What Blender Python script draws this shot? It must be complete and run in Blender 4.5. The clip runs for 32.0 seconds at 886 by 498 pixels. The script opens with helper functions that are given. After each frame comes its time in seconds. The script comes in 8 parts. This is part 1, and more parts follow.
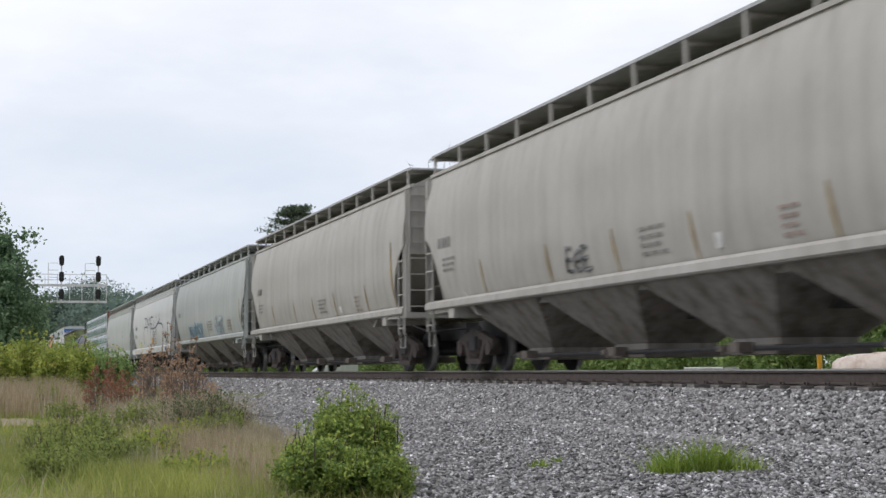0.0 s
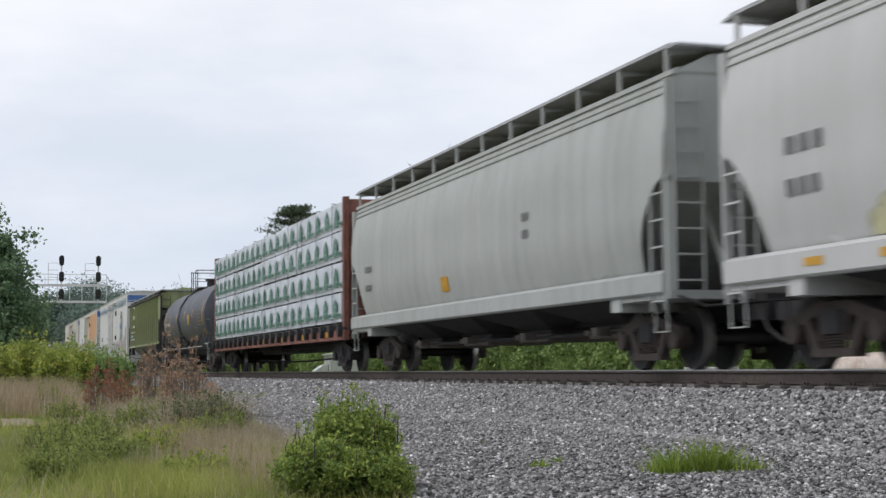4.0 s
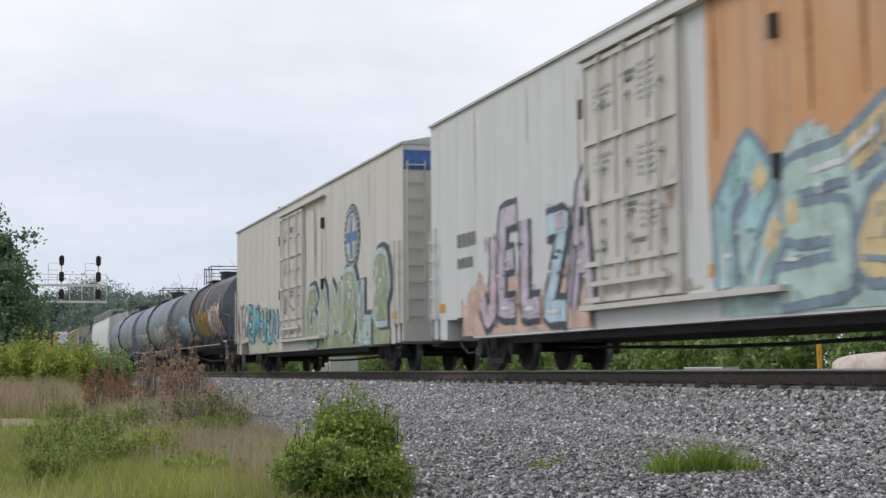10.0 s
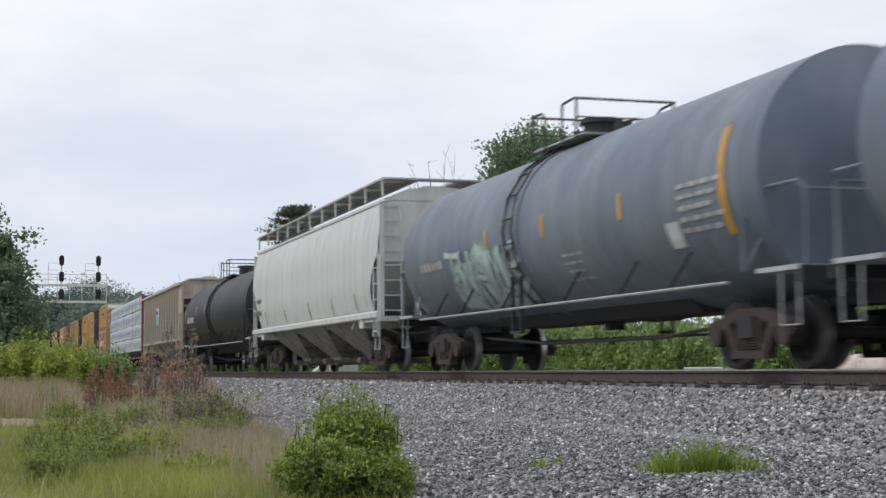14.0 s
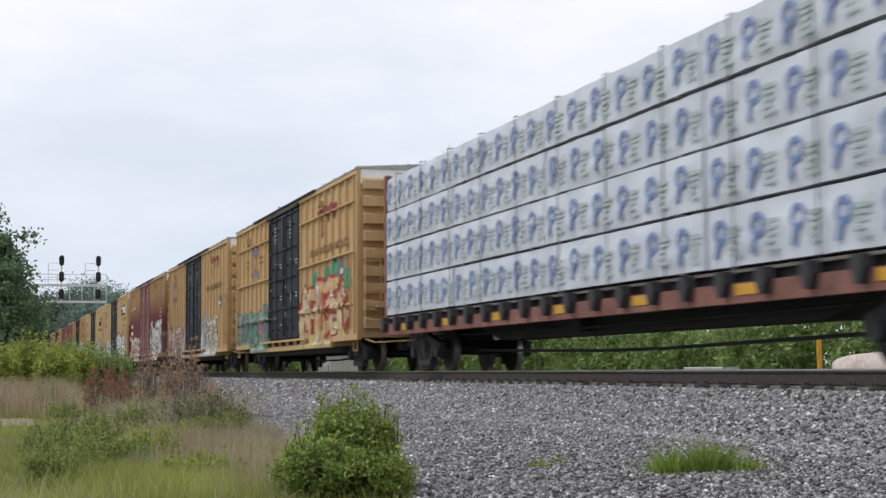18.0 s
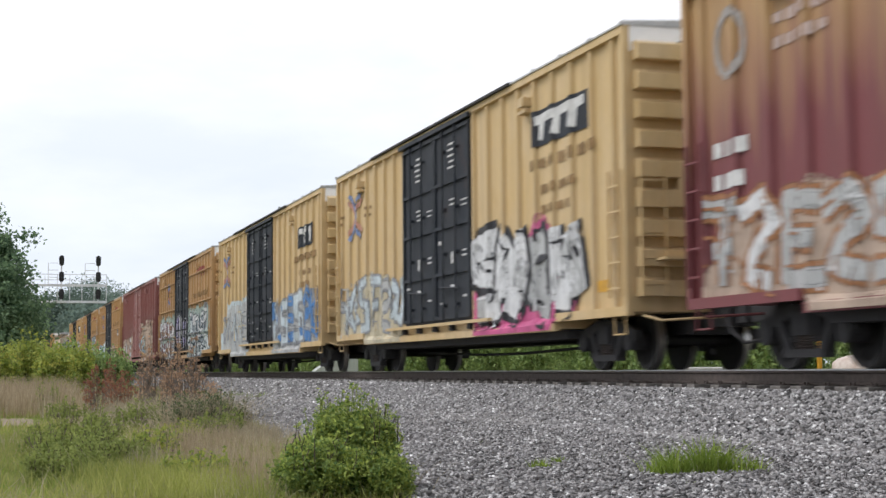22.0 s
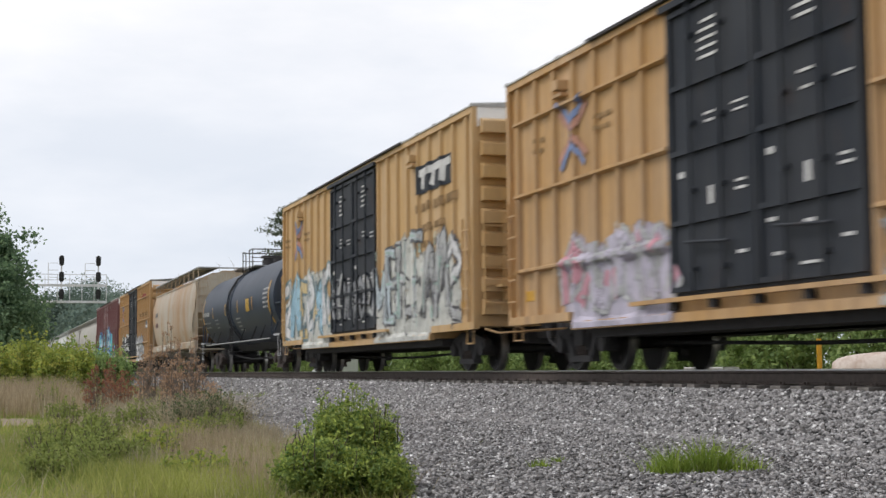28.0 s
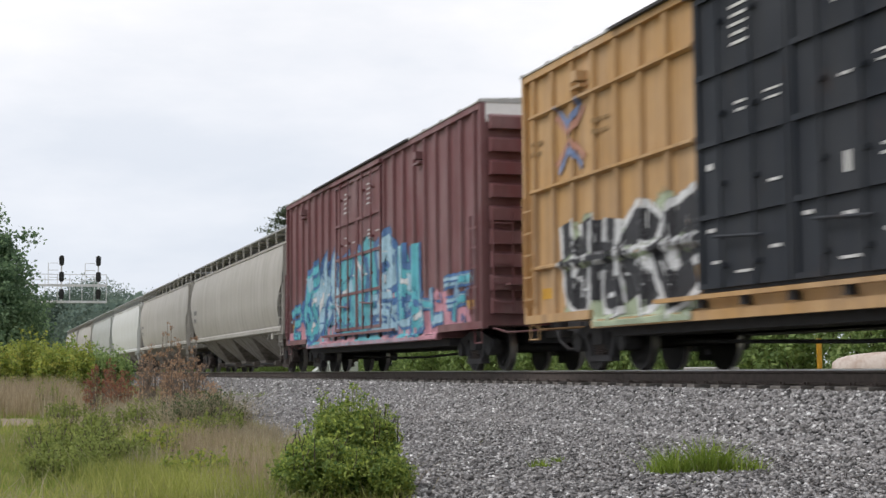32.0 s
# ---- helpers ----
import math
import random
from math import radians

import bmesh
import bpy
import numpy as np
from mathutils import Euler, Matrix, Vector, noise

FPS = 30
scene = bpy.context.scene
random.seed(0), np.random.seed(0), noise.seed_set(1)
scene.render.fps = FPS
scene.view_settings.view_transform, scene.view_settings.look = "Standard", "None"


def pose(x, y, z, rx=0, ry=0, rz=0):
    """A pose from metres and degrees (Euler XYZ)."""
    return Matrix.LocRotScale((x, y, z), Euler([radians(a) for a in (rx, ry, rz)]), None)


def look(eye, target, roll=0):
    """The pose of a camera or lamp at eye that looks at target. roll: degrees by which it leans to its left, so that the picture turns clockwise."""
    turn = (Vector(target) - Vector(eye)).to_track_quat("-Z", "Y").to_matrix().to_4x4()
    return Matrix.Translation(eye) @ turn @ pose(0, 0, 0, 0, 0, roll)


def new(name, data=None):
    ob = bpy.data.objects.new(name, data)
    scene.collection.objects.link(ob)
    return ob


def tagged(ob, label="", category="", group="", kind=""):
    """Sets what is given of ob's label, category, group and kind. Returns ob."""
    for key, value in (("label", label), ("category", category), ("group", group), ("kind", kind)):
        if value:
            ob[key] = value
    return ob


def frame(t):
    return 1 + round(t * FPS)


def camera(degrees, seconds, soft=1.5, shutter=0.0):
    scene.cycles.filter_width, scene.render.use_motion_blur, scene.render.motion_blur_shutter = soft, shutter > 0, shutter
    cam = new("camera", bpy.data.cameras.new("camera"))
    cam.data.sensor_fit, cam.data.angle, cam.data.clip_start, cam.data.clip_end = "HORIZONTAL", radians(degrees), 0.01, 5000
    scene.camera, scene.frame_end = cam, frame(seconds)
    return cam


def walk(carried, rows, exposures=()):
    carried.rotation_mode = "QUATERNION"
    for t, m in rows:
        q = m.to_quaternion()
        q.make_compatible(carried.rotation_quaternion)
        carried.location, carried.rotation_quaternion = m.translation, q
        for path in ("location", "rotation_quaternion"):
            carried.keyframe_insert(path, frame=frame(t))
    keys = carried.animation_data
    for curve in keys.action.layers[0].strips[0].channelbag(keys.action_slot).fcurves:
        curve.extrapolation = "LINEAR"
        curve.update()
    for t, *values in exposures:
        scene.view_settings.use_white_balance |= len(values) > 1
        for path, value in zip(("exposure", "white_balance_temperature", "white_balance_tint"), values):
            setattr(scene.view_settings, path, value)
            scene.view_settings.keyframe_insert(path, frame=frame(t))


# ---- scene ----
# The track runs along x; the train rolls towards +x; z = 0 is the railhead.
cam = camera(33.56, 32.0, soft=1.48, shutter=0.3)
EYE = Vector((0.0, -10.62, -0.037))
YAW, PITCH = radians(-72.512), radians(4.671)
AIM = EYE + Vector((math.cos(PITCH) * math.sin(YAW), math.cos(PITCH) * math.cos(YAW), math.sin(PITCH)))
walk(cam, [(0.0, look(EYE, AIM, -0.509)), (32.0, look(EYE, AIM, -0.509))],
     exposures=[(0.0, 0.05, 6500, 10), (3.0, 0.0, 6500, 10), (6.0, -0.03, 6500, 10), (17.0, 0.0, 6500, 10), (19.0, 0.06, 6500, 10), (20.0, 0.12, 6500, 10), (21.0, 0.27, 6550, 10),
                (22.0, 0.26, 6600, 10), (24.0, 0.06, 6780, 10), (28.0, 0.10, 6740, 10), (32.0, 0.09, 6740, 10)])

# ---- daylight: a bright overcast sky and a veiled sun behind the camera ----
world = bpy.data.worlds.new("overcast_sky")
scene.world = world
world.use_nodes = True
wn, wl = world.node_tree.nodes, world.node_tree.links
wn.clear()
w_out, w_bg = wn.new("ShaderNodeOutputWorld"), wn.new("ShaderNodeBackground")
w_sky = wn.new("ShaderNodeTexSky")
w_sky.sky_type, w_sky.sun_disc = "NISHITA", False
w_sky.sun_elevation, w_sky.sun_rotation = radians(52), radians(200)
w_dim = wn.new("ShaderNodeVectorMath")
w_dim.operation = "SCALE"
w_dim.inputs["Scale"].default_value = 0.1
w_co, w_map, w_noise, w_ramp, w_mix = (wn.new("ShaderNode" + k) for k in ("TexCoord", "Mapping", "TexNoise", "ValToRGB", "Mix"))
w_map.inputs["Scale"].default_value = (1.0, 1.0, 3.2)
w_noise.inputs["Scale"].default_value, w_noise.inputs["Detail"].default_value = 3.4, 6.0
w_noise.inputs["Roughness"].default_value = 0.55
w_ramp.color_ramp.elements[0].position, w_ramp.color_ramp.elements[0].color = 0.36, (0.70, 0.735, 0.805, 1)
w_ramp.color_ramp.elements[1].position, w_ramp.color_ramp.elements[1].color = 0.62, (0.84, 0.85, 0.895, 1)
w_mix.data_type = "RGBA"
w_mix.inputs["Factor"].default_value = 0.93
wl.new(w_co.outputs["Generated"], w_map.inputs["Vector"])
wl.new(w_map.outputs["Vector"], w_noise.inputs["Vector"])
wl.new(w_noise.outputs["Fac"], w_ramp.inputs["Fac"])
# an overcast sky is a little darker and bluer towards the horizon
w_sep, w_rise, w_low, w_mul = (wn.new("ShaderNode" + k) for k in ("SeparateXYZ", "MapRange", "Mix", "Mix"))
w_rise.inputs["From Min"].default_value, w_rise.inputs["From Max"].default_value = 0.0, 0.24
w_low.data_type = w_mul.data_type = "RGBA"
w_mul.blend_type = "MULTIPLY"
w_mul.inputs["Factor"].default_value = 1.0
w_low.inputs["A"].default_value, w_low.inputs["B"].default_value = (0.75, 0.81, 0.89, 1), (1, 1, 1, 1)
wl.new(w_co.outputs["Generated"], w_sep.inputs["Vector"])
wl.new(w_sep.outputs["Z"], w_rise.inputs["Value"])
wl.new(w_rise.outputs["Result"], w_low.inputs["Factor"])
wl.new(w_ramp.outputs["Color"], w_mul.inputs["A"])
wl.new(w_low.outputs["Result"], w_mul.inputs["B"])
wl.new(w_sky.outputs["Color"], w_dim.inputs[0])
wl.new(w_dim.outputs["Vector"], w_mix.inputs["A"])
wl.new(w_mul.outputs["Result"], w_mix.inputs["B"])
wl.new(w_mix.outputs["Result"], w_bg.inputs["Color"])
w_bg.inputs["Strength"].default_value = 1.18
wl.new(w_bg.outputs["Background"], w_out.inputs["Surface"])

sun = new("sun", bpy.data.lights.new("sun", "SUN"))
sun.data.energy, sun.data.angle, sun.data.color = 1.3, radians(25), (1.0, 0.965, 0.955)
sun.matrix_world = look((0, 0, 40), Vector((0, 0, 40)) - Vector((-0.12, -0.74, 1.0)))


# ---- materials ----
def nodes_of(name, rough, metal=0.0, spec=0.4):
    m = bpy.data.materials.new(name)
    m.use_nodes = True
    n, l = m.node_tree.nodes, m.node_tree.links
    b = n["Principled BSDF"]
    b.inputs["Roughness"].default_value, b.inputs["Metallic"].default_value = rough, metal
    b.inputs["Specular IOR Level"].default_value = spec
    return m, n, l, b


def noise_fac(n, l, scale, stretch=(1, 1, 1), detail=5.0, lo=0.4, hi=0.6, coord="Object"):
    co, mp, no, rg = (n.new("ShaderNode" + k) for k in ("TexCoord", "Mapping", "TexNoise", "MapRange"))
    mp.inputs["Scale"].default_value = stretch
    no.inputs["Scale"].default_value, no.inputs["Detail"].default_value = scale, detail
    no.inputs["Roughness"].default_value = 0.6
    rg.inputs["From Min"].default_value, rg.inputs["From Max"].default_value = lo, hi
    l.new(co.outputs[coord], mp.inputs["Vector"])
    l.new(mp.outputs["Vector"], no.inputs["Vector"])
    l.new(no.outputs["Fac"], rg.inputs["Value"])
    return rg.outputs["Result"]


def mixed(n, l, fac, a, b):
    mx = n.new("ShaderNodeMix")
    mx.data_type = "RGBA"
    for key, v in (("Factor", fac), ("A", a), ("B", b)):
        if isinstance(v, (tuple, list)):
            mx.inputs[key].default_value = (*v[:3], 1)
        elif isinstance(v, (int, float)):
            mx.inputs[key].default_value = v
        else:
            l.new(v, mx.inputs[key])
    return mx.outputs["Result"]


def times(n, l, a, b):
    m = n.new("ShaderNodeMath")
    m.operation = "MULTIPLY"
    for i, v in enumerate((a, b)):
        if isinstance(v, (int, float)):
            m.inputs[i].default_value = v
        else:
            l.new(v, m.inputs[i])
    return m.outputs["Value"]


def bumped(n, l, b, height, strength, dist=0.01):
    bp = n.new("ShaderNodeBump")
    bp.inputs["Strength"].default_value, bp.inputs["Distance"].default_value = strength, dist
    l.new(height, bp.inputs["Height"])
    l.new(bp.outputs["Normal"], b.inputs["Normal"])


def paint(name, base, grime=(0.10, 0.08, 0.06), rust=(0.20, 0.085, 0.03), dirt=0.35, rusty=0.12, rough=0.55, fade=0.12, streaky=(3.2, 3.2, 0.16), spec=0.3, ripple=0.25):
    """Weathered paint: faded patches, vertical streaks of grime, specks of rust."""
    m, n, l, b = nodes_of(name, rough, 0.0, spec)
    pale = tuple(min(0.9, c + fade * (0.75 - c)) for c in base)
    col = mixed(n, l, noise_fac(n, l, 0.7, (1, 1, 0.6), 3, 0.35, 0.65), base, pale)
    streak = noise_fac(n, l, 1.0, streaky, 6, 0.44, 0.70)
    col = mixed(n, l, times(n, l, streak, dirt), col, grime)
    fine = noise_fac(n, l, 9.0, (1.6, 1.6, 0.5), 5, 0.45, 0.75)
    col = mixed(n, l, times(n, l, fine, dirt * 0.5), col, grime)
    spots = noise_fac(n, l, 2.3, (1, 1, 0.45), 8, 0.60, 0.72)
    col = mixed(n, l, times(n, l, spots, min(1.0, rusty * 4)), col, rust)
    l.new(col, b.inputs["Base Color"])
    bumped(n, l, b, noise_fac(n, l, 3.0, (1.4, 1, 0.7), 3, 0.2, 0.8), ripple, 0.012)
    return m


def plain(name, base, rough=0.7, metal=0.0, vary=0.35, scale=6.0, bump=0.2):
    m, n, l, b = nodes_of(name, rough, metal)
    dark = tuple(c * (1 - vary) for c in base)
    col = mixed(n, l, noise_fac(n, l, scale, detail=6, lo=0.3, hi=0.7), dark, base)
    l.new(col, b.inputs["Base Color"])
    bumped(n, l, b, noise_fac(n, l, scale * 4, detail=4, lo=0.2, hi=0.8), bump, 0.01)
    return m


def leafy(name, a, b_, rough=0.6, spread=1.0):
    """Leaves and blades: colour differs from leaf to leaf, and a little light passes through."""
    m, n, l, b = nodes_of(name, rough, 0, 0.25)
    geo = n.new("ShaderNodeNewGeometry")
    col = mixed(n, l, geo.outputs["Random Per Island"], a, b_)
    col = mixed(n, l, times(n, l, noise_fac(n, l, 1.2 * spread, detail=2, lo=0.35, hi=0.65), 0.45), col, tuple(c * 0.45 for c in a))
    l.new(col, b.inputs["Base Color"])
    tr = n.new("ShaderNodeBsdfTranslucent")
    l.new(col, tr.inputs["Color"])
    mx = n.new("ShaderNodeMixShader")
    mx.inputs["Fac"].default_value = 0.4
    l.new(b.outputs["BSDF"], mx.inputs[1])
    l.new(tr.outputs["BSDF"], mx.inputs[2])
    l.new(mx.outputs["Shader"], n["Material Output"].inputs["Surface"])
    return m


M = {}
M["beige"] = paint("grey_beige_paint", (0.395, 0.378, 0.348), (0.19, 0.17, 0.145), dirt=0.35, rusty=0.02)
M["sage"] = paint("pale_sage_paint", (0.385, 0.405, 0.39), (0.20, 0.195, 0.175), dirt=0.3, rusty=0.02)
M["cement"] = paint("pale_cement_grey_paint", (0.51, 0.515, 0.51), (0.26, 0.27, 0.25), dirt=0.16, rusty=0.01, ripple=0.06)
M["offwhite"] = paint("chalky_white_paint", (0.57, 0.59, 0.58), (0.28, 0.26, 0.22), dirt=0.3, rusty=0.02, ripple=0.12)
M["tan"] = paint("dusty_tan_grey_paint", (0.455, 0.415, 0.35), (0.22, 0.16, 0.115), dirt=0.45, rusty=0.06)
M["rusttan"] = paint("cream_paint_streaked_with_rust", (0.43, 0.385, 0.31), (0.40, 0.235, 0.115), rust=(0.36, 0.17, 0.06), dirt=1.0, rusty=0.2, streaky=(0.55, 0.55, 0.16))
M["green"] = paint("faded_green_paint", (0.235, 0.285, 0.115), (0.125, 0.115, 0.06), dirt=0.52, rusty=0.06)
M["yellow"] = paint("ochre_yellow_paint", (0.53, 0.335, 0.14), (0.19, 0.12, 0.06), dirt=0.28, rusty=0.025)
M["paleyellow"] = paint("faded_pale_yellow_paint", (0.59, 0.42, 0.20), (0.22, 0.15, 0.08), dirt=0.28, rusty=0.02)
M["orangeyellow"] = paint("deep_golden_yellow_paint", (0.50, 0.295, 0.115), (0.17, 0.10, 0.055), dirt=0.45, rusty=0.03)
M["red"] = paint("oxide_red_paint", (0.25, 0.075, 0.065), (0.14, 0.07, 0.05), dirt=0.35, rusty=0.03)
M["maroon"] = paint("dull_maroon_paint", (0.17, 0.055, 0.06), (0.09, 0.05, 0.045), dirt=0.4, rusty=0.04)
M["white"] = paint("white_insulated_panel_paint", (0.575, 0.585, 0.585), (0.33, 0.30, 0.25), dirt=0.17, rusty=0.035, ripple=0.06, streaky=(1.6, 1.6, 0.3))
M["cream"] = paint("cream_white_panel_paint", (0.54, 0.52, 0.48), (0.30, 0.26, 0.20), dirt=0.2, rusty=0.035, ripple=0.06, streaky=(1.6, 1.6, 0.3))
M["primer"] = paint("bare_orange_primer", (0.56, 0.30, 0.14), (0.30, 0.15, 0.07), dirt=0.4, rusty=0.05)
M["tankblack"] = paint("weathered_black_tank_paint", (0.058, 0.068, 0.088), (0.06, 0.052, 0.046), dirt=0.4, rusty=0.03, rough=0.5, fade=0.06)
M["jetblack"] = paint("dull_jet_black_tank_paint", (0.021, 0.023, 0.029), (0.05, 0.045, 0.047), dirt=0.4, rusty=0.02, rough=0.5, fade=0.03, spec=0.2)
M["cleanblack"] = paint("clean_blue_black_tank_paint", (0.034, 0.048, 0.073), (0.03, 0.028, 0.027), dirt=0.35, rusty=0.01, rough=0.45, fade=0.02, spec=0.15)
M["tankgrey"] = paint("blue_grey_tank_paint", (0.125, 0.165, 0.212), (0.085, 0.085, 0.085), dirt=0.4, rusty=0.01, rough=0.5)
M["tankstain"] = paint("grey_tank_paint_with_brown_spills", (0.088, 0.106, 0.13), (0.065, 0.06, 0.06), dirt=0.6, rusty=0.05, rough=0.55)
M["door"] = paint("black_door_paint", (0.022, 0.027, 0.036), (0.045, 0.045, 0.046), dirt=0.45, rusty=0.03, rough=0.55, fade=0.03, spec=0.1)
M["black"] = plain("grimy_black_steel", (0.06, 0.058, 0.057), 0.75)
M["under"] = plain("dusty_underframe_steel", (0.052, 0.051, 0.054), 0.85)
M["frame"] = plain("rusty_truck_casting", (0.070, 0.055, 0.050), 0.85)
M["wheel"] = plain("dark_wheel_steel", (0.038, 0.036, 0.037), 0.65, 0.2)
M["tread"] = plain("polished_tread_steel", (0.50, 0.49, 0.48), 0.35, 0.9, 0.2)
# this pale grey stands in for sky light coming through the walkway mesh
M["grate"] = plain("galvanised_walkway_steel", (0.48, 0.49, 0.51), 0.7, 0.0)
M["roofmetal"] = plain("galvanised_roof_sheet", (0.52, 0.52, 0.51), 0.55, 0.1)
M["railsteel"] = plain("rusty_rail_side", (0.105, 0.085, 0.076), 0.85, 0.1, 0.4, 9.0)
M["railhead"] = plain("polished_railhead", (0.60, 0.60, 0.60), 0.3, 0.9, 0.15)
M["tie"] = plain("weathered_oak_tie", (0.21, 0.195, 0.18), 0.9, 0, 0.5, 12.0, 0.5)
M["stencil"] = plain("white_stencil_paint", (0.70, 0.70, 0.69), 0.6)
M["faint"] = plain("worn_grey_stencil_paint", (0.27, 0.265, 0.25), 0.6)
M["gate"] = plain("dusty_outlet_casting", (0.17, 0.148, 0.13), 0.85)
M["inner"] = plain("dusty_grey_inner_sheet", (0.34, 0.33, 0.31), 0.8, 0, 0.4, 2.0)
M["endwhite"] = plain("bright_white_end_paint", (0.86, 0.86, 0.85), 0.6, 0, 0.08)
M["darkstencil"] = plain("grey_stencil_paint", (0.20, 0.20, 0.20), 0.6)
M["reflect"] = plain("yellow_reflective_strip", (0.68, 0.36, 0.03), 0.4)
M["blue"] = plain("blue_band_paint", (0.07, 0.16, 0.42), 0.5)
M["signal"] = plain("black_signal_housing", (0.018, 0.018, 0.018), 0.6)
M["galv"] = plain("galvanised_gantry_steel", (0.66, 0.67, 0.68), 0.6, 0, 0.15)
M["galvrail"] = plain("dull_grey_handrail_steel", (0.38, 0.39, 0.40), 0.6)
M["carred"] = plain("rust_red_flatcar_paint", (0.30, 0.135, 0.105), 0.8, 0, 0.55, 2.0)


def worn_two_tone(name, low, high, z0, z1):
    """Red paint weathered down to the ochre beneath it on the upper part of a car."""
    m, n, l, b = nodes_of(name, 0.6)
    co, sp = n.new("ShaderNodeTexCoord"), n.new("ShaderNodeSeparateXYZ")
    l.new(co.outputs["Object"], sp.inputs["Vector"])
    ad, rg = n.new("ShaderNodeMath"), n.new("ShaderNodeMapRange")
    ad.operation = "ADD"
    l.new(sp.outputs["Z"], ad.inputs[0])
    l.new(times(n, l, noise_fac(n, l, 1.0, (2.4, 2.4, 0.22), 6, 0.3, 0.7), 1.7), ad.inputs[1])
    rg.inputs["From Min"].default_value, rg.inputs["From Max"].default_value = z0 + 0.85, z1 + 0.85
    l.new(ad.outputs["Value"], rg.inputs["Value"])
    col = mixed(n, l, rg.outputs["Result"], low, high)
    col = mixed(n, l, times(n, l, noise_fac(n, l, 1.0, (5, 5, 0.3), 6, 0.45, 0.72), 0.4), col, (0.12, 0.06, 0.05))
    l.new(col, b.inputs["Base Color"])
    bumped(n, l, b, noise_fac(n, l, 3.0, (1.4, 1, 0.7), 3, 0.2, 0.8), 0.25, 0.012)
    return m


M["twotone"] = worn_two_tone("red_paint_worn_to_ochre", (0.19, 0.055, 0.06), (0.43, 0.27, 0.125), 2.7, 4.5)
M["doorred"] = paint("dull_red_door_paint", (0.20, 0.055, 0.06), (0.10, 0.05, 0.045), dirt=0.4, rusty=0.03)


# ---- mesh helpers ----
class G:
    """Collects the faces of one mesh."""

    def __init__(self):
        self.v, self.f, self.thin = [], [], {}

    def add(self, verts, faces):
        k = len(self.v)
        self.v.extend(verts)
        self.f.extend(tuple(i + k for i in f) for f in faces)
        return self

    def box(self, x0, x1, y0, y1, z0, z1):
        vs = [(x, y, z) for x in (x0, x1) for y in (y0, y1) for z in (z0, z1)]
        return self.add(vs, [(0, 1, 3, 2), (4, 6, 7, 5), (0, 4, 5, 1), (2, 3, 7, 6), (0, 2, 6, 4), (1, 5, 7, 3)])

    def chamfer(self, x0, x1, y0, y1, z0, z1, c=0.01):
        """A box with its edges along z and x taken off."""
        p = [(y0 + c, z0), (y1 - c, z0), (y1, z0 + c), (y1, z1 - c), (y1 - c, z1), (y0 + c, z1), (y0, z1 - c), (y0, z0 + c)]
        return self.prism(p, "x", x0, x1)

    def prism(self, pts, axis, a, b):
        """A polygon drawn out along an axis: (y, z) for x, (x, z) for y, (x, y) for z."""
        put = {"x": lambda p, t: (t, p[0], p[1]), "y": lambda p, t: (p[0], t, p[1]), "z": lambda p, t: (p[0], p[1], t)}[axis]
        n = len(pts)
        vs = [put(p, a) for p in pts] + [put(p, b) for p in pts]
        fs = [tuple(range(n))[::-1], tuple(range(n, 2 * n))] + [(i, (i + 1) % n, n + (i + 1) % n, n + i) for i in range(n)]
        return self.add(vs, fs)

    def cyl(self, c, axis, r, a, b, n=14, r2=None):
        r2 = r if r2 is None else r2
        k = "xyz".index(axis)
        vs = []
        for t, rr in ((a, r), (b, r2)):
            for i in range(n):
                w = 2 * math.pi * i / n
                u, q = rr * math.cos(w), rr * math.sin(w)
                vs.append({0: (t, c[1] + u, c[2] + q), 1: (c[0] + u, t, c[2] + q), 2: (c[0] + u, c[1] + q, t)}[k])
        fs = [tuple(range(n)), tuple(range(n, 2 * n))] + [(i, (i + 1) % n, n + (i + 1) % n, n + i) for i in range(n)]
        return self.add(vs, fs)

    def tube(self, pts, r, n=6):
        pts = [Vector(p) for p in pts]
        rings = []
        for i, p in enumerate(pts):
            d = (pts[min(i + 1, len(pts) - 1)] - pts[max(i - 1, 0)]).normalized()
            side = d.cross(Vector((0, 0, 1)))
            side = side.normalized() if side.length > 1e-3 else Vector((1, 0, 0))
            up = side.cross(d)
            rings.append([tuple(p + r * (math.cos(2 * math.pi * j / n) * side + math.sin(2 * math.pi * j / n) * up)) for j in range(n)])
        vs = [v for ring in rings for v in ring]
        fs = [tuple(range(n)), tuple(range((len(pts) - 1) * n, len(pts) * n))]
        for i in range(len(pts) - 1):
            fs += [(i * n + j, i * n + (j + 1) % n, (i + 1) * n + (j + 1) % n, (i + 1) * n + j) for j in range(n)]
        return self.add(vs, fs)

    def loft(self, rings, closed=True):
        n = len(rings[0])
        vs = [v for ring in rings for v in ring]
        fs = []
        for i in range(len(rings) - 1):
            for j in range(n if closed else n - 1):
                fs.append((i * n + j, i * n + (j + 1) % n, (i + 1) * n + (j + 1) % n, (i + 1) * n + j))
        return self.add(vs, fs)

    def mesh(self, name, mat, smooth=False):
        me = bpy.data.meshes.new(name)
        me.from_pydata(self.v, [], self.f)
        bm = bmesh.new()
        bm.from_mesh(me)
        bmesh.ops.recalc_face_normals(bm, faces=bm.faces)
        bm.to_mesh(me)
        bm.free()
        me.materials.append(mat)
        if mat.name.startswith("sprayed_"):
            soft = np.ones(len(self.v), dtype=np.float32)
            for i, v in self.thin.items():
                soft[i] = v
            me.attributes.new("soft", "FLOAT", "POINT").data.foreach_set("value", soft)
        if smooth:
            me.shade_smooth()
            me.set_sharp_from_angle(angle=radians(32))
        return me


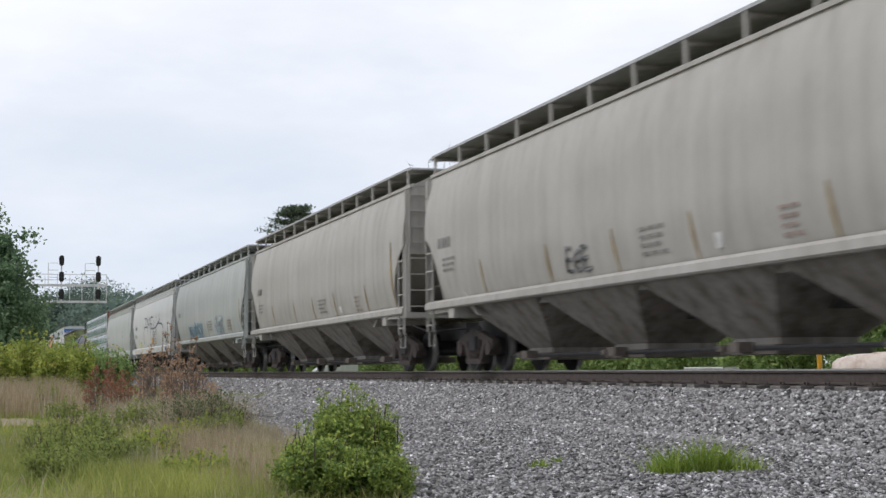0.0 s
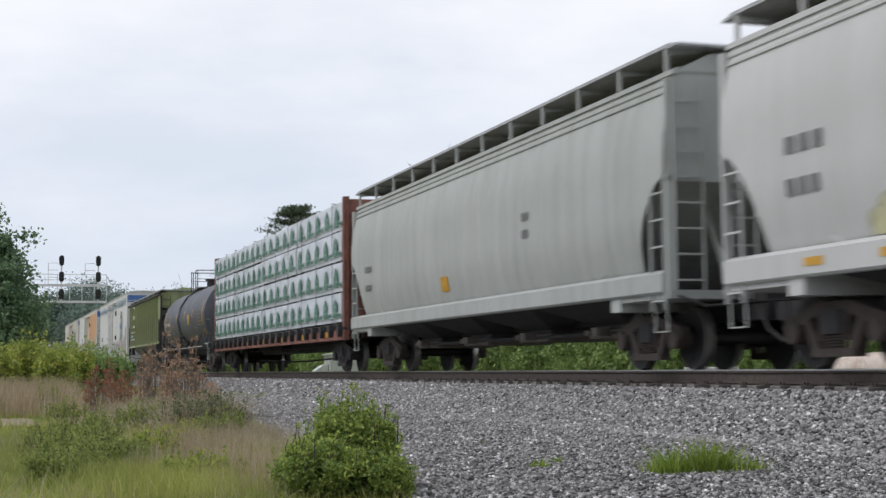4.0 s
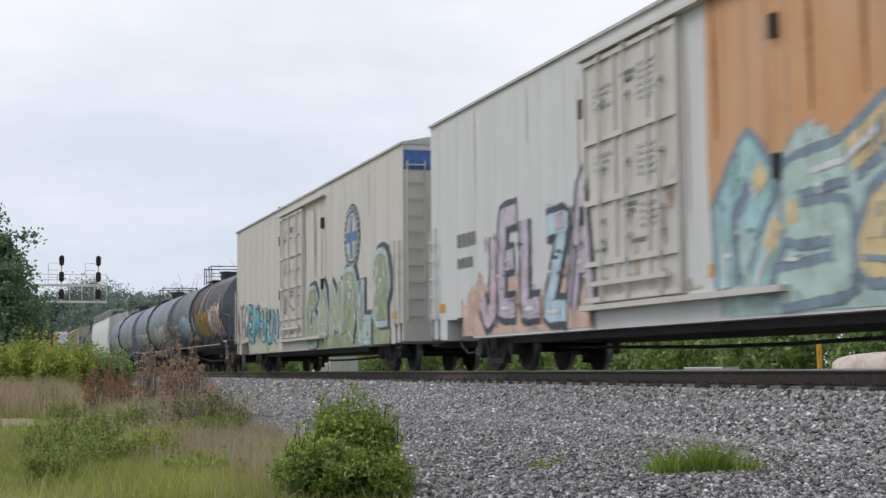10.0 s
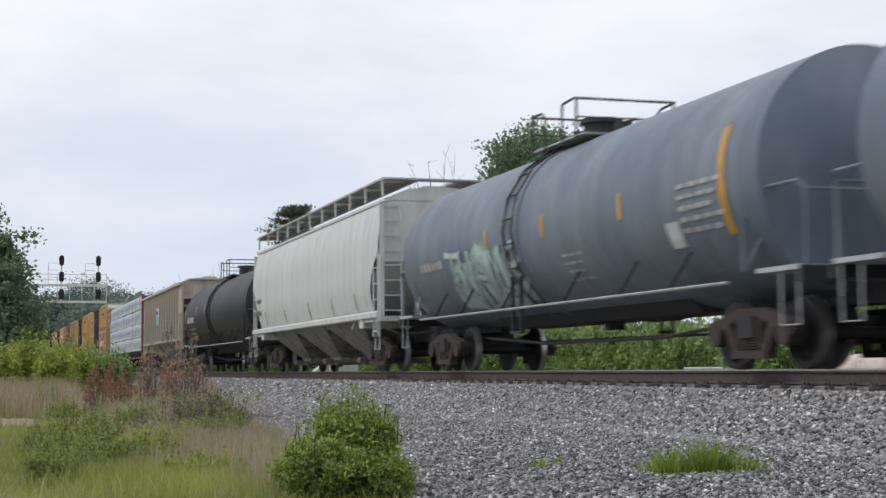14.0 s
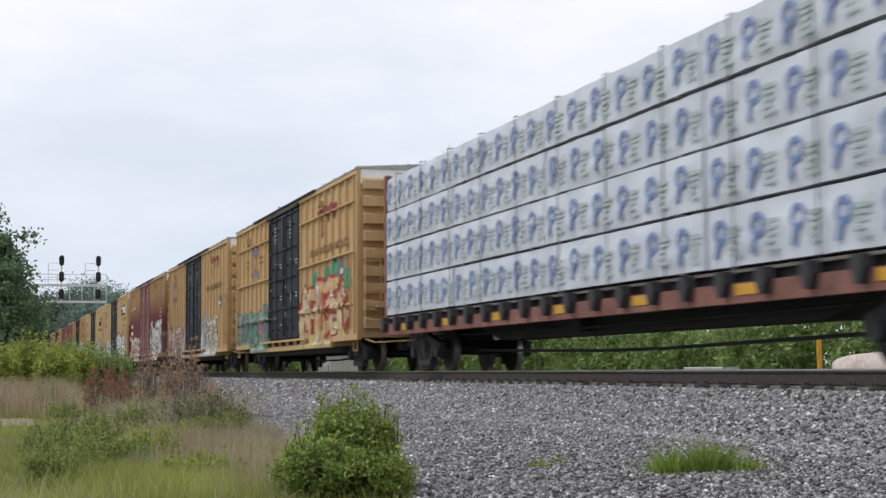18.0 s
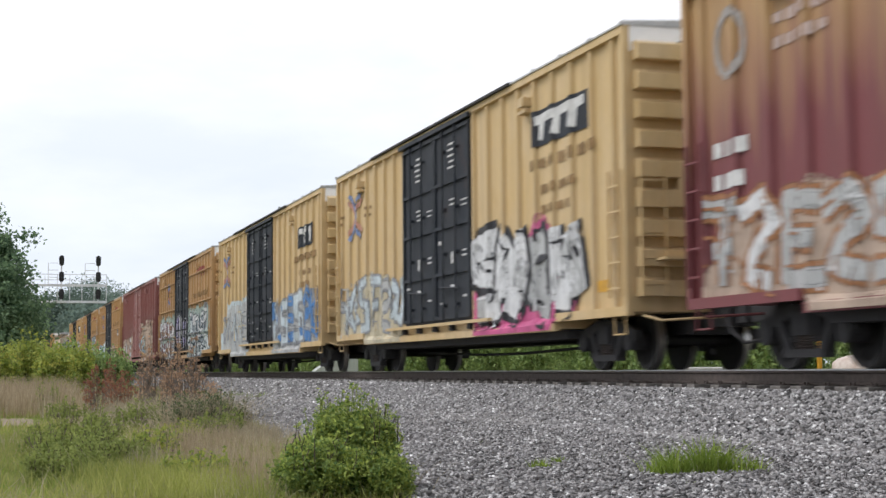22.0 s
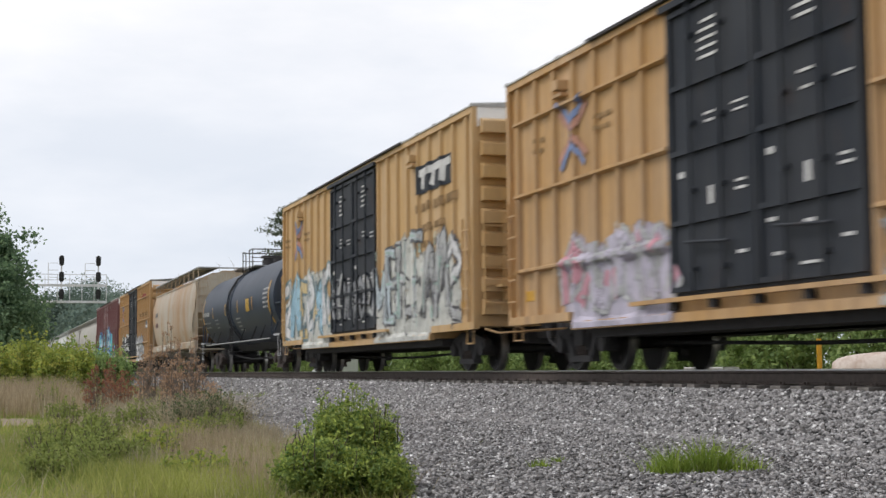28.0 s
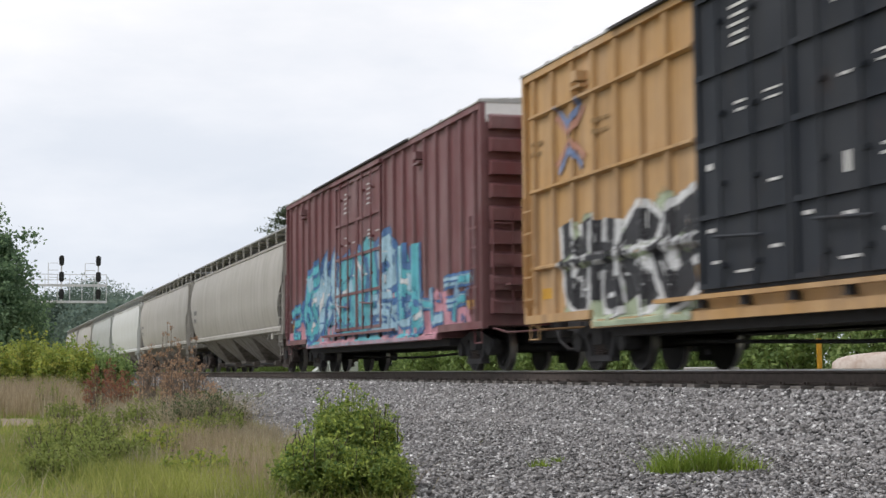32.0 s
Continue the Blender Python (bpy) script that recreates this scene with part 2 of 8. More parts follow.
SHARED = {}


def part(name, g, mat, parent, label="", smooth=False, at=None, key=None):
    """One mesh object under a thing or a part; alike parts with one key share their mesh."""
    if key is not None and key in SHARED:
        me = SHARED[key]
    else:
        me = (g() if callable(g) else g).mesh(name, mat, smooth)
        if key is not None:
            SHARED[key] = me
    ob = new(name, me)
    ob.parent = parent
    if at is not None:
        ob.matrix_basis = at
    if label:
        ob["label"] = label
    return ob


def thing(name, g, mat, label, category, group="", kind="", smooth=False):
    return tagged(new(name, g.mesh(name, mat, smooth)), label, category, group, kind)


def soup(name, verts, faces, mat, parent=None):
    """A mesh from arrays, for leaves, blades and stones."""
    verts, faces = np.asarray(verts, dtype=np.float32), np.asarray(faces, dtype=np.int32)
    me = bpy.data.meshes.new(name)
    k = faces.shape[1]
    me.vertices.add(len(verts))
    me.vertices.foreach_set("co", verts.ravel())
    me.loops.add(faces.size)
    me.loops.foreach_set("vertex_index", faces.ravel())
    me.polygons.add(len(faces))
    me.polygons.foreach_set("loop_start", np.arange(len(faces), dtype=np.int32) * k)
    me.update(calc_edges=True)
    me.validate()
    me.materials.append(mat)
    ob = new(name, me)
    ob.parent = parent
    return ob


rng = np.random.default_rng(7)
RAIL = -0.085  # the railhead lies this far below the level from which the cars' heights are counted


def ground_z(x, y):
    """Height of the ballast, the gravel strip beside it and the rough grass."""
    a = abs(y)
    top = -0.36
    if a < 1.5:
        return top
    if a < 2.75:
        return top - (a - 1.5) * 0.382
    flat = -0.838 - 0.022 * (a - 2.75)
    return flat if a < 9 else -0.96 + 0.0 * a


# ---- ground, ballast, track ----
m, n_, l_, b_ = nodes_of("grass_and_soil", 0.95)
soil = mixed(n_, l_, noise_fac(n_, l_, 0.35, detail=6, lo=0.35, hi=0.65), (0.20, 0.22, 0.075), (0.34, 0.29, 0.16))
soil = mixed(n_, l_, times(n_, l_, noise_fac(n_, l_, 5.0, detail=6, lo=0.4, hi=0.7), 0.6), soil, (0.13, 0.14, 0.055))
l_.new(soil, b_.inputs["Base Color"])
bumped(n_, l_, b_, noise_fac(n_, l_, 14.0, detail=5, lo=0.2, hi=0.8), 0.7, 0.05)
M["soil"] = m

m, n_, l_, b_ = nodes_of("crushed_stone", 0.9)
grit = mixed(n_, l_, noise_fac(n_, l_, 26.0, detail=3, lo=0.35, hi=0.65), (0.078, 0.078, 0.081), (0.197, 0.196, 0.20))
grit = mixed(n_, l_, times(n_, l_, noise_fac(n_, l_, 0.6, detail=4, lo=0.45, hi=0.7), 0.4), grit, (0.125, 0.112, 0.097))
l_.new(grit, b_.inputs["Base Color"])
bumped(n_, l_, b_, noise_fac(n_, l_, 40.0, detail=3, lo=0.25, hi=0.75), 1.0, 0.03)
M["gravel"] = m

m, n_, l_, b_ = nodes_of("ballast_stone", 0.85)
g_ = n_.new("ShaderNodeNewGeometry")
rp = n_.new("ShaderNodeValToRGB")
for pos, c in ((0.0, (0.055, 0.055, 0.057)), (0.5, (0.124, 0.123, 0.126)), (0.85, (0.205, 0.204, 0.209)), (1.0, (0.48, 0.47, 0.47))):
    e = rp.color_ramp.elements.new(pos) if pos not in (0.0, 1.0) else rp.color_ramp.elements[int(pos)]
    e.color = (*c, 1)
l_.new(g_.outputs["Random Per Island"], rp.inputs["Fac"])
st = mixed(n_, l_, times(n_, l_, noise_fac(n_, l_, 30.0, detail=4), 0.5), rp.outputs["Color"], (0.115, 0.105, 0.095))
l_.new(st, b_.inputs["Base Color"])
M["stone"] = m

# One sheet of ground that reaches the horizon, with the bank of the track in it.
ys = [-1500, -400, -120, -60, -40, -30, -24, -18, -14, -11, -9, -8, -7, -6, -5, -4.5, -4, -3.5, -3.1, -2.75, -2.4, -2.1, -1.75, 0,
      1.75, 2.1, 2.4, 2.75, 3.5, 4.5, 6, 8, 11, 16, 24, 40, 80, 200, 600, 1500]
xs = [-2500, -1200, -700, -450, -300, -220, -160, -120, -95] + [-80 + 2.0 * i for i in range(45)] + [15, 25, 45, 90, 200, 500, 1500]
g = G()
gv = [(x, y, ground_z(x, y) - 0.03 + (0.05 * noise.noise((x * 0.3, y * 0.45, 0)) if abs(y) > 3 else 0.0)) for x in xs for y in ys]
ny = len(ys)
g.add(gv, [(i * ny + j, i * ny + j + 1, (i + 1) * ny + j + 1, (i + 1) * ny + j) for i in range(len(xs) - 1) for j in range(ny - 1)])
ground = thing("ground", g, M["soil"], "rough summer ground of grass and bare soil", "ground", kind="structure", smooth=True)

g = G()
bx = [-900, -400, -200, -120] + [-90 + 1.5 * i for i in range(63)] + [10, 30, 100, 400]
by = [-8.6, -7.5, -6.5, -5.5, -4.6, -3.8, -3.2, -2.75, -2.4, -2.1, -1.75, 0, 1.75, 2.1, 2.5, 2.75, 3.3]


EDGE = [(-2.0, -7.9), (-10.0, -7.65), (-18.0, -7.1), (-22.0, -6.5), (-40.0, -4.5), (-64.0, -3.1), (-120.0, -2.9), (-400.0, -2.9)]


def verge(x):
    """Where the gravel ends and the grass begins."""
    for (xa, ya), (xb, yb) in zip(EDGE, EDGE[1:]):
        if xb <= x <= xa:
            return ya + (yb - ya) * (x - xa) / (xb - xa)
    return -7.9 if x > -100 else -2.9


def strip_edge(x, y):
    if y > -2.75:
        return y
    return -2.75 + (y + 2.75) / 5.85 * (-2.75 - verge(x)) + (0.12 * noise.noise((x * 0.7, 3.0, 0)) if y < -8 else 0)


gv = []
for x in bx:
    for y in by:
        yy = strip_edge(x, y)
        gv.append((x, yy, ground_z(x, yy) + (0.025 * noise.noise((x * 1.1, yy * 1.6, 1.0)) if yy < -1.7 else 0.0)))
ny = len(by)
g.add(gv, [(i * ny + j, i * ny + j + 1, (i + 1) * ny + j + 1, (i + 1) * ny + j) for i in range(len(bx) - 1) for j in range(ny - 1)])
thing("ballast_bed", g, M["gravel"], "bank of grey crushed stone under the track", "ballast", kind="structure", smooth=True)


def rail_profile(y):
    h = [(-0.07, -0.18), (-0.07, -0.168), (-0.012, -0.152), (-0.010, -0.05), (-0.037, -0.036), (-0.037, -0.006), (-0.03, 0.0)]
    return [(y + a, b) for a, b in h] + [(y - a, b) for a, b in reversed(h)]


track = tagged(new("railway_track"), "single railway track with rusty rails on wooden ties", "track", kind="structure")
track.location = (0, 0, RAIL)
for s in (-1, 1):
    g = G()
    g.loft([[(x, y, z) for y, z in rail_profile(s * 0.755)] for x in (-1500, -300, -100, -40, 0, 60, 400)])
    rail = part("rail", g, M["railsteel"], track, "rusty steel rail")
    part("railhead", G().box(-1500, 400, s * 0.755 - 0.039, s * 0.755 + 0.039, -0.011, 0.003), M["railhead"], rail, "polished running surface")
tie_g = G().prism([(-1.29, -0.36), (1.29, -0.36), (1.3, -0.35), (1.3, -0.195), (1.29, -0.185), (-1.29, -0.185), (-1.3, -0.195), (-1.3, -0.35)], "x", -0.115, 0.115)
plate_g = G()
for s in (-1, 1):
    plate_g.box(-0.09, 0.09, s * 0.755 - 0.17, s * 0.755 + 0.17, -0.185, -0.176)
    for dx, dy in ((-0.05, -0.1), (0.05, 0.1), (0.05, -0.11)):
        plate_g.box(dx - 0.012, dx + 0.012, s * 0.755 + dy - 0.012, s * 0.755 + dy + 0.012, -0.18, -0.145)
x = -84.0
i = 0
while x < -4:
    tie = part("tie", tie_g, M["tie"], track, key="tie", at=pose(x, random.uniform(-0.05, 0.05), random.uniform(-0.012, 0.0), 0, 0, random.uniform(-1.5, 1.5)))
    part("tie_plate", plate_g, M["railsteel"], tie, key="tie_plate")
    x += 0.51 + random.uniform(-0.025, 0.03)
g = G()
x = -500.0
while x < 60:
    if not -84.3 < x < -3.8:
        g.box(x - 0.115, x + 0.115, -1.3, 1.3, -0.36, -0.19)
    x += 0.52
rest = part("ties", g, M["tie"], track)
rest["kind"] = "stuff"


def stones(name, n, x0, x1, y0, y1, size, label, power=1.0, squash=0.6):
    u = rng.random(n) ** power
    x = x0 + (x1 - x0) * u
    y = y0 + (y1 - y0) * rng.random(n)
    keep = np.array([yy > strip_edge(xx, -8.6) - 0.1 for xx, yy in zip(x, y)])
    x, y = x[keep], y[keep]
    n = len(x)
    z = np.array([ground_z(a, b) for a, b in zip(x, y)])
    s = size * (0.55 + 0.9 * rng.random(n) ** 1.5)
    base = np.array([(1, 0, 0), (-1, 0, 0), (0, 1, 0), (0, -1, 0), (0, 0, 1), (0, 0, -1)], dtype=np.float32)
    tri = np.array([(0, 2, 4), (2, 1, 4), (1, 3, 4), (3, 0, 4), (2, 0, 5), (1, 2, 5), (3, 1, 5), (0, 3, 5)])
    vs = base[None] * (0.5 + 0.6 * rng.random((n, 6, 1))) + 0.35 * (rng.random((n, 6, 3)) - 0.5)
    a = rng.random(n) * 6.283
    t = (rng.random(n) - 0.5) * 1.8
    ca, sa, ct, st_ = np.cos(a), np.sin(a), np.cos(t), np.sin(t)
    X = vs[..., 0] * ca[:, None] - vs[..., 1] * sa[:, None]
    Y = vs[..., 0] * sa[:, None] + vs[..., 1] * ca[:, None]
    Z = vs[..., 2] * squash
    X, Z = X * ct[:, None] + Z * st_[:, None], -X * st_[:, None] + Z * ct[:, None]
    P = np.stack([X, Y, Z], -1) * s[:, None, None] * 0.62
    P += np.stack([x, y, z + s * 0.12 + 0.02 * rng.random(n)], -1)[:, None, :]
    F = (tri[None] + 6 * np.arange(n)[:, None, None]).reshape(-1, 3)
    ob = soup(name, P.reshape(-1, 3), F, M["stone"])
    return tagged(ob, label, "ballast", kind="stuff")


stones("ballast_stones", 66000, -7, -34, -3.3, -1.2, 0.056, "coarse grey crushed stones on the track bank", 1.2)
stones("far_ballast_stones", 24000, -34, -85, -3.3, -1.25, 0.085, "coarse grey crushed stones along the distant track", 1.3)
stones("bed_stones", 26000, -6, -60, -1.2, 2.2, 0.06, "grey crushed stones between the ties", 1.2)
stones("fine_gravel", 72000, -3, -26, -8.2, -3.2, 0.04, "fine grey gravel beside the track bank", 1.1, 0.5)
stones("far_gravel", 16000, -26, -60, -5.5, -3.2, 0.06, "fine grey gravel beside the distant track", 1.1, 0.5)


# ---- parts that all cars share ----
def wheelset_mesh():
    g = G()
    for s in (-1, 1):
        g.cyl((0, 0, 0), "y", 0.455, s * 0.69, s * 0.79, 28, 0.445)
        g.cyl((0, 0, 0), "y", 0.485, s * 0.665, s * 0.69, 28)
        g.cyl((0, 0, 0), "y", 0.36, s * 0.79, s * 0.74, 28, 0.2)
        g.cyl((0, 0, 0), "y", 0.15, s * 0.74, s * 0.84, 16)
        for k in range(5):
            w = 2 * math.pi * k / 5
            g.cyl((0.27 * math.cos(w), 0, 0.27 * math.sin(w)), "y", 0.035, s * 0.78, s * 0.797, 8)
    g.cyl((0, 0, 0), "y", 0.085, -0.84, 0.84, 12)
    return g


def side_frame_mesh():
    """A cast truck side frame with its two window openings, seen from the side."""
    g = G()
    y0, y1 = -0.07, 0.07
    g.prism([(-1.12, 0.50), (-1.1, 0.62), (-0.75, 0.70), (-0.35, 0.80), (0.35, 0.80), (0.75, 0.70), (1.1, 0.62), (1.12, 0.50),
             (0.86, 0.52), (0.6, 0.56), (0.33, 0.66), (-0.33, 0.66), (-0.6, 0.56), (-0.86, 0.52)], "y", y0, y1)
    for s in (-1, 1):
        g.prism([(s * 0.66, 0.60), (s * 0.52, 0.62), (s * 0.24, 0.17), (s * 0.44, 0.17)], "y", y0, y1)
        g.prism([(s * 0.33, 0.67), (s * 0.22, 0.67), (s * 0.22, 0.34), (s * 0.28, 0.34)], "y", y0, y1)
        g.cyl((s * 0.889, 0, 0.457), "y", 0.15, -0.15, 0.1, 14)
        g.prism([(s * 0.70, 0.60), (s * 1.07, 0.60), (s * 1.1, 0.47), (s * 1.04, 0.42), (s * 0.74, 0.42)], "y", y0, y1)
    g.box(-0.46, 0.46, y0 - 0.02, y1 + 0.02, 0.15, 0.25)
    return g


def spring_mesh():
    g = G()
    for dx in (-0.14, 0.0, 0.14):
        rings = []
        for k in range(25):
            r, z = (0.062, 0.047, 0.047, 0.062)[k % 4], 0.25 + k * 0.0088
            rings.append([(dx + r * math.cos(0.628 * j), r * math.sin(0.628 * j), z) for j in range(10)])
        g.loft(rings)
    return g


TRUCKS = []


def truck(car, x, dark=False):
    t = part("truck", lambda: G().box(-0.2, 0.2, -1.12, 1.12, 0.42, 0.70).box(-0.14, 0.14, -0.5, 0.5, 0.70, 0.86)
             .tube([(-0.889, -0.3, 0.5), (0.889, -0.3, 0.5)], 0.035).tube([(-0.889, 0.3, 0.5), (0.889, 0.3, 0.5)], 0.035),
             M["under"], car, key="truck", at=pose(x, 0, RAIL))
    for s in (-1, 1):
        part("side_frame", side_frame_mesh, M["under" if dark else "frame"], t, key="side_frame" + str(dark), at=pose(0, s * 1.0, 0, 0, 0, 0 if s > 0 else 180))
        part("spring_group", spring_mesh, M["frame"], t, key="spring_group", at=pose(0, s * 1.04, 0), smooth=True)
    for s in (-1, 1):
        w = part("wheelset", wheelset_mesh, M["wheel"], t, key="wheelset", at=pose(s * 0.889, 0, 0.457), smooth=True)
        if len(w.data.materials) < 2:
            w.data.materials.append(M["tread"])
            for poly in w.data.polygons:
                c = poly.center
                if math.hypot(c.x, c.z) > 0.43 and abs(c.y) < 0.8:
                    poly.material_index = 1
        TRUCKS.append((w, s))
    return t


def coupler(car, x, s):
    part("coupler", lambda: G().chamfer(0, 0.75, -0.09, 0.09, 0.72, 0.92, 0.02).prism([(0.62, -0.16), (0.86, -0.15), (0.95, 0.02), (0.86, 0.16), (0.62, 0.14)], "z", 0.68, 0.97)
         .tube([(0.15, -0.35, 0.85), (0.4, -0.36, 0.55), (0.7, -0.3, 0.38), (0.95, -0.22, 0.42)], 0.025),
         M["under"], car, key="coupler", at=pose(x, 0, RAIL, 0, 0, 0 if s > 0 else 180))


def ladder(car, x, y, z0, z1, mat, along="x", width=0.42, step=0.36, key=None, name="ladder"):
    """Two stiles and rungs; on the near side each stile and rung is a piece of its own."""
    turn = 0 if along == "x" else 90
    tall = round(z1 - z0, 3)
    stile = lambda: G().box(-0.012, 0.012, -0.02, 0.02, 0, tall)
    rung = lambda: G().box(-width / 2, width / 2, -0.012, 0.012, -0.014, 0.014)
    n = int((tall - 0.12) / step) + 1
    if y > 0:
        g = G().box(-width / 2 - 0.02, -width / 2 + 0.02, -0.025, 0.025, 0, tall).box(width / 2 - 0.02, width / 2 + 0.02, -0.025, 0.025, 0, tall)
        for i in range(n):
            g.box(-width / 2, width / 2, -0.012, 0.012, 0.12 + i * step, 0.148 + i * step)
        return part(name, g, mat, car, key=("ladder", tall, width, step, mat.name), at=pose(x, y, z0, 0, 0, turn))
    base = pose(x, y, z0, 0, 0, turn)
    rail = part(name, stile, mat, car, key=("stile", tall, mat.name), at=base @ pose(-width / 2, 0, 0))
    part("stile", stile, mat, rail, key=("stile", tall, mat.name), at=pose(width, 0, 0))
    for i in range(n):
        part("rung", rung, mat, rail, key=("rung", width, mat.name), at=pose(width / 2, 0, 0.134 + i * step))
    return rail


def stirrup(car, x, y, mat, z1=1.0):
    part("step_stirrup", G().tube([(x - 0.2, y, z1), (x - 0.2, y, 0.45), (x + 0.2, y, 0.45), (x + 0.2, y, z1)], 0.018, 5), mat, car)


def brake_gear(car, L):
    """Pipes, rods, reservoir and valve under the floor."""
    g = G()
    g.cyl((0, 0.5, 0.95), "x", 0.2, 0.6, 1.7, 12)
    g.tube([(-L / 2 + 1.2, -0.6, 0.72), (-1.5, -0.62, 0.66), (1.5, -0.62, 0.66), (L / 2 - 1.2, -0.6, 0.72)], 0.025, 5)
    g.tube([(-L / 2 + 2.2, -0.2, 0.38), (-1.2, -0.2, 0.26), (1.2, -0.2, 0.26), (L / 2 - 2.2, -0.2, 0.38)], 0.03, 5)
    g.box(-1.6, -1.1, -0.7, -0.4, 0.6, 0.9)
    part("brake_gear", g, M["under"], car, smooth=True)


# ---- painted marks that lie on a car's side ----
def ribbon(g, pts, width, face, off, side=-1, taper=0.0):
    """A flat brush stroke along (x, z) points that follows the relief of the side."""
    dense = []
    for (xa, za), (xb, zb) in zip(pts, pts[1:]):
        k = max(1, int(math.hypot(xb - xa, zb - za) / 0.06))
        dense += [(xa + (xb - xa) * i / k, za + (zb - za) * i / k) for i in range(k)]
    dense.append(pts[-1])
    rows = []
    cut = max(3, int(width / 0.06))
    steps = [-1 + 2 * j / cut for j in range(cut + 1)]
    for i, (x, z) in enumerate(dense):
        xa, za = dense[max(i - 1, 0)]
        xb, zb = dense[min(i + 1, len(dense) - 1)]
        d = math.hypot(xb - xa, zb - za) or 1.0
        nx, nz = -(zb - za) / d, (xb - xa) / d
        w = width / 2 * (1 - taper * abs(2 * i / max(1, len(dense) - 1) - 1))
        rows.append([(x + nx * w * q, side * (face(x + nx * w * q, z + nz * w * q) + off), z + nz * w * q) for q in steps])
    k = len(g.v)
    for i in range(len(rows)):
        g.thin[k + i * (cut + 1)] = g.thin[k + i * (cut + 1) + cut] = 0.0
    g.loft(rows, closed=False)


def patch(g, outline_fn, x0, x1, face, off, side=-1, step=0.08, soft=0):
    """A filled area between a lower and an upper edge, both functions of x."""
    n = max(2, int((x1 - x0) / step))
    k = max(7, int(max(outline_fn(x0 + (x1 - x0) * q)[1] - outline_fn(x0 + (x1 - x0) * q)[0] for q in (0.2, 0.5, 0.8)) / 0.09))
    rows = []
    for i in range(n + 1):
        x = x0 + (x1 - x0) * i / n
        a, b = outline_fn(x)
        rows.append([(x, side * (face(x, a + (b - a) * j / k) + off), a + (b - a) * j / k) for j in range(k + 1)])
        for j in range(k + 1):
            if soft:
                g.thin[len(g.v) + i * (k + 1) + j] = min(1.0, i / soft, (n - i) / soft, (k - j) / soft)
    g.loft(rows, closed=False)


def bars(car, face, rows, mat, name="stencil", off=0.016, label=""):
    """Rows of unreadable writing as plain bars: (x0, z, length, height, count)."""
    g = G()
    for x0, z, length, h, count in rows:
        w = length / count
        for i in range(count):
            ribbon(g, [(x0 + i * w, z), (x0 + (i + 0.72) * w, z)], h, face, off)
    ob = part(name, g, mat, car, label)
    ob["kind"] = "stuff"
    return ob


def spray(name, c, rough=0.5):
    """Spray paint: soft at its edges, mottled, worn off in flecks."""
    if name not in M:
        m, n, l, b = nodes_of("sprayed_" + name, rough, 0, 0.25)
        low, pale = tuple(v * 0.66 for v in c), tuple(min(0.85, v * 1.12 + 0.02) for v in c)
        col = mixed(n, l, noise_fac(n, l, 2.6, (1, 1, 0.8), 5, 0.36, 0.62), low, c)
        col = mixed(n, l, times(n, l, noise_fac(n, l, 1.0, (5, 5, 0.5), 5, 0.5, 0.72), 0.5), col, pale)
        l.new(col, b.inputs["Base Color"])
        at, rg = n.new("ShaderNodeAttribute"), n.new("ShaderNodeMapRange")
        at.attribute_name = "soft"
        ad = n.new("ShaderNodeMath")
        ad.operation = "ADD"
        l.new(at.outputs["Fac"], ad.inputs[0])
        l.new(noise_fac(n, l, 7.0, (1, 1, 0.7), 5, 0.3, 0.7), ad.inputs[1])
        rg.inputs["From Min"].default_value, rg.inputs["From Max"].default_value = 0.45, 0.95
        l.new(ad.outputs["Value"], rg.inputs["Value"])
        keep = noise_fac(n, l, 4.5, (1.5, 1.5, 0.6), 8, 0.70, 0.61)
        l.new(times(n, l, rg.outputs["Result"], keep), b.inputs["Alpha"])
        M[name] = m
    return M[name]


GLYPHS = [
    [[(0.0, 0.1), (0.15, 0.9), (0.5, 0.6), (0.35, 0.15), (0.75, 0.05), (1.0, 0.5), (0.8, 0.95)]],
    [[(0.1, 0.0), (0.05, 0.6), (0.4, 1.0), (0.7, 0.7), (0.45, 0.4)], [(0.6, 0.0), (0.95, 0.45)]],
    [[(0.9, 0.95), (0.3, 0.8), (0.05, 0.35), (0.4, 0.0), (0.95, 0.2)], [(0.45, 0.45), (1.0, 0.6)]],
    [[(0.0, 0.0), (0.35, 0.95), (0.55, 0.3), (0.8, 1.0), (1.0, 0.1)]],
    [[(0.1, 1.0), (0.2, 0.2), (0.6, 0.0), (0.7, 0.5), (0.4, 0.75)], [(0.75, 1.0), (1.0, 0.0)]],
    [[(0.0, 0.8), (0.55, 1.0), (0.9, 0.65), (0.3, 0.4), (0.15, 0.1), (0.85, 0.0)]],
    [[(0.15, 0.05), (0.05, 0.75), (0.5, 1.0), (0.95, 0.8), (0.9, 0.3), (0.55, 0.1), (0.4, 0.5)]],
    [[(0.05, 0.95), (0.3, 0.3), (0.6, 0.85), (0.65, 0.1), (1.0, 0.0)]],
    [[(0.1, 0.0), (0.1, 1.0)], [(0.1, 0.55), (0.6, 0.5)], [(0.62, 1.0), (0.62, 0.0), (1.0, 0.1)]],
    [[(0.9, 1.0), (0.1, 0.95), (0.1, 0.55), (0.85, 0.5), (0.85, 0.05), (0.0, 0.0)]],
    [[(0.0, 1.0), (1.0, 0.97)], [(0.5, 1.0), (0.45, 0.0)], [(0.2, 0.45), (0.8, 0.5)]],
    [[(0.1, 0.0), (0.15, 1.0), (0.9, 0.95)], [(0.15, 0.52), (0.75, 0.5)], [(0.1, 0.02), (0.95, 0.05)]],
]
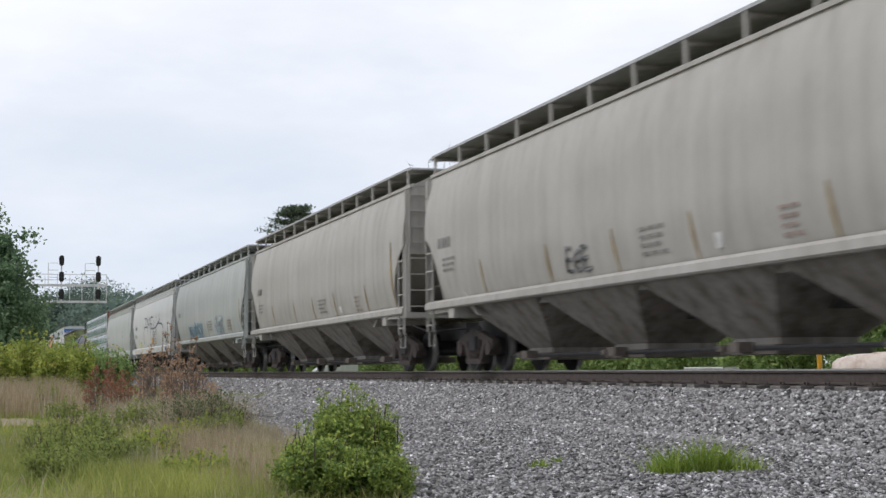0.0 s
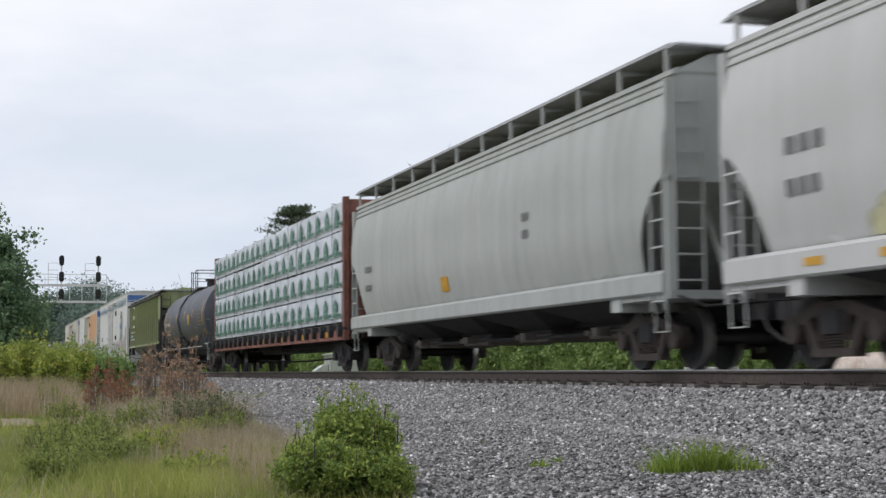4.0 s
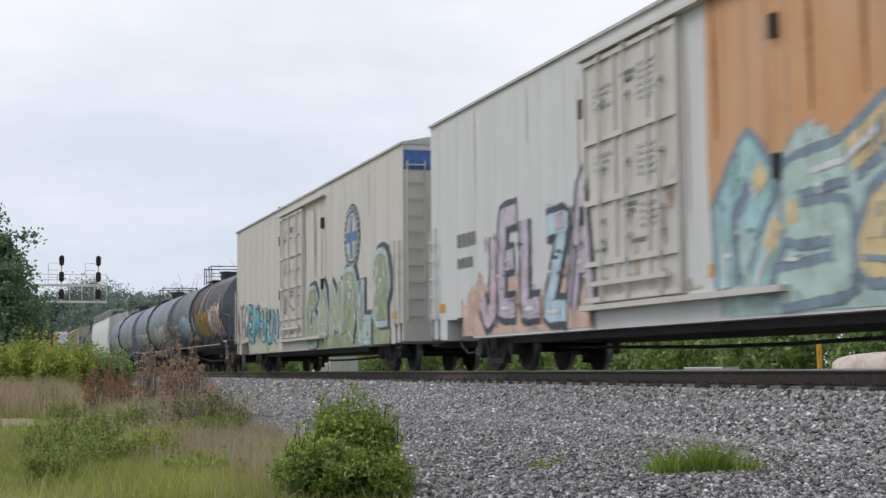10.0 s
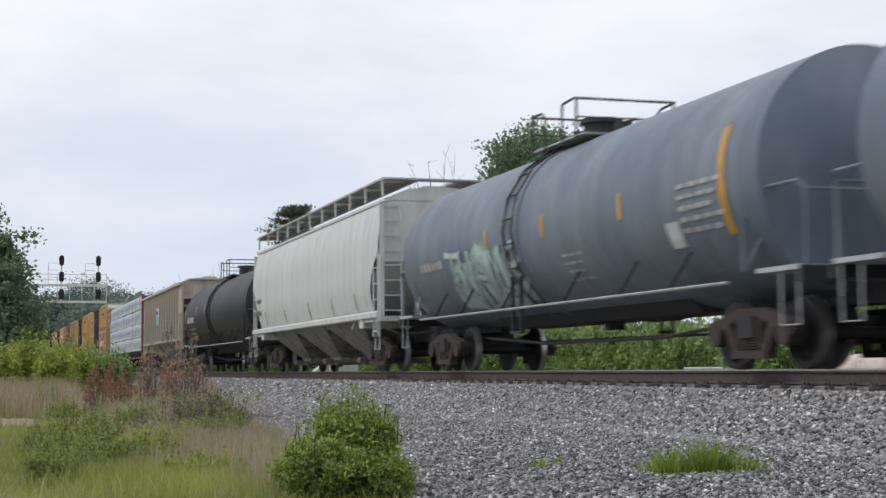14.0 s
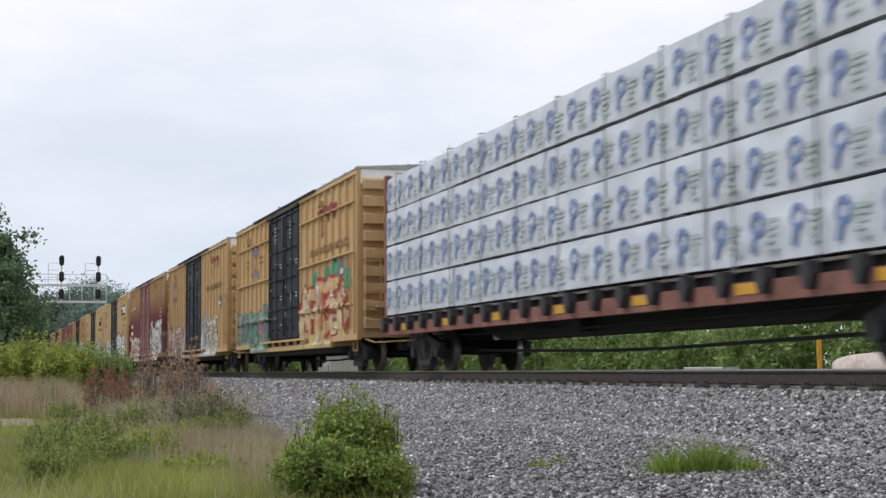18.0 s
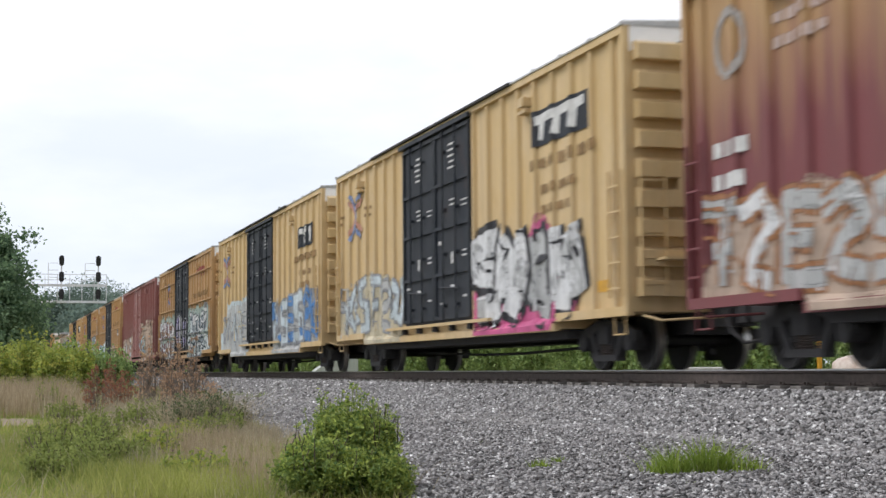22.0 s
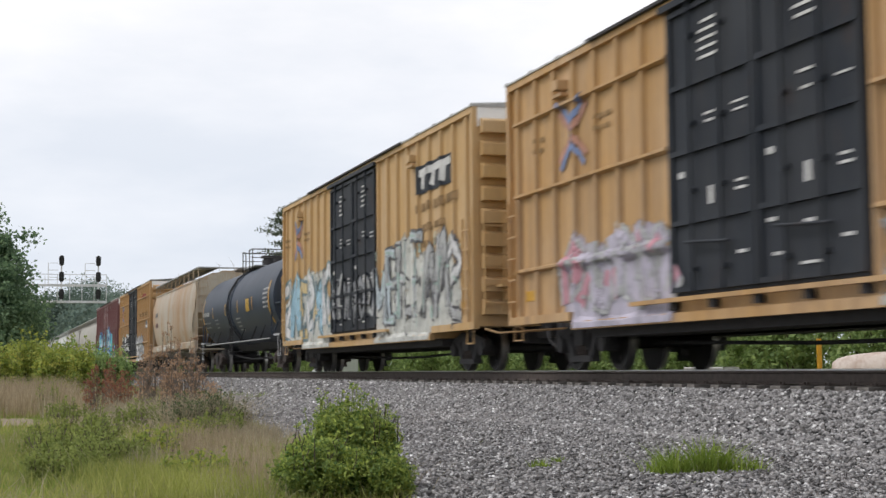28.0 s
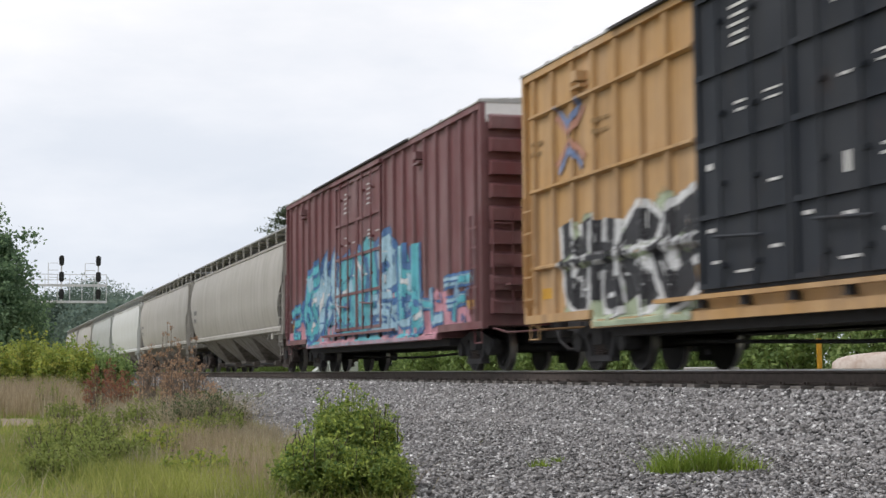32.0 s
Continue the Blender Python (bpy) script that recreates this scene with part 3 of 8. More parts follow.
LETTERS = {
    "G": [[(0.92, 0.75), (0.75, 0.97), (0.35, 0.95), (0.1, 0.6), (0.15, 0.2), (0.5, 0.02), (0.88, 0.15), (0.88, 0.42), (0.55, 0.42)]],
    "A": [[(0.05, 0), (0.5, 1), (0.95, 0)], [(0.28, 0.36), (0.75, 0.36)]],
    "M": [[(0.05, 0), (0.12, 1), (0.5, 0.4), (0.88, 1), (0.95, 0)]],
    "R": [[(0.12, 0), (0.12, 0.97), (0.65, 0.97), (0.85, 0.74), (0.65, 0.52), (0.2, 0.5), (0.9, 0.0)]],
    "J": [[(0.9, 1.0), (0.75, 0.15), (0.4, 0.02), (0.1, 0.25)]],
    "E": [[(0.9, 0.97), (0.15, 0.95), (0.12, 0.05), (0.9, 0.05)], [(0.15, 0.52), (0.8, 0.54)]],
    "Z": [[(0.08, 0.95), (0.92, 0.97), (0.1, 0.05), (0.95, 0.05)]],
    "L": [[(0.15, 1), (0.15, 0.06), (0.92, 0.06)]],
    "2": [[(0.1, 0.72), (0.3, 0.97), (0.7, 0.95), (0.85, 0.7), (0.12, 0.06), (0.95, 0.06)]],
}
LOWEST = {}


def graffiti(car, face, x0, x1, z0, z1, fills, outline, seed, letters=4, cloud=None, weight=0.2, shine=None, lean=0.12, label="", word="", rise=0.0, outer=None, busy=5.0):
    """A sprayed piece: a cloud behind, wide outlines, the fill over them and small highlights."""
    r = random.Random(seed)
    floor_at = LOWEST.get(face, lambda q: 0.74)
    if cloud is not None:
        g = G()
        ph = [r.uniform(0, 6.28) for _ in range(4)]
        h = z1 - z0

        def edges(x):
            u = (x - x0) / (x1 - x0)
            e = min(1.0, 6 * u + 0.3, 6 * (1 - u) + 0.3)
            up = z1 - 0.12 * h + 0.12 * h * math.sin(9 * u + ph[0]) + 0.07 * h * math.sin(23 * u + ph[1])
            return (floor_at(x) if z0 < 0.97 else z0 + 0.03 * h * math.sin(15 * u + ph[2])), z0 + (up - z0) * e + rise * u
        patch(g, edges, x0, x1, face, 0.010, soft=3)
        part("graffiti_cloud", g, cloud, car)
    fade, marks = G(), G()
    letters = len(word) or letters
    w = (x1 - x0) / letters
    wide, jig = (0.98, 0.02) if word else (1.16, 0.05)
    for i in range(letters):
        cx = x0 + i * w
        hh = (z1 - z0) * r.uniform(0.8, 1.0) + rise * (i + 0.5) / letters
        zb = z0 + (z1 - z0) * r.uniform(0.0, 0.08)
        tilt = r.uniform(-lean, lean)
        lift = 0.008 * (i % 2)
        fill, edge, back, glint = G(), G(), G(), G()
        for stroke in (LETTERS[word[i]] if word else GLYPHS[r.randrange(len(GLYPHS))]):
            pts = []
            for u, q in stroke:
                uu = u + r.uniform(-jig, jig) + tilt * (q - 0.5)
                pts.append((cx + w * (0.08 + 0.86 * wide * uu), zb + hh * ((0.03 + 0.9 * q) if word else (0.08 + 0.84 * q)) + r.uniform(-0.5, 0.5) * jig * hh))
            th = weight * min(hh, w * 1.2)
            pts = [(a, max(b, floor_at(a) + th * 0.8)) for a, b in pts]
            if outer is not None:
                ribbon(back, [(a + 0.16, b + 0.03) for a, b in pts], th * 2.1, face, 0.014)
            ribbon(edge, pts, th * 1.75, face, 0.018 + lift)
            ribbon(fill, pts, th * 1.12, face, 0.024 + lift)
            k = r.randrange(len(pts) - 1)
            a, b = pts[k], pts[k + 1]
            if len(fills) > 1:
                ribbon(fade, [((a[0] + b[0]) / 2, (a[1] + b[1]) / 2), b], th * 0.8, face, 0.034)
            if r.random() < 0.7:
                d = th * r.uniform(-0.2, 0.2)
                ribbon(marks, [(a[0] + d, a[1]), ((a[0] + b[0]) / 2 + d, (a[1] + b[1]) / 2)], max(0.035, th * 0.2), face, 0.038)
            if shine is not None:
                k = r.randrange(len(pts) - 1)
                a, b = pts[k], pts[k + 1]
                ribbon(glint, [a, (a[0] + (b[0] - a[0]) * 0.6, a[1] + (b[1] - a[1]) * 0.6)], th * 0.28, face, 0.042)
        letter = part("graffiti_letter", fill, fills[(i + r.randrange(2)) % len(fills)], car, label)
        part("letter_outline", edge, outline, letter)
        if back.v:
            part("letter_shadow", back, outer, letter)
        if glint.v:
            part("letter_highlight", glint, shine, letter)
    # short strokes, drips and worn flecks over the whole piece
    flecks = G()
    for k in range(int(busy * (x1 - x0) * min(1.5, z1 - z0))):
        q, u = r.uniform(x0, x1), r.random()
        z = max(z0, floor_at(q) + 0.06) + (z1 - z0 - 0.1) * u + rise * (q - x0) / (x1 - x0) * u
        n, d = r.uniform(0.06, 0.3), r.choice(((0, 1), (0, 1), (1, 0.1), (1, 0.1), (0.6, 0.8)))
        ribbon(marks if k % 3 else flecks, [(q, z), (min(q + d[0] * n, x1), max(z - d[1] * n, floor_at(q) + 0.03))], r.uniform(0.03, 0.07), face, 0.040 + 0.003 * (k % 3))
    if flecks.v:
        part("graffiti_fleck", flecks, shine or fills[0], car)["kind"] = "stuff"
    if fade.v:
        part("graffiti_fade", fade, fills[-1], car)["kind"] = "stuff"
    if marks.v:
        part("graffiti_stroke", marks, outline, car)["kind"] = "stuff"


def new_car(kind, label, category):
    return tagged(new(kind), label, category, "cars of the freight train")


# ---- boxcars ----
def boxcar(L, paintm, label, doors=True, beads=False, doormat=None, doorspan=None, posts=None, topmat=None, seed=0, drop=0.0):
    """A high-cube boxcar with outside posts, two plug doors and ribbed ends."""
    car = new_car("boxcar", label, "boxcar")
    h = L / 2
    d0, d1 = doorspan or (-2.75, 2.0)
    P, T, Z0, Z1 = 1.515, 0.07, 0.78 - drop, 5.04
    ZS = 0.57 - drop
    rib = []
    left, right = posts or (7, 8)
    rib += [-h + 0.45 + (d0 + h - 0.5) * i / left for i in range(left)]
    rib += [d1 + 0.12 + (h - d1 - 0.6) * i / right for i in range(right + 1)]
    body = part("body", G().prism([(-h, Z0), (-h + 2.9, Z0), (-h + 2.9, ZS + 0.04), (h - 2.9, ZS + 0.04), (h - 2.9, Z0), (h, Z0), (h, Z1), (-h, Z1)], "y", -P, P), paintm, car)
    for s in (-1, 1):
        for q in rib:
            z0 = ZS + 0.08 if abs(q) < h - 3 else Z0 + 0.02
            part("side_post", lambda: G().prism([(-0.085, P - 0.01), (-0.05, P + T), (0.05, P + T), (0.085, P - 0.01)], "z", z0, Z1 - 0.1), paintm, car,
                 key=("post", paintm.name, z0), at=pose(q if s < 0 else -q, 0, 0, 0, 0, 180 if s < 0 else 0))
        y0, y1 = sorted((s * (P - 0.02), s * (P + T + 0.02)))
        part("top_chord", G().box(-h, h, y0, y1, Z1 - 0.12, Z1 + 0.02), paintm, car)
        part("side_sill", G().box(-h + 2.9, h - 2.9, y0, y1, ZS, ZS + 0.13), paintm, car)
        for e in (-1, 1):
            part("corner_post", G().box(e * h - 0.1 if e > 0 else -h - 0.02, h + 0.02 if e > 0 else -h + 0.1, y0, y1, Z0 - 0.05, Z1), paintm, car)
            part("end_sill", G().box(e * (h - 2.8) if e > 0 else -h, h if e > 0 else -h + 2.8, y0, y1, Z0 - 0.06, Z0 + 0.08), paintm, car)
        if beads:
            for z in (4.27, 2.98, 1.65):
                for a, b in ((-h + 0.3, d0 - 0.05), (d1 + 0.1, h - 0.3)):
                    a, b = (a, b) if s < 0 else (-b, -a)
                    part("side_rail", G().prism([(s * (P + 0.02), z - 0.05), (s * (P + T + 0.03), z - 0.02), (s * (P + T + 0.03), z + 0.02), (s * (P + 0.02), z + 0.05)], "x", a, b), paintm, car)
        if doors:
            mid = (d0 + d1) / 2
            for a, b in ((d0 + 0.04, mid - 0.02), (mid + 0.02, d1 - 0.04)):
                a, b = (a, b) if s < 0 else (-b, -a)
                dm = doormat or M["door"]
                door = part("plug_door", G().box(a, b, *sorted((s * P, s * (P + 0.055))), 0.92, 4.86), dm, car, "tall plug door with locking rods")
                g = G()
                for z in (1.0, 1.9, 2.85, 3.75, 4.78):
                    g.box(a, b, *sorted((s * (P + 0.05), s * (P + 0.105))), z - 0.035, z + 0.035)
                for q in (a + 0.05, b - 0.05):
                    g.box(q - 0.05, q + 0.05, *sorted((s * (P + 0.05), s * (P + 0.10))), 1.0, 4.8)
                part("door_frame", g, dm, door)
                for u in (0.3, 0.66):
                    g = G()
                    q = a + (b - a) * u
                    g.tube([(q, s * (P + 0.125), 0.95), (q, s * (P + 0.125), 4.88)], 0.022, 6)
                    for z in (1.25, 2.3, 3.2, 4.4):
                        g.box(q - 0.05, q + 0.05, *sorted((s * (P + 0.05), s * (P + 0.14))), z - 0.03, z + 0.03)
                    part("locking_rod", g, dm, door)
                part("door_handle", G().tube([(a + (b - a) * 0.25, s * (P + 0.15), 1.62), (a + (b - a) * 0.75, s * (P + 0.15), 1.55)], 0.025, 6), dm, door)
                g = G()
                r = random.Random(seed * 7 + int(a * 10))
                for i in range(5):
                    w = 0.55 * r.uniform(0.6, 1.0)
                    q = a + (b - a) * 0.5
                    ribbon(g, [(q - w / 2, 4.52 - 0.12 * i), (q + w / 2, 4.52 - 0.12 * i)], 0.04, lambda x_, z_: P + 0.058, 0.012, s)
                for z, u, w, hh in ((3.38, 0.5, 0.42, 0.05), (3.28, 0.5, 0.36, 0.05), (3.18, 0.5, 0.3, 0.05), (3.3, 0.84, 0.5, 0.04), (3.2, 0.84, 0.4, 0.04), (2.55, 0.14, 0.2, 0.12),
                                    (2.2, 0.5, 0.16, 0.34), (2.3, 0.84, 0.3, 0.05), (2.2, 0.84, 0.34, 0.05), (1.72, 0.14, 0.26, 0.07), (1.62, 0.5, 0.3, 0.1), (1.4, 0.84, 0.3, 0.06), (1.3, 0.2, 0.3, 0.06), (1.15, 0.5, 0.5, 0.05)):
                    if r.random() < 0.8:
                        q = a + (b - a) * u
                        ribbon(g, [(q - w * 0.4, z), (q + w * 0.4, z)], hh * 0.7, lambda x_, z_: P + 0.058, 0.012, s)
                part("door_stencil", g, M["stencil"], door, "white bars of door instructions")["kind"] = "stuff"
            a, b = (d0, d1) if s < 0 else (-d1, -d0)
            part("door_track", G().box(a - 1.2, b + 1.2, *sorted((s * (P + 0.08), s * (P + 0.17))), 0.84, 0.90), paintm, car)
            for q in range(5):
                part("track_hanger", lambda: G().prism([(-0.06, 0.73), (0.06, 0.73), (0.05, 0.84), (-0.05, 0.84)], "y", P + 0.02, P + 0.13), M["under"], car, key="track_hanger", at=pose((a + b) / 2 + (q - 2.0) * 1.15, 0, 0, 0, 0, 180 if s < 0 else 0))
            part("roof_edge_rail", G().box(a - 2.6, b + 2.4, *sorted((s * (P + T), s * (P + 0.16))), 5.025, 5.07), M["under"], car)
            for q in (-h + 0.14 * L, h - 0.22 * L):
                q2 = q if s < 0 else -q
                part("lamp_bracket", G().box(q2 - 0.12, q2 + 0.12, *sorted((s * P, s * (P + 0.2))), 4.5, 4.66).box(q2 - 0.3, q2 + 0.12, *sorted((s * P, s * (P + 0.14))), 4.40, 4.45), paintm, car)
            part("door_header", G().box(a - 0.1, b + 0.1, *sorted((s * P, s * (P + 0.16))), 4.86, 4.95), doormat or M["door"], car)
    g = G()
    g.prism([(-P - 0.11, Z1), (P + 0.11, Z1), (P + 0.11, Z1 + 0.03), (0, Z1 + 0.13), (-P - 0.11, Z1 + 0.03)], "x", -h - 0.03, h + 0.03)
    k = int(L / 1.2)
    for i in range(k + 1):
        q = -h + L * i / k
        g.prism([(-P - 0.115, Z1 + 0.0), (P + 0.115, Z1 + 0.0), (P + 0.115, Z1 + 0.06), (0, Z1 + 0.165), (-P - 0.115, Z1 + 0.06)], "x", q - 0.03, q + 0.03)
    part("roof", g, topmat or M["roofmetal"], car)
    for e in (-1, 1):
        g = G()
        z = 1.0
        while z < 4.6:
            g.prism([(e * (h - 0.02), z), (e * (h + 0.19), z + 0.0), (e * (h + 0.19), z + 0.23), (e * (h - 0.02), z + 0.31)], "y", -P + 0.08, P - 0.08)
            z += 0.44
        part("end_ribs", g, paintm, car)
        part("end_top_band", G().box(*sorted((e * h, e * (h + 0.012))), -P - 0.05, P + 0.05, 4.66, 5.1), M["endwhite"], car, "white painted top of the end wall")
        bars_g = G()
        for j in range(7):
            bars_g.box(*sorted((e * h, e * (h + 0.016))), -0.7 + j * 0.2, -0.56 + j * 0.2, 4.76, 4.84)
        part("end_stencil", bars_g, M["darkstencil"], car)
        for s in (-1, 1):
            ladder(car, e * (h - 0.3), s * (P + T + 0.06), 1.0, 2.9, paintm, "x", 0.4, 0.38, name="side_ladder")
            stirrup(car, e * (h - 0.35), s * (P + 0.04), paintm, Z0)
            ladder(car, e * (h + 0.2), s * (P - 0.28), 1.05, 2.9, paintm, "y", 0.4, 0.38, name="end_ladder")
            part("reflector", G().box(e * (h - 0.95) - 0.3, e * (h - 0.95) + 0.2, *sorted((s * P, s * (P + 0.006))), 1.12, 1.3), M["reflect"], car, "yellow reflective strip")
        if e > 0:
            g = G().cyl((e * (h + 0.18), -0.55, 2.6), "x", 0.28, h + 0.16, h + 0.2, 18).box(h, h + 0.16, -0.62, -0.48, 2.2, 2.9).box(h, h + 0.5, -1.2, 0.2, 1.52, 1.56)
            part("hand_brake", g, paintm, car)
            part("hand_brake_platform", G().box(h, h + 0.42, 0.1, 1.2, 1.22, 1.27), M["grate"], car)
        part("uncoupling_lever", G().tube([(e * (h + 0.12), -1.4, 0.72), (e * (h + 0.3), -1.2, 0.64), (e * (h + 0.45), -0.1, 0.70)], 0.02, 5), paintm, car)
        truck(car, e * (h - 2.0), True)
        part("draft_sill", G().box(*sorted((e * (h - 1.0), e * (h + 0.55))), -0.22, 0.22, 0.55, 0.98), M["under"], car)
        coupler(car, e * (h + 0.45), e)
    part("underframe", G().box(-h + 0.3, h - 0.3, -0.35, 0.35, 0.45, 0.98).box(-h + 3, h - 3, -1.3, 1.3, ZS - 0.12, ZS + 0.03), M["under"], car)
    brake_gear(car, L)

    def face(x, z):
        q = min((abs(x - r_) for r_ in rib), default=9)
        if z < ZS + 0.15 or (beads and min(abs(z - v) for v in (4.27, 2.98, 1.65)) < 0.055 and not d0 < x < d1):
            return P + T + 0.03
        if d0 + 0.04 < x < d1 - 0.04:
            return P + 0.056
        return P + T if q < 0.06 else P + T * max(0.0, 1 - (q - 0.06) / 0.09)
    LOWEST[face] = lambda x: Z0 - 0.04 if abs(x) > h - 2.95 else ZS + 0.02
    return car, face


# ---- covered hoppers ----
def smooth_profile(wide, z0, z1):
    """Half width of a curved hopper side at the height z."""
    def fn(z):
        u = max(0.0, min(1.0, (z - z0) / (z1 - z0)))
        return wide - 0.20 * max(0.0, u - 0.55) ** 2 / 0.2025 - 0.16 * max(0.0, 0.35 - u) ** 2 / 0.1225
    return fn


def end_platform(car, h, e, paintm, zdeck, ztop, wide):
    """The open end of a hopper: deck, corner posts, ladders, sloped sheet and cross braces."""
    part("end_deck", G().box(*sorted((e * (h - 1.6), e * h)), -wide, wide, zdeck - 0.12, zdeck), paintm, car)
    for s in (-1, 1):
        part("corner_post", G().box(*sorted((e * (h - 0.1), e * h)), *sorted((s * (wide - 0.1), s * wide)), zdeck, ztop), paintm, car)
        ladder(car, e * (h - 0.32), s * (wide + 0.02), 0.75, 2.75, paintm, "x", 0.42, 0.38, name="side_ladder")
        ladder(car, e * (h + 0.04), s * (wide - 0.3), zdeck, ztop, paintm, "y", 0.44, 0.36, name="end_ladder")
        stirrup(car, e * (h - 0.32), s * (wide - 0.02), paintm, zdeck)
    part("end_slope_sheet", G().prism([(e * (h - 0.25), ztop - 1.35), (e * (h - 0.3), ztop - 1.35), (e * (h - 3.2), 1.0), (e * (h - 3.1), 1.0)], "y", -wide + 0.08, wide - 0.08), M["inner"] if paintm is M["under"] else paintm, car, "dusty sloped end sheet")
    for s in (-0.5, 0.5):
        part("end_brace", G().tube([(e * (h - 0.15), s, zdeck), (e * (h - 0.9), s, 2.3)], 0.05), paintm, car)
    part("brake_reservoir", G().cyl((e * (h - 0.75), 0.55, zdeck + 0.35), "y", 0.2, -0.3, 0.7, 12), M["under"], car, smooth=True)
    part("draft_sill", G().box(*sorted((e * (h - 2.6), e * (h + 0.35))), -0.25, 0.25, 0.62, 1.0), M["under"], car)
    part("uncoupling_lever", G().tube([(e * (h + 0.05), -wide + 0.1, 0.95), (e * (h + 0.2), -1.1, 0.8), (e * (h + 0.3), -0.1, 0.86)], 0.018, 5), M["under"], car)
    coupler(car, e * (h + 0.2), e)
    truck(car, e * (h - 1.75))


def bays(car, h, count, z_top, z_bot, paintm, wide, reach):
    """Inverted bays with a gate at the foot of each."""
    span = 2 * (h - reach)
    for i in range(count):
        a = -h + reach + span * i / count
        b = a + span / count
        c = (a + b) / 2
        w = span / count
        k = min(0.34 * w, 0.62)
        rings = []
        for z, x0, x1, yw in ((z_top, a + 0.03, b - 0.03, wide), (z_bot + 0.12, c - k, c + k, wide * 0.42), (z_bot, c - k, c + k, wide * 0.42)):
            rings.append([(x0, -yw, z), (x1, -yw, z), (x1, yw, z), (x0, yw, z)])
        g = G().loft(rings)
        g.add([rings[-1][j] for j in range(4)], [(0, 1, 2, 3)])
        bay = part("hopper_bay", g, paintm, car)
        part("outlet_gate", G().box(c - k - 0.12, c + k + 0.12, -wide * 0.5, wide * 0.5, z_bot - 0.1, z_bot + 0.03)
             .box(c - 0.14, c + 0.14, -wide * 0.66, -wide * 0.5, z_bot - 0.07, z_bot + 0.07).box(c - k - 0.06, c - k + 0.1, -wide * 0.58, -wide * 0.5, z_bot - 0.05, z_bot + 0.04), M["gate"], bay)


def running_board(car, h, z, mat, wide, rail=True, n=None):
    """A walkway of steel grating along each roof edge, on arms that reach out from the roof."""
    n = n or int(2 * h / 1.6)
    for s in (-1, 1):
        def grating():
            comb = [(-wide - 0.008, z + 0.02), (-wide - 0.008, z - 0.03)]
            for k in range(22):
                y = -wide + 0.012 + 0.042 * k
                comb += [(y, z - 0.03), (y, z + 0.008), (y + 0.026, z + 0.008), (y + 0.026, z - 0.03)]
            return G().prism(comb + [(-wide + 0.95, z - 0.03), (-wide + 0.95, z + 0.02)], "x", -h + 0.1, h - 0.1)
        part("running_board", grating, M["grate"], car, "grey grating walkway along the roof", key=("grating", h, z, wide, n), at=pose(0, 0, 0, 0, 0, 180 if s > 0 else 0))
        for i in range(n + 1):
            q = -h + 0.25 + (2 * h - 0.5) * i / n
            part("board_bracket", lambda: G().prism([(0.0, -0.40), (0.0, 0.03), (0.05, 0.03), (0.05, -0.03), (0.56, -0.03), (0.56, -0.06), (0.05, -0.10), (0.05, -0.40)], "x", -0.03, 0.03), mat, car,
                 key=("bracket", mat.name), at=pose(q, s * wide, z - 0.02, 0, 0, 180 if s > 0 else 0))
    for e in (-1, 1):
        g = G().box(*sorted((e * (h - 0.25), e * (h + 0.12))), -wide, wide, z - 0.05, z - 0.012)
        part("end_running_board", g, M["grate"], car)


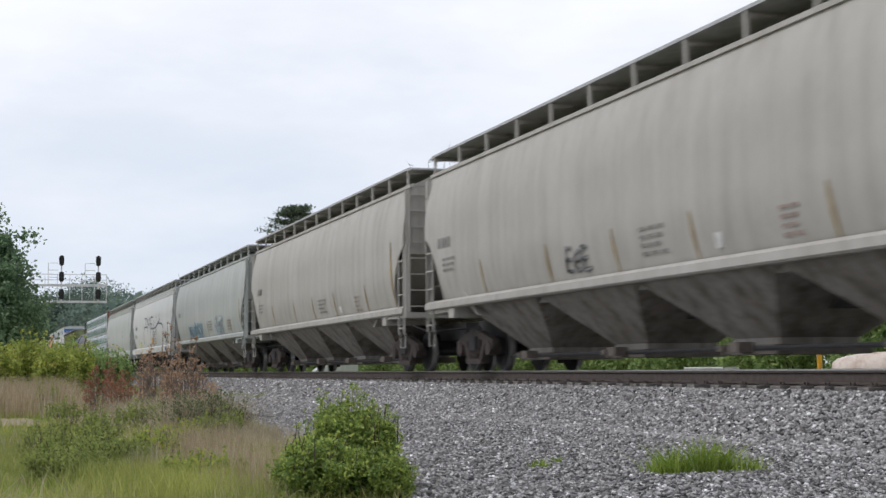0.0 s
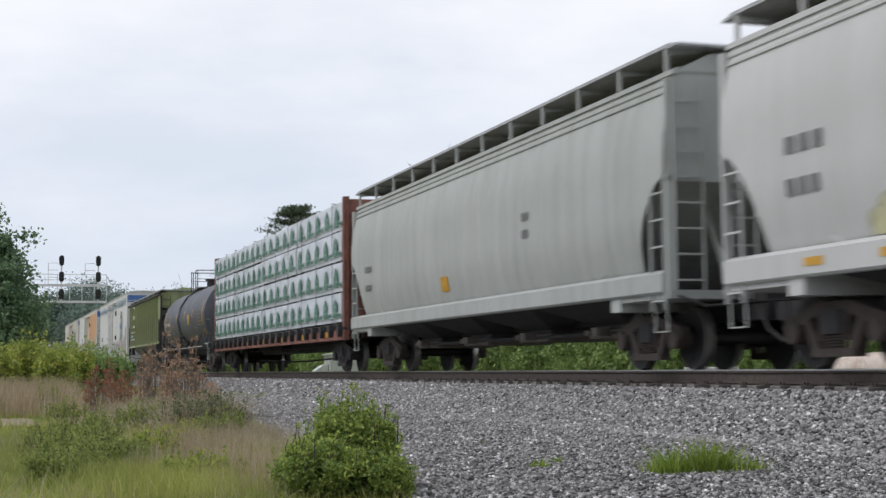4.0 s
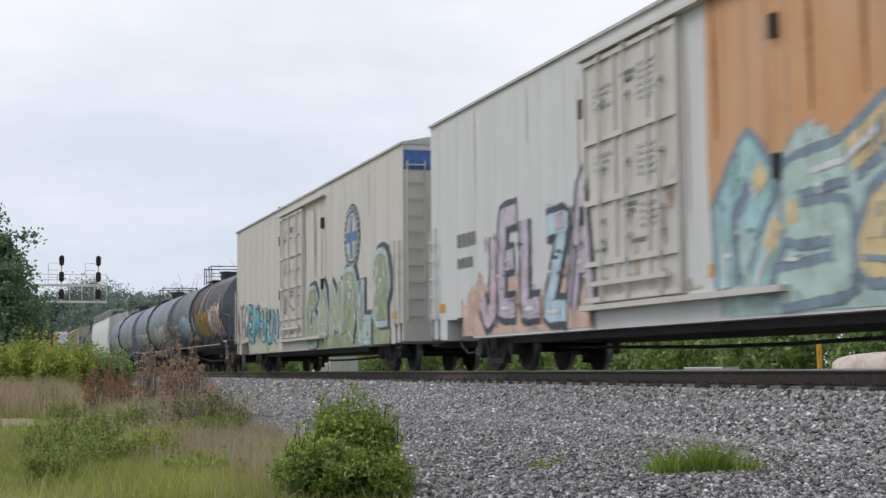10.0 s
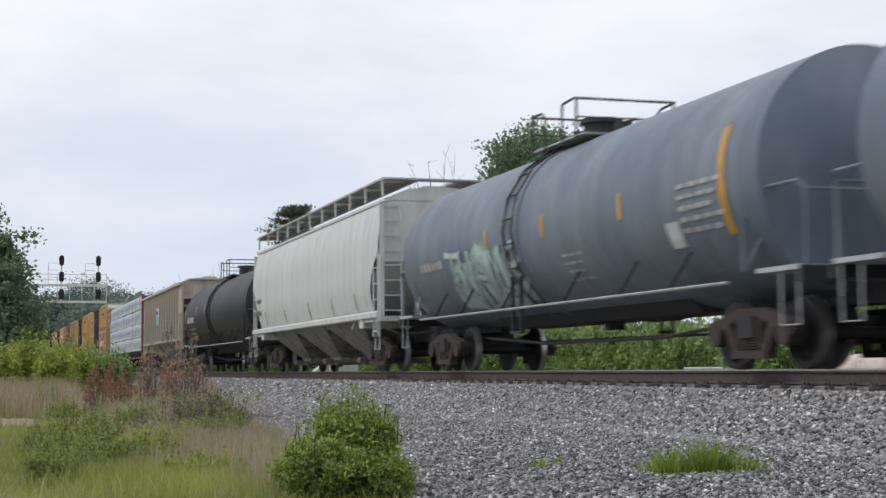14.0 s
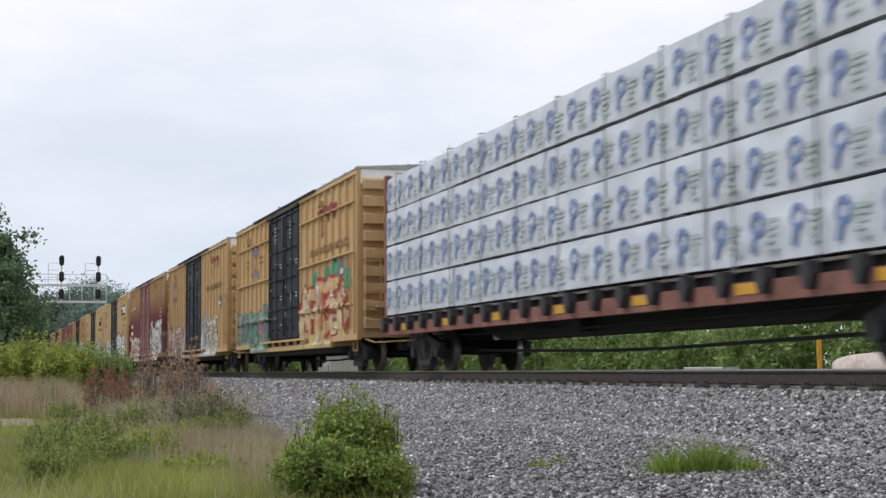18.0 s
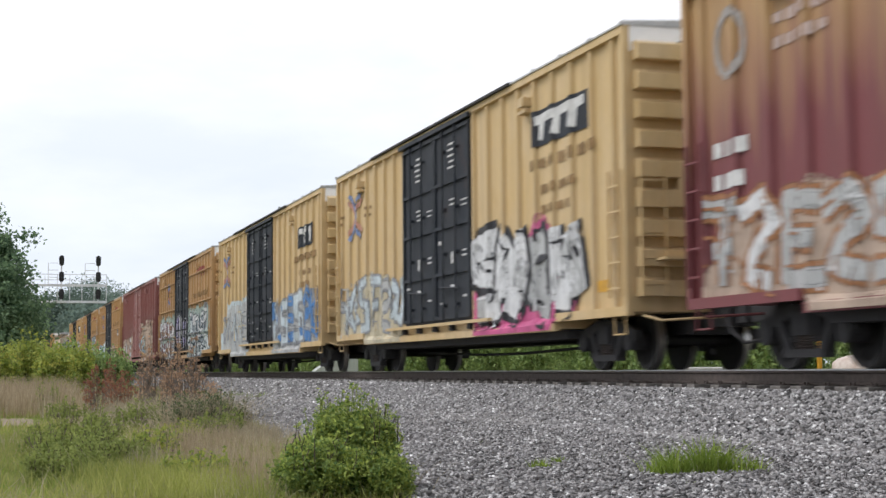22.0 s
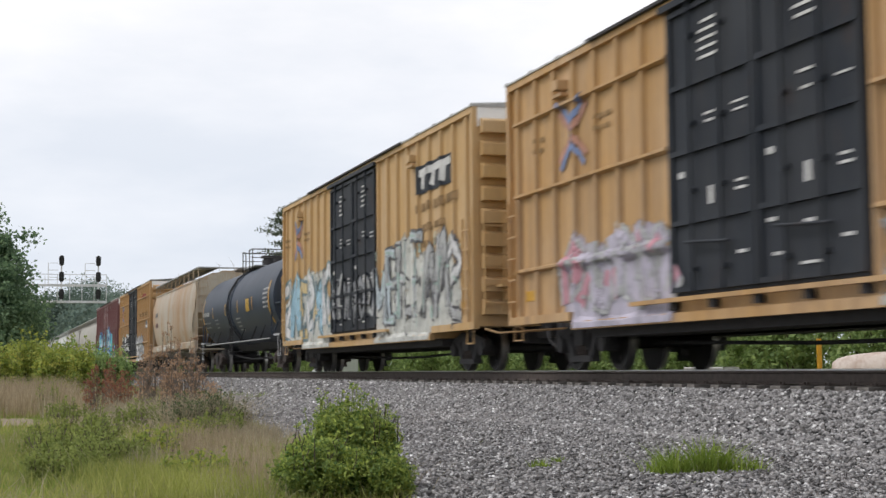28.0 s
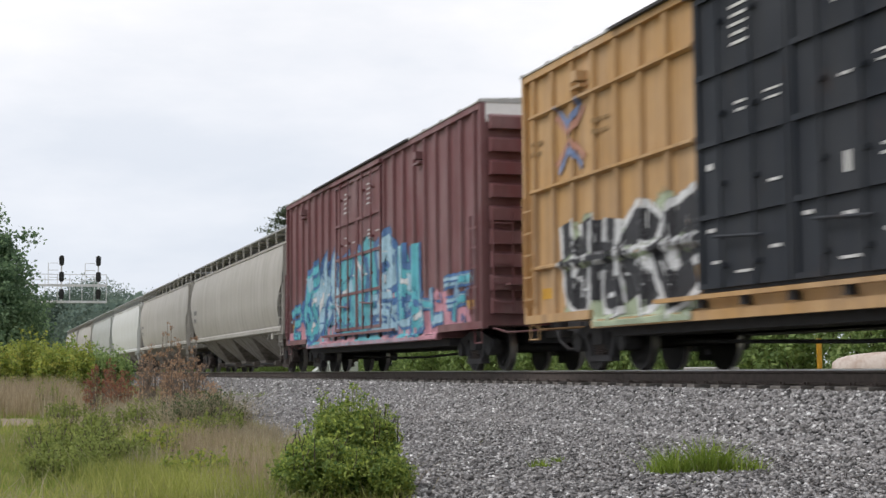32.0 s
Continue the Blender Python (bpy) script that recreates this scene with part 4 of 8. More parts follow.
def smooth_hopper(L, paintm, label, sill=(1.19, 1.37), bay_z=0.22, bay_count=4, top=4.03, cut=0.95, bay_mat=None, roofz=4.5, seams=True, ridge=False):
    """A covered hopper with smooth bulging sides, cut away over the trucks."""
    car = new_car("covered_hopper", label, "hopper car")
    h, W = L / 2, 1.58
    z0 = sill[1] - 0.02
    prof = smooth_profile(W, z0, top)

    def cutoff(z):
        u = (z - z0) / 1.35
        return 0.0 if u > 1 else cut * math.cos(max(0.0, u) * math.pi / 2) ** 0.6
    for s in (-1, 1):
        rows = []
        zs = [z0 + (top - z0) * i / 40 for i in range(41)]
        for z in zs:
            e = h - 0.05 - cutoff(z)
            rows.append([(-e + 2 * e * j / 24, s * prof(z), z) for j in range(25)])
        inner = [[(x_, y_ - s * 0.02, z_) for x_, y_, z_ in row] for row in rows]
        part("side_sheet", G().loft(rows, closed=False).loft(inner, closed=False), paintm, car, smooth=True)
        part("side_sill", G().prism([(s * (W - 0.14), sill[0]), (s * W, sill[0]), (s * (W + 0.03), sill[0] + 0.03), (s * (W + 0.03), sill[1] - 0.04), (s * (W - 0.1), sill[1] + 0.02)], "x", -h + 0.1, h - 0.1), paintm, car)
        part("roof_eave", G().prism([(s * (prof(top) - 0.05), top - 0.04), (s * (prof(top) + 0.05), top - 0.04), (s * (prof(top) + 0.05), top + 0.03), (s * (prof(top) - 0.05), top + 0.07)], "x", -h, h), paintm, car)
        if ridge:
            for z in (top - 0.14, top - 0.26):
                part("top_ridge", G().prism([(s * (prof(z) - 0.02), z - 0.04), (s * (prof(z) + 0.03), z - 0.02), (s * (prof(z) + 0.03), z + 0.02), (s * (prof(z) - 0.02), z + 0.04)], "x", -h + 0.05, h - 0.05), paintm, car)
        for e in (-1, 1):
            part("bolster_web", G().box(*sorted((e * (h - 1.95), e * (h - 1.6))), *sorted((s * 0.3, s * (W - 0.02))), sill[0] - 0.2, sill[0] + 0.02), paintm, car)
    yt = prof(top)
    part("roof", G().prism([(-yt, top), (-yt * 0.6, top + 0.28), (0, top + 0.36), (yt * 0.6, top + 0.28), (yt, top)], "x", -h + 0.02, h - 0.02), paintm, car, smooth=True)
    g = G()
    g.prism([(-0.3, top + 0.3), (0.3, top + 0.3), (0.26, top + 0.44), (-0.26, top + 0.44)], "x", -h + 0.6, h - 0.6)
    part("hatch_cover", g, paintm, car)
    for e in (-1, 1):
        part("end_sheet", G().prism([(-yt, top), (-W + 0.02, 2.6), (W - 0.02, 2.6), (yt, top), (yt * 0.6, top + 0.26), (-yt * 0.6, top + 0.26)], "x", *sorted((e * (h - 0.08), e * (h - 0.04)))), paintm, car)
        end_platform(car, h, e, paintm, sill[0] + 0.05, top - 0.1, W - 0.04)
        for k in range(1):
            part("end_gusset", G().box(*sorted((e * (h - 0.03), e * h)), -W + 0.02, W - 0.02, 2.55, 2.62), paintm, car)
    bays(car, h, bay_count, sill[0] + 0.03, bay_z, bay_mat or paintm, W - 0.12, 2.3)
    part("hopper_core", G().prism([(-h + 2.9, 1.1), (h - 2.9, 1.1), (h - 0.5, 3.0), (h - 0.5, top - 0.05), (-h + 0.5, top - 0.05), (-h + 0.5, 3.0)], "y", -W + 0.25, W - 0.25), M["inner"], car)
    part("center_sill", G().box(-h + 2, h - 2, -0.2, 0.2, 0.7, 1.0), M["under"], car)
    g = G().tube([(-h + 2.4, -0.72, bay_z - 0.02), (h - 2.4, -0.72, bay_z - 0.02)], 0.035, 6)
    part("brake_pipe", g, M["under"], car)
    running_board(car, h, roofz, paintm, 1.42)
    return car, lambda x, z: prof(z)


def ribbed_hopper(L, paintm, label, top=4.1, low=1.55, count=15, bay_mat=None):
    """A covered hopper with outside posts and end sheets cut on a slant."""
    car = new_car("covered_hopper", label, "hopper car")
    h, P, T = L / 2, 1.49, 0.10
    slant = 1.15
    outline = [(-h + slant, low), (h - slant, low), (h - 0.02, low + 1.45), (h - 0.02, top), (-h + 0.02, top), (-h + 0.02, low + 1.45)]
    posts = [-h + slant + 0.1 + (L - 2 * slant - 0.2) * i / (count - 1) for i in range(count)]
    for s in (-1, 1):
        part("side_sheet", G().prism(outline, "y", *sorted((s * (P - 0.03), s * P))), paintm, car)
        part("top_chord", G().box(-h, h, *sorted((s * (P - 0.04), s * (P + T + 0.03))), top - 0.08, top + 0.04), M["under"] if bay_mat is DARKBAY else paintm, car)
        part("side_sill", G().box(-h + 0.1, h - 0.1, *sorted((s * (P - 0.1), s * (P + 0.03))), low - 0.1, low + 0.03), paintm, car)
        for q in posts:
            part("side_post", lambda: G().prism([(-0.07, P - 0.005), (-0.04, P + T), (0.04, P + T), (0.07, P - 0.005)], "z", low - 0.03, top - 0.08), paintm, car,
                 key=("hpost", paintm.name), at=pose(q, 0, 0, 0, 0, 180 if s < 0 else 0))
        for e in (-1, 1):
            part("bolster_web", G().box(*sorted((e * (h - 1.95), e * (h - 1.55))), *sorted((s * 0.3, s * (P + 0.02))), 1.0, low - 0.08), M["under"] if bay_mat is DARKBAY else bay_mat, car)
    part("roof", G().prism([(-P - 0.05, top), (-0.8, top + 0.26), (0.8, top + 0.26), (P + 0.05, top)], "x", -h, h), paintm, car)
    part("hatch_cover", G().prism([(-0.35, top + 0.25), (0.35, top + 0.25), (0.3, top + 0.38), (-0.3, top + 0.38)], "x", -h + 0.7, h - 0.7), paintm, car)
    running_board(car, h + 0.02, top + 0.22, M["under"], 1.45 if bay_mat is DARKBAY else 1.1, n=6)
    for e in (-1, 1):
        part("end_sheet", G().prism([(-P, top - 0.75), (P, top - 0.75), (P, top), (0.8, top + 0.25), (-0.8, top + 0.25), (-P, top)], "x", *sorted((e * (h - 0.06), e * (h - 0.02)))), paintm, car)
        end_platform(car, h, e, paintm if bay_mat is not DARKBAY else M["under"], 1.15, top - 0.1, P)
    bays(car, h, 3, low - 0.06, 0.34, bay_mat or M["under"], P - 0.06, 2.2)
    part("hopper_core", G().prism([(-h + 2.9, low), (h - 2.9, low), (h - 0.5, 3.0), (h - 0.5, top), (-h + 0.5, top), (-h + 0.5, 3.0)], "y", -P + 0.15, P - 0.15), M["inner"], car)
    part("center_sill", G().box(-h + 2, h - 2, -0.2, 0.2, 0.72, 1.05), M["under"], car)
    part("brake_pipe", G().tube([(-h + 2.4, -0.9, 0.3), (h - 2.4, -0.9, 0.3)], 0.035, 6), M["under"], car)

    def face(x, z):
        q = min(abs(x - r_) for r_ in posts)
        return P + T if q < 0.04 else P + T * max(0.0, 1 - (q - 0.05) / 0.08)
    return car, face


# ---- tank cars ----
def tank_car(L, paintm, label, R=1.56, zc=2.38, band=True, strips=(), dome=-0.45, rail_h=0.64):
    car = new_car("tank_car", label, "tank car")
    h = L / 2
    lx = dome - 0.5
    n = 64
    rings = []
    D = 0.34
    dish = [(k / 13) ** 0.7 for k in range(14)]
    prof = [(-h + D * u * u, max(0.05, R * u)) for u in dish]
    prof += [(-h + D + (L - 2 * D) * k / 14, R) for k in range(1, 14)]
    prof += [(-x_, r_) for x_, r_ in reversed(prof[:14])]
    for x_, r_ in prof:
        rings.append([(x_, r_ * math.cos(2 * math.pi * j / n), zc + r_ * math.sin(2 * math.pi * j / n)) for j in range(n)])
    g = G().loft(rings)
    g.add(rings[0], [tuple(range(n))])
    g.add(rings[-1], [tuple(range(n))])
    part("tank_shell", g, paintm, car, smooth=True)
    if band:
        for q in (-0.45, 0.45):
            ring = [[(dome - 0.5 + q * 0.8 + dx, (R + dr) * math.cos(2 * math.pi * j / n), zc + (R + dr) * math.sin(2 * math.pi * j / n)) for j in range(n)] for dx, dr in ((-0.05, 0.0), (-0.05, 0.025), (0.05, 0.025), (0.05, 0.0))]
            part("tank_band", G().loft(ring), paintm, car)
    part("manway", G().cyl((dome, 0, 0), "z", 0.32, zc + R - 0.05, zc + R + 0.32, 20).cyl((dome, 0, 0), "z", 0.4, zc + R + 0.32, zc + R + 0.40, 20)
         .cyl((dome + 0.75, 0.1, 0), "z", 0.16, zc + R - 0.05, zc + R + 0.25, 12).cyl((dome - 0.75, -0.1, 0), "z", 0.12, zc + R - 0.05, zc + R + 0.3, 12), M["under"], car, smooth=True)
    zt = zc + R * 0.96
    for s in (-1, 1):
        comb = [(s * 0.40, zt + 0.035), (s * 0.40, zt)]
        for k in range(5):
            yy = s * (0.46 + 0.085 * k)
            comb += [(yy, zt), (yy, zt + 0.025), (yy + s * 0.03, zt + 0.025), (yy + s * 0.03, zt)]
        part("top_platform", G().prism(comb + [(s * 0.86, zt), (s * 0.86, zt + 0.035)], "x", dome - 1.2, dome + 1.2), M["grate"], car)
    g = G()
    for e in (-1, 1):
        a, b = dome + e * 0.4, dome + e * 1.05
        g.tube([(a, -0.92, zt + rail_h - 0.12), (a + e * 0.1, -0.95, zt + rail_h - 0.02), (b, -0.95, zt + rail_h), (b, 0.95, zt + rail_h), (a + e * 0.1, 0.95, zt + rail_h - 0.02), (a, 0.92, zt + rail_h - 0.12)], 0.024, 6)
        g.tube([(b, -0.92, zt + rail_h * 0.5), (b, 0.92, zt + rail_h * 0.5)], 0.016, 6)
        for y_ in (-0.95, 0.95):
            for q in (a, b):
                g.tube([(q, y_ * 0.97, zt - 0.1), (q, y_ * 0.97, zt + rail_h - (0.0 if q == b else 0.12))], 0.022, 6)
    part("platform_railing", g, M["black"], car)
    for s in (-1, 1):
        g = G()
        for k in range(7):
            w = math.pi * (-0.13 + 0.085 * k)
            a, b = (R + 0.07) * math.cos(w), zc + (R + 0.07) * math.sin(w)
            g.box(lx - 0.22, lx + 0.22, *sorted((s * a - 0.012, s * a + 0.012)), b - 0.014, b + 0.014)
        for q in (-0.22, 0.22):
            g.tube([(lx + q, s * (R + 0.07) * math.cos(math.pi * w_), zc + (R + 0.07) * math.sin(math.pi * w_)) for w_ in (-0.3, -0.13, 0.0, 0.12, 0.24, 0.36, 0.42)], 0.02, 5)
        g.box(lx - 0.24, lx - 0.2, *sorted((s * 1.44, s * 1.5)), 0.62, 1.6).box(lx + 0.2, lx + 0.24, *sorted((s * 1.44, s * 1.5)), 0.62, 1.6).box(lx - 0.24, lx + 0.24, *sorted((s * 1.4, s * 1.52)), 0.58, 0.63)
        part("side_ladder", g, M["under"], car)
        part("side_handrail", G().tube([(-h + 1.3, s * 1.5, 1.03), (h - 1.3, s * 1.5, 1.03)], 0.026, 6), M["galvrail"], car, "dull steel handrail")
        for q in (-h + 2.7, -h + 4.4, h - 4.4, h - 2.7, -1.4, 1.6):
            part("handrail_bracket", G().tube([(-0.25, s * 1.5, 1.07), (0.2, s * (R * 0.9), zc - R * 0.55)], 0.022, 5), M["under"], car, key=("hbracket", s), at=pose(q, 0, 0))
    for e in (-1, 1):
        part("stub_sill", G().box(*sorted((e * (h - 3.0), e * (h + 0.45))), -0.28, 0.28, 0.72, 1.12), M["under"], car)
        part("tank_saddle", G().prism([(-1.25, 2.0), (-0.5, 1.05), (0.5, 1.05), (1.25, 2.0), (0.9, 1.6), (0, 1.3), (-0.9, 1.6)], "x", *sorted((e * (h - 2.15), e * (h - 1.65)))), paintm, car)
        part("end_deck", G().box(*sorted((e * (h - 0.6), e * (h + 0.4))), -1.5, 1.5, 1.1, 1.16), M["grate"], car)
        part("end_beam", G().box(*sorted((e * (h + 0.36), e * (h + 0.46))), -1.5, 1.5, 0.95, 1.14), M["under"], car)
        g = G()
        for s in (-1, 1):
            g.tube([(e * (h - 0.9), s * 1.5, 1.15), (e * (h - 0.9), s * 1.5, 2.05), (e * (h - 0.8), s * 1.5, 2.15), (e * (h + 0.35), s * 1.45, 2.15), (e * (h + 0.42), s * 1.4, 2.05), (e * (h + 0.42), s * 1.4, 1.1)], 0.028, 6)
            g.tube([(e * (h - 0.5), s * 1.2, 2.0), (e * (h - 0.95), s * 1.45, 1.15)], 0.03, 6)
        g.tube([(e * (h + 0.42), -1.4, 2.05), (e * (h + 0.42), 1.4, 2.05)], 0.025, 6)
        part("end_railing", g, paintm, car)
        for s in (-1, 1):
            stirrup(car, e * (h + 0.1), s * 1.45, M["grate"], 1.1)
        coupler(car, e * (h + 0.42), e)
        truck(car, e * (h - 1.6))
    # the dark block is added for the shade below the tank; pipes run along it
    part("belly_shade_and_pipes", G().prism([(-0.7, 0.98), (-0.45, 0.76), (0.45, 0.76), (0.7, 0.98)], "x", -h + 4.0, h - 4.0).tube([(-h + 2.4, -0.5, 0.62), (-2.0, -0.5, 0.42), (3.0, -0.5, 0.42), (h - 2.4, -0.5, 0.6)], 0.03, 6).tube([(-h + 3.0, 0.3, 0.5), (h - 3.0, 0.3, 0.46)], 0.025, 6), M["under"], car, "dark skid and heater pipes under the belly")
    part("brake_gear", G().cyl((0, 0.4, 0.95), "x", 0.22, 0.6, 1.8, 12).box(-0.5, 0.1, -0.4, 0.2, 0.75, 1.2).cyl((0, 0, 0), "z", 0.18, 0.62, 1.25, 12), M["under"], car, smooth=True)

    def face(x, z):
        u = z - zc
        q = abs(x) - (h - D)
        rr = R if q < 0 else R * math.sqrt(max(0.0, 1 - q / D))
        return math.sqrt(max(0.0, rr * rr - u * u))
    for x_, za, zb, mt in strips:
        g = G()
        ribbon(g, [(x_, za), (x_, zb)], 0.12 if abs(za - zb) < 1 else 0.16, face, 0.014)
        part("reflector", g, mt, car, "yellow reflective strip")
    return car, face


# ---- centre-beam flatcar with wrapped lumber ----
def lumber_car(L, label, prints, seed):
    car = new_car("lumber_flatcar", label, "flatcar")
    h, W = L / 2, 1.42
    r = random.Random(seed)
    # dark deck colour stands in for the shaded gap between sill and packs
    part("deck", G().box(-h, h, -W + 0.08, W - 0.08, 1.0, 1.16), M["under"], car)
    part("deck_edge", G().box(-h, h, -W - 0.03, -W + 0.06, 1.15, 1.19), M["tie"], car)
    part("center_beam", G().box(-h + 0.2, h - 0.2, -0.04, 0.04, 1.16, 4.5), M["carred"], car)
    for s in (-1, 1):
        part("side_sill", G().box(-h, h, *sorted((s * (W - 0.1), s * (W + 0.06))), 0.76, 1.02), M["carred"], car)
        k = int(L / 1.05)
        for i in range(k + 1):
            q = -h + 0.25 + (L - 0.5) * i / k
            # pockets are dark and tapered to take in the triangular shadows below them
            part("stake_pocket", lambda: G().prism([(-0.03, 0.84), (0.05, 0.84), (0.13, 1.03), (0.10, 1.17), (-0.10, 1.17), (-0.13, 1.03)], "y", -0.10, 0.05), M["under"], car, key="pocket", at=pose(q, s * (W + 0.09), 0))
            if i % 3 == 1:
                part("reflector", lambda: G().box(-0.28, 0.28, -0.004, 0.004, 0.86, 1.0), M["reflect"], car, "yellow reflective strip", key="flat_reflector", at=pose(q + 0.5, s * (W + 0.068), 0))
    for e in (-1, 1):
        part("bulkhead", G().box(*sorted((e * (h - 0.16), e * (h - 0.06))), -W - 0.02, W + 0.02, 1.16, 4.5)
             .box(*sorted((e * (h - 0.16), e * h)), -W - 0.06, -W + 0.1, 1.1, 4.56).box(*sorted((e * (h - 0.16), e * h)), W - 0.1, W + 0.06, 1.1, 4.56), M["carred"], car, "rust-red steel bulkhead")
        for s in (-1, 1):
            ladder(car, e * (h + 0.02), s * (W - 0.25), 0.8, 4.4, M["carred"], "y", 0.4, 0.4, name="end_ladder")
        part("draft_sill", G().box(*sorted((e * (h - 2.6), e * (h + 0.5))), -0.25, 0.25, 0.6, 1.0), M["under"], car)
        coupler(car, e * (h + 0.4), e)
        truck(car, e * (h - 1.9), True)
    part("underframe", G().prism([(-h + 3.0, 1.0), (h - 3.0, 1.0), (h - 5.0, 0.55), (-h + 5.0, 0.55)], "y", -0.35, 0.35), M["under"], car)
    brake_gear(car, L)
    cells = [0.0, 0.235, 0.47, 0.735, 1.0]
    zt = [1.2, 2.02, 2.84, 3.66, 4.46]
    x0, x1 = -h + 0.2, h - 0.2
    faces = []
    for s in (-1, 1):
        for a, b in zip(cells, cells[1:]):
            for k in range(4):
                xa, xb = x0 + (x1 - x0) * a + 0.02, x0 + (x1 - x0) * b - 0.02
                jut = r.uniform(-0.03, 0.03)
                ya, yb = s * 0.06, s * (W + 0.05 + jut)
                za, zb = zt[k] + 0.035, zt[k + 1] - 0.012
                nx, nz = 26, 7
                rows = []
                for j in range(nz + 1):
                    z = za + (zb - za) * j / nz
                    row = []
                    for i in range(nx + 1):
                        q = xa + (xb - xa) * i / nx
                        edge = min(i, nx - i, 3) / 3.0
                        sag = 0.032 * noise.noise((q * 2.2, z * 5, k + 9 * s)) + 0.024 * noise.noise((q * 4 + z * 3, z * 6 - q * 2, k)) + 0.02 * math.sin(math.pi * j / nz)
                        row.append((q, yb + s * sag * (0.3 + 0.7 * edge), z))
                    rows.append(row)
                g = G().loft(rows, closed=False)
                top = [[(p_[0], p_[1], p_[2]) for p_ in rows[-1]], [(p_[0], ya, zb) for p_ in rows[-1]]]
                bot = [[(p_[0], p_[1], p_[2]) for p_ in rows[0]], [(p_[0], ya, za) for p_ in rows[0]]]
                g.loft(top, closed=False).loft(bot, closed=False)
                for i in (0, nx):
                    g.loft([[rows[j][i] for j in range(nz + 1)], [(rows[j][i][0], ya, rows[j][i][2]) for j in range(nz + 1)]], closed=False)
                bundle = part("wrapped_pack", g, M["wrap"], car, "lumber bundle in white plastic wrap", smooth=True)
                part("bundle_dunnage", G().box(xa + 0.6, xa + 0.7, *sorted((ya, yb)), zt[k], zt[k] + 0.04).box(xb - 0.7, xb - 0.6, *sorted((ya, yb)), zt[k], zt[k] + 0.04), M["tie"], bundle)
                if s < 0:
                    prints(bundle, xa, xb, za, zb, -(yb) + 0.03, r)
    for q in range(11):
        xq = x0 + (x1 - x0) * (q + 0.5) / 11
        part("tie_down_strap", G().box(xq - 0.012, xq + 0.012, -W - 0.10, -W - 0.094, 1.1, 4.48).box(xq - 0.012, xq + 0.012, -W - 0.1, -0.06, 4.475, 4.49), M["under"], car)
    return car


M["wrap"] = plain("white_plastic_lumber_wrap", (0.64, 0.68, 0.74), 0.38, 0, 0.25, 1.6, 0.6)
M["printgreen"] = plain("green_print_on_wrap", (0.075, 0.20, 0.145), 0.5, 0, 0.2)
M["printpale"] = plain("pale_green_print_on_wrap", (0.25, 0.40, 0.34), 0.5, 0, 0.15)
M["printgrey"] = plain("grey_green_print_on_wrap", (0.42, 0.50, 0.48), 0.5, 0, 0.15)
M["printblue"] = plain("blue_print_on_wrap", (0.16, 0.24, 0.47), 0.5, 0, 0.2)


def tree_prints(bundle, xa, xb, za, zb, y, r):
    """Green house-shaped marks on a striped base line, with bars of writing between them."""
    g, gg, gw = G(), G(), G()
    n = 5
    face = lambda x_, z_: y
    ribbon(gg, [(xa + 0.05, za + 0.24), (xb - 0.05, za + 0.24)], 0.035, face, 0.012)
    ribbon(gg, [(xa + 0.05, za + 0.13), (xb - 0.05, za + 0.13)], 0.03, face, 0.012)
    for i in range(n):
        q = xa + (xb - xa) * (i + 0.5) / n
        z = za + 0.12
        patch(g, lambda x_: (z, z + 0.32 + 0.22 * (1 - abs(x_ - q) / 0.25)), q - 0.24, q + 0.24, face, 0.016)
        ribbon(gw, [(q - 0.12, z + 0.14), (q + 0.12, z + 0.14)], 0.04, face, 0.022)
        ribbon(gw, [(q - 0.13, z + 0.30), (q + 0.13, z + 0.30)], 0.035, face, 0.022)
        ribbon(gw, [(q, z + 0.18), (q, z + 0.4)], 0.03, face, 0.022)
        ribbon(g, [(q + 0.34, z + 0.06), (q + 0.66, z + 0.06)], 0.09, face, 0.016)
    part("wrap_print", g, M["printgreen"], bundle)["kind"] = "stuff"
    part("wrap_stripe", gg, M["printgrey"], bundle)
    part("print_window", gw, M["printpale"], bundle)["kind"] = "stuff"


def blue_prints(bundle, xa, xb, za, zb, y, r):
    """Blue round marks with bars of writing beside them."""
    g, gg = G(), G()
    n = 6
    face = lambda x_, z_: y
    for i in range(n):
        q = xa + (xb - xa) * (i + 0.4) / n
        z = (za + zb) / 2 + r.uniform(-0.02, 0.02)
        ribbon(g, [(q + 0.13 * math.cos(t_), z + 0.08 + 0.13 * math.sin(t_)) for t_ in [k * 0.62 for k in range(11)]], 0.08, face, 0.014)
        ribbon(g, [(q - 0.05, z - 0.04), (q - 0.12, z - 0.26)], 0.10, face, 0.014)
        ribbon(gg, [(q + 0.22, z + 0.1), (q + 0.52, z + 0.1)], 0.06, face, 0.014)
        for k in range(4):
            ribbon(gg, [(q + 0.20 + 0.03 * (k % 2), z + 0.02 - 0.085 * k), (q + 0.50 - 0.05 * (k % 3), z + 0.02 - 0.085 * k)], 0.045, face, 0.014)
    part("wrap_print", g, M["printblue"], bundle)["kind"] = "stuff"
    part("wrap_writing", gg, M["printgrey"], bundle)["kind"] = "stuff"


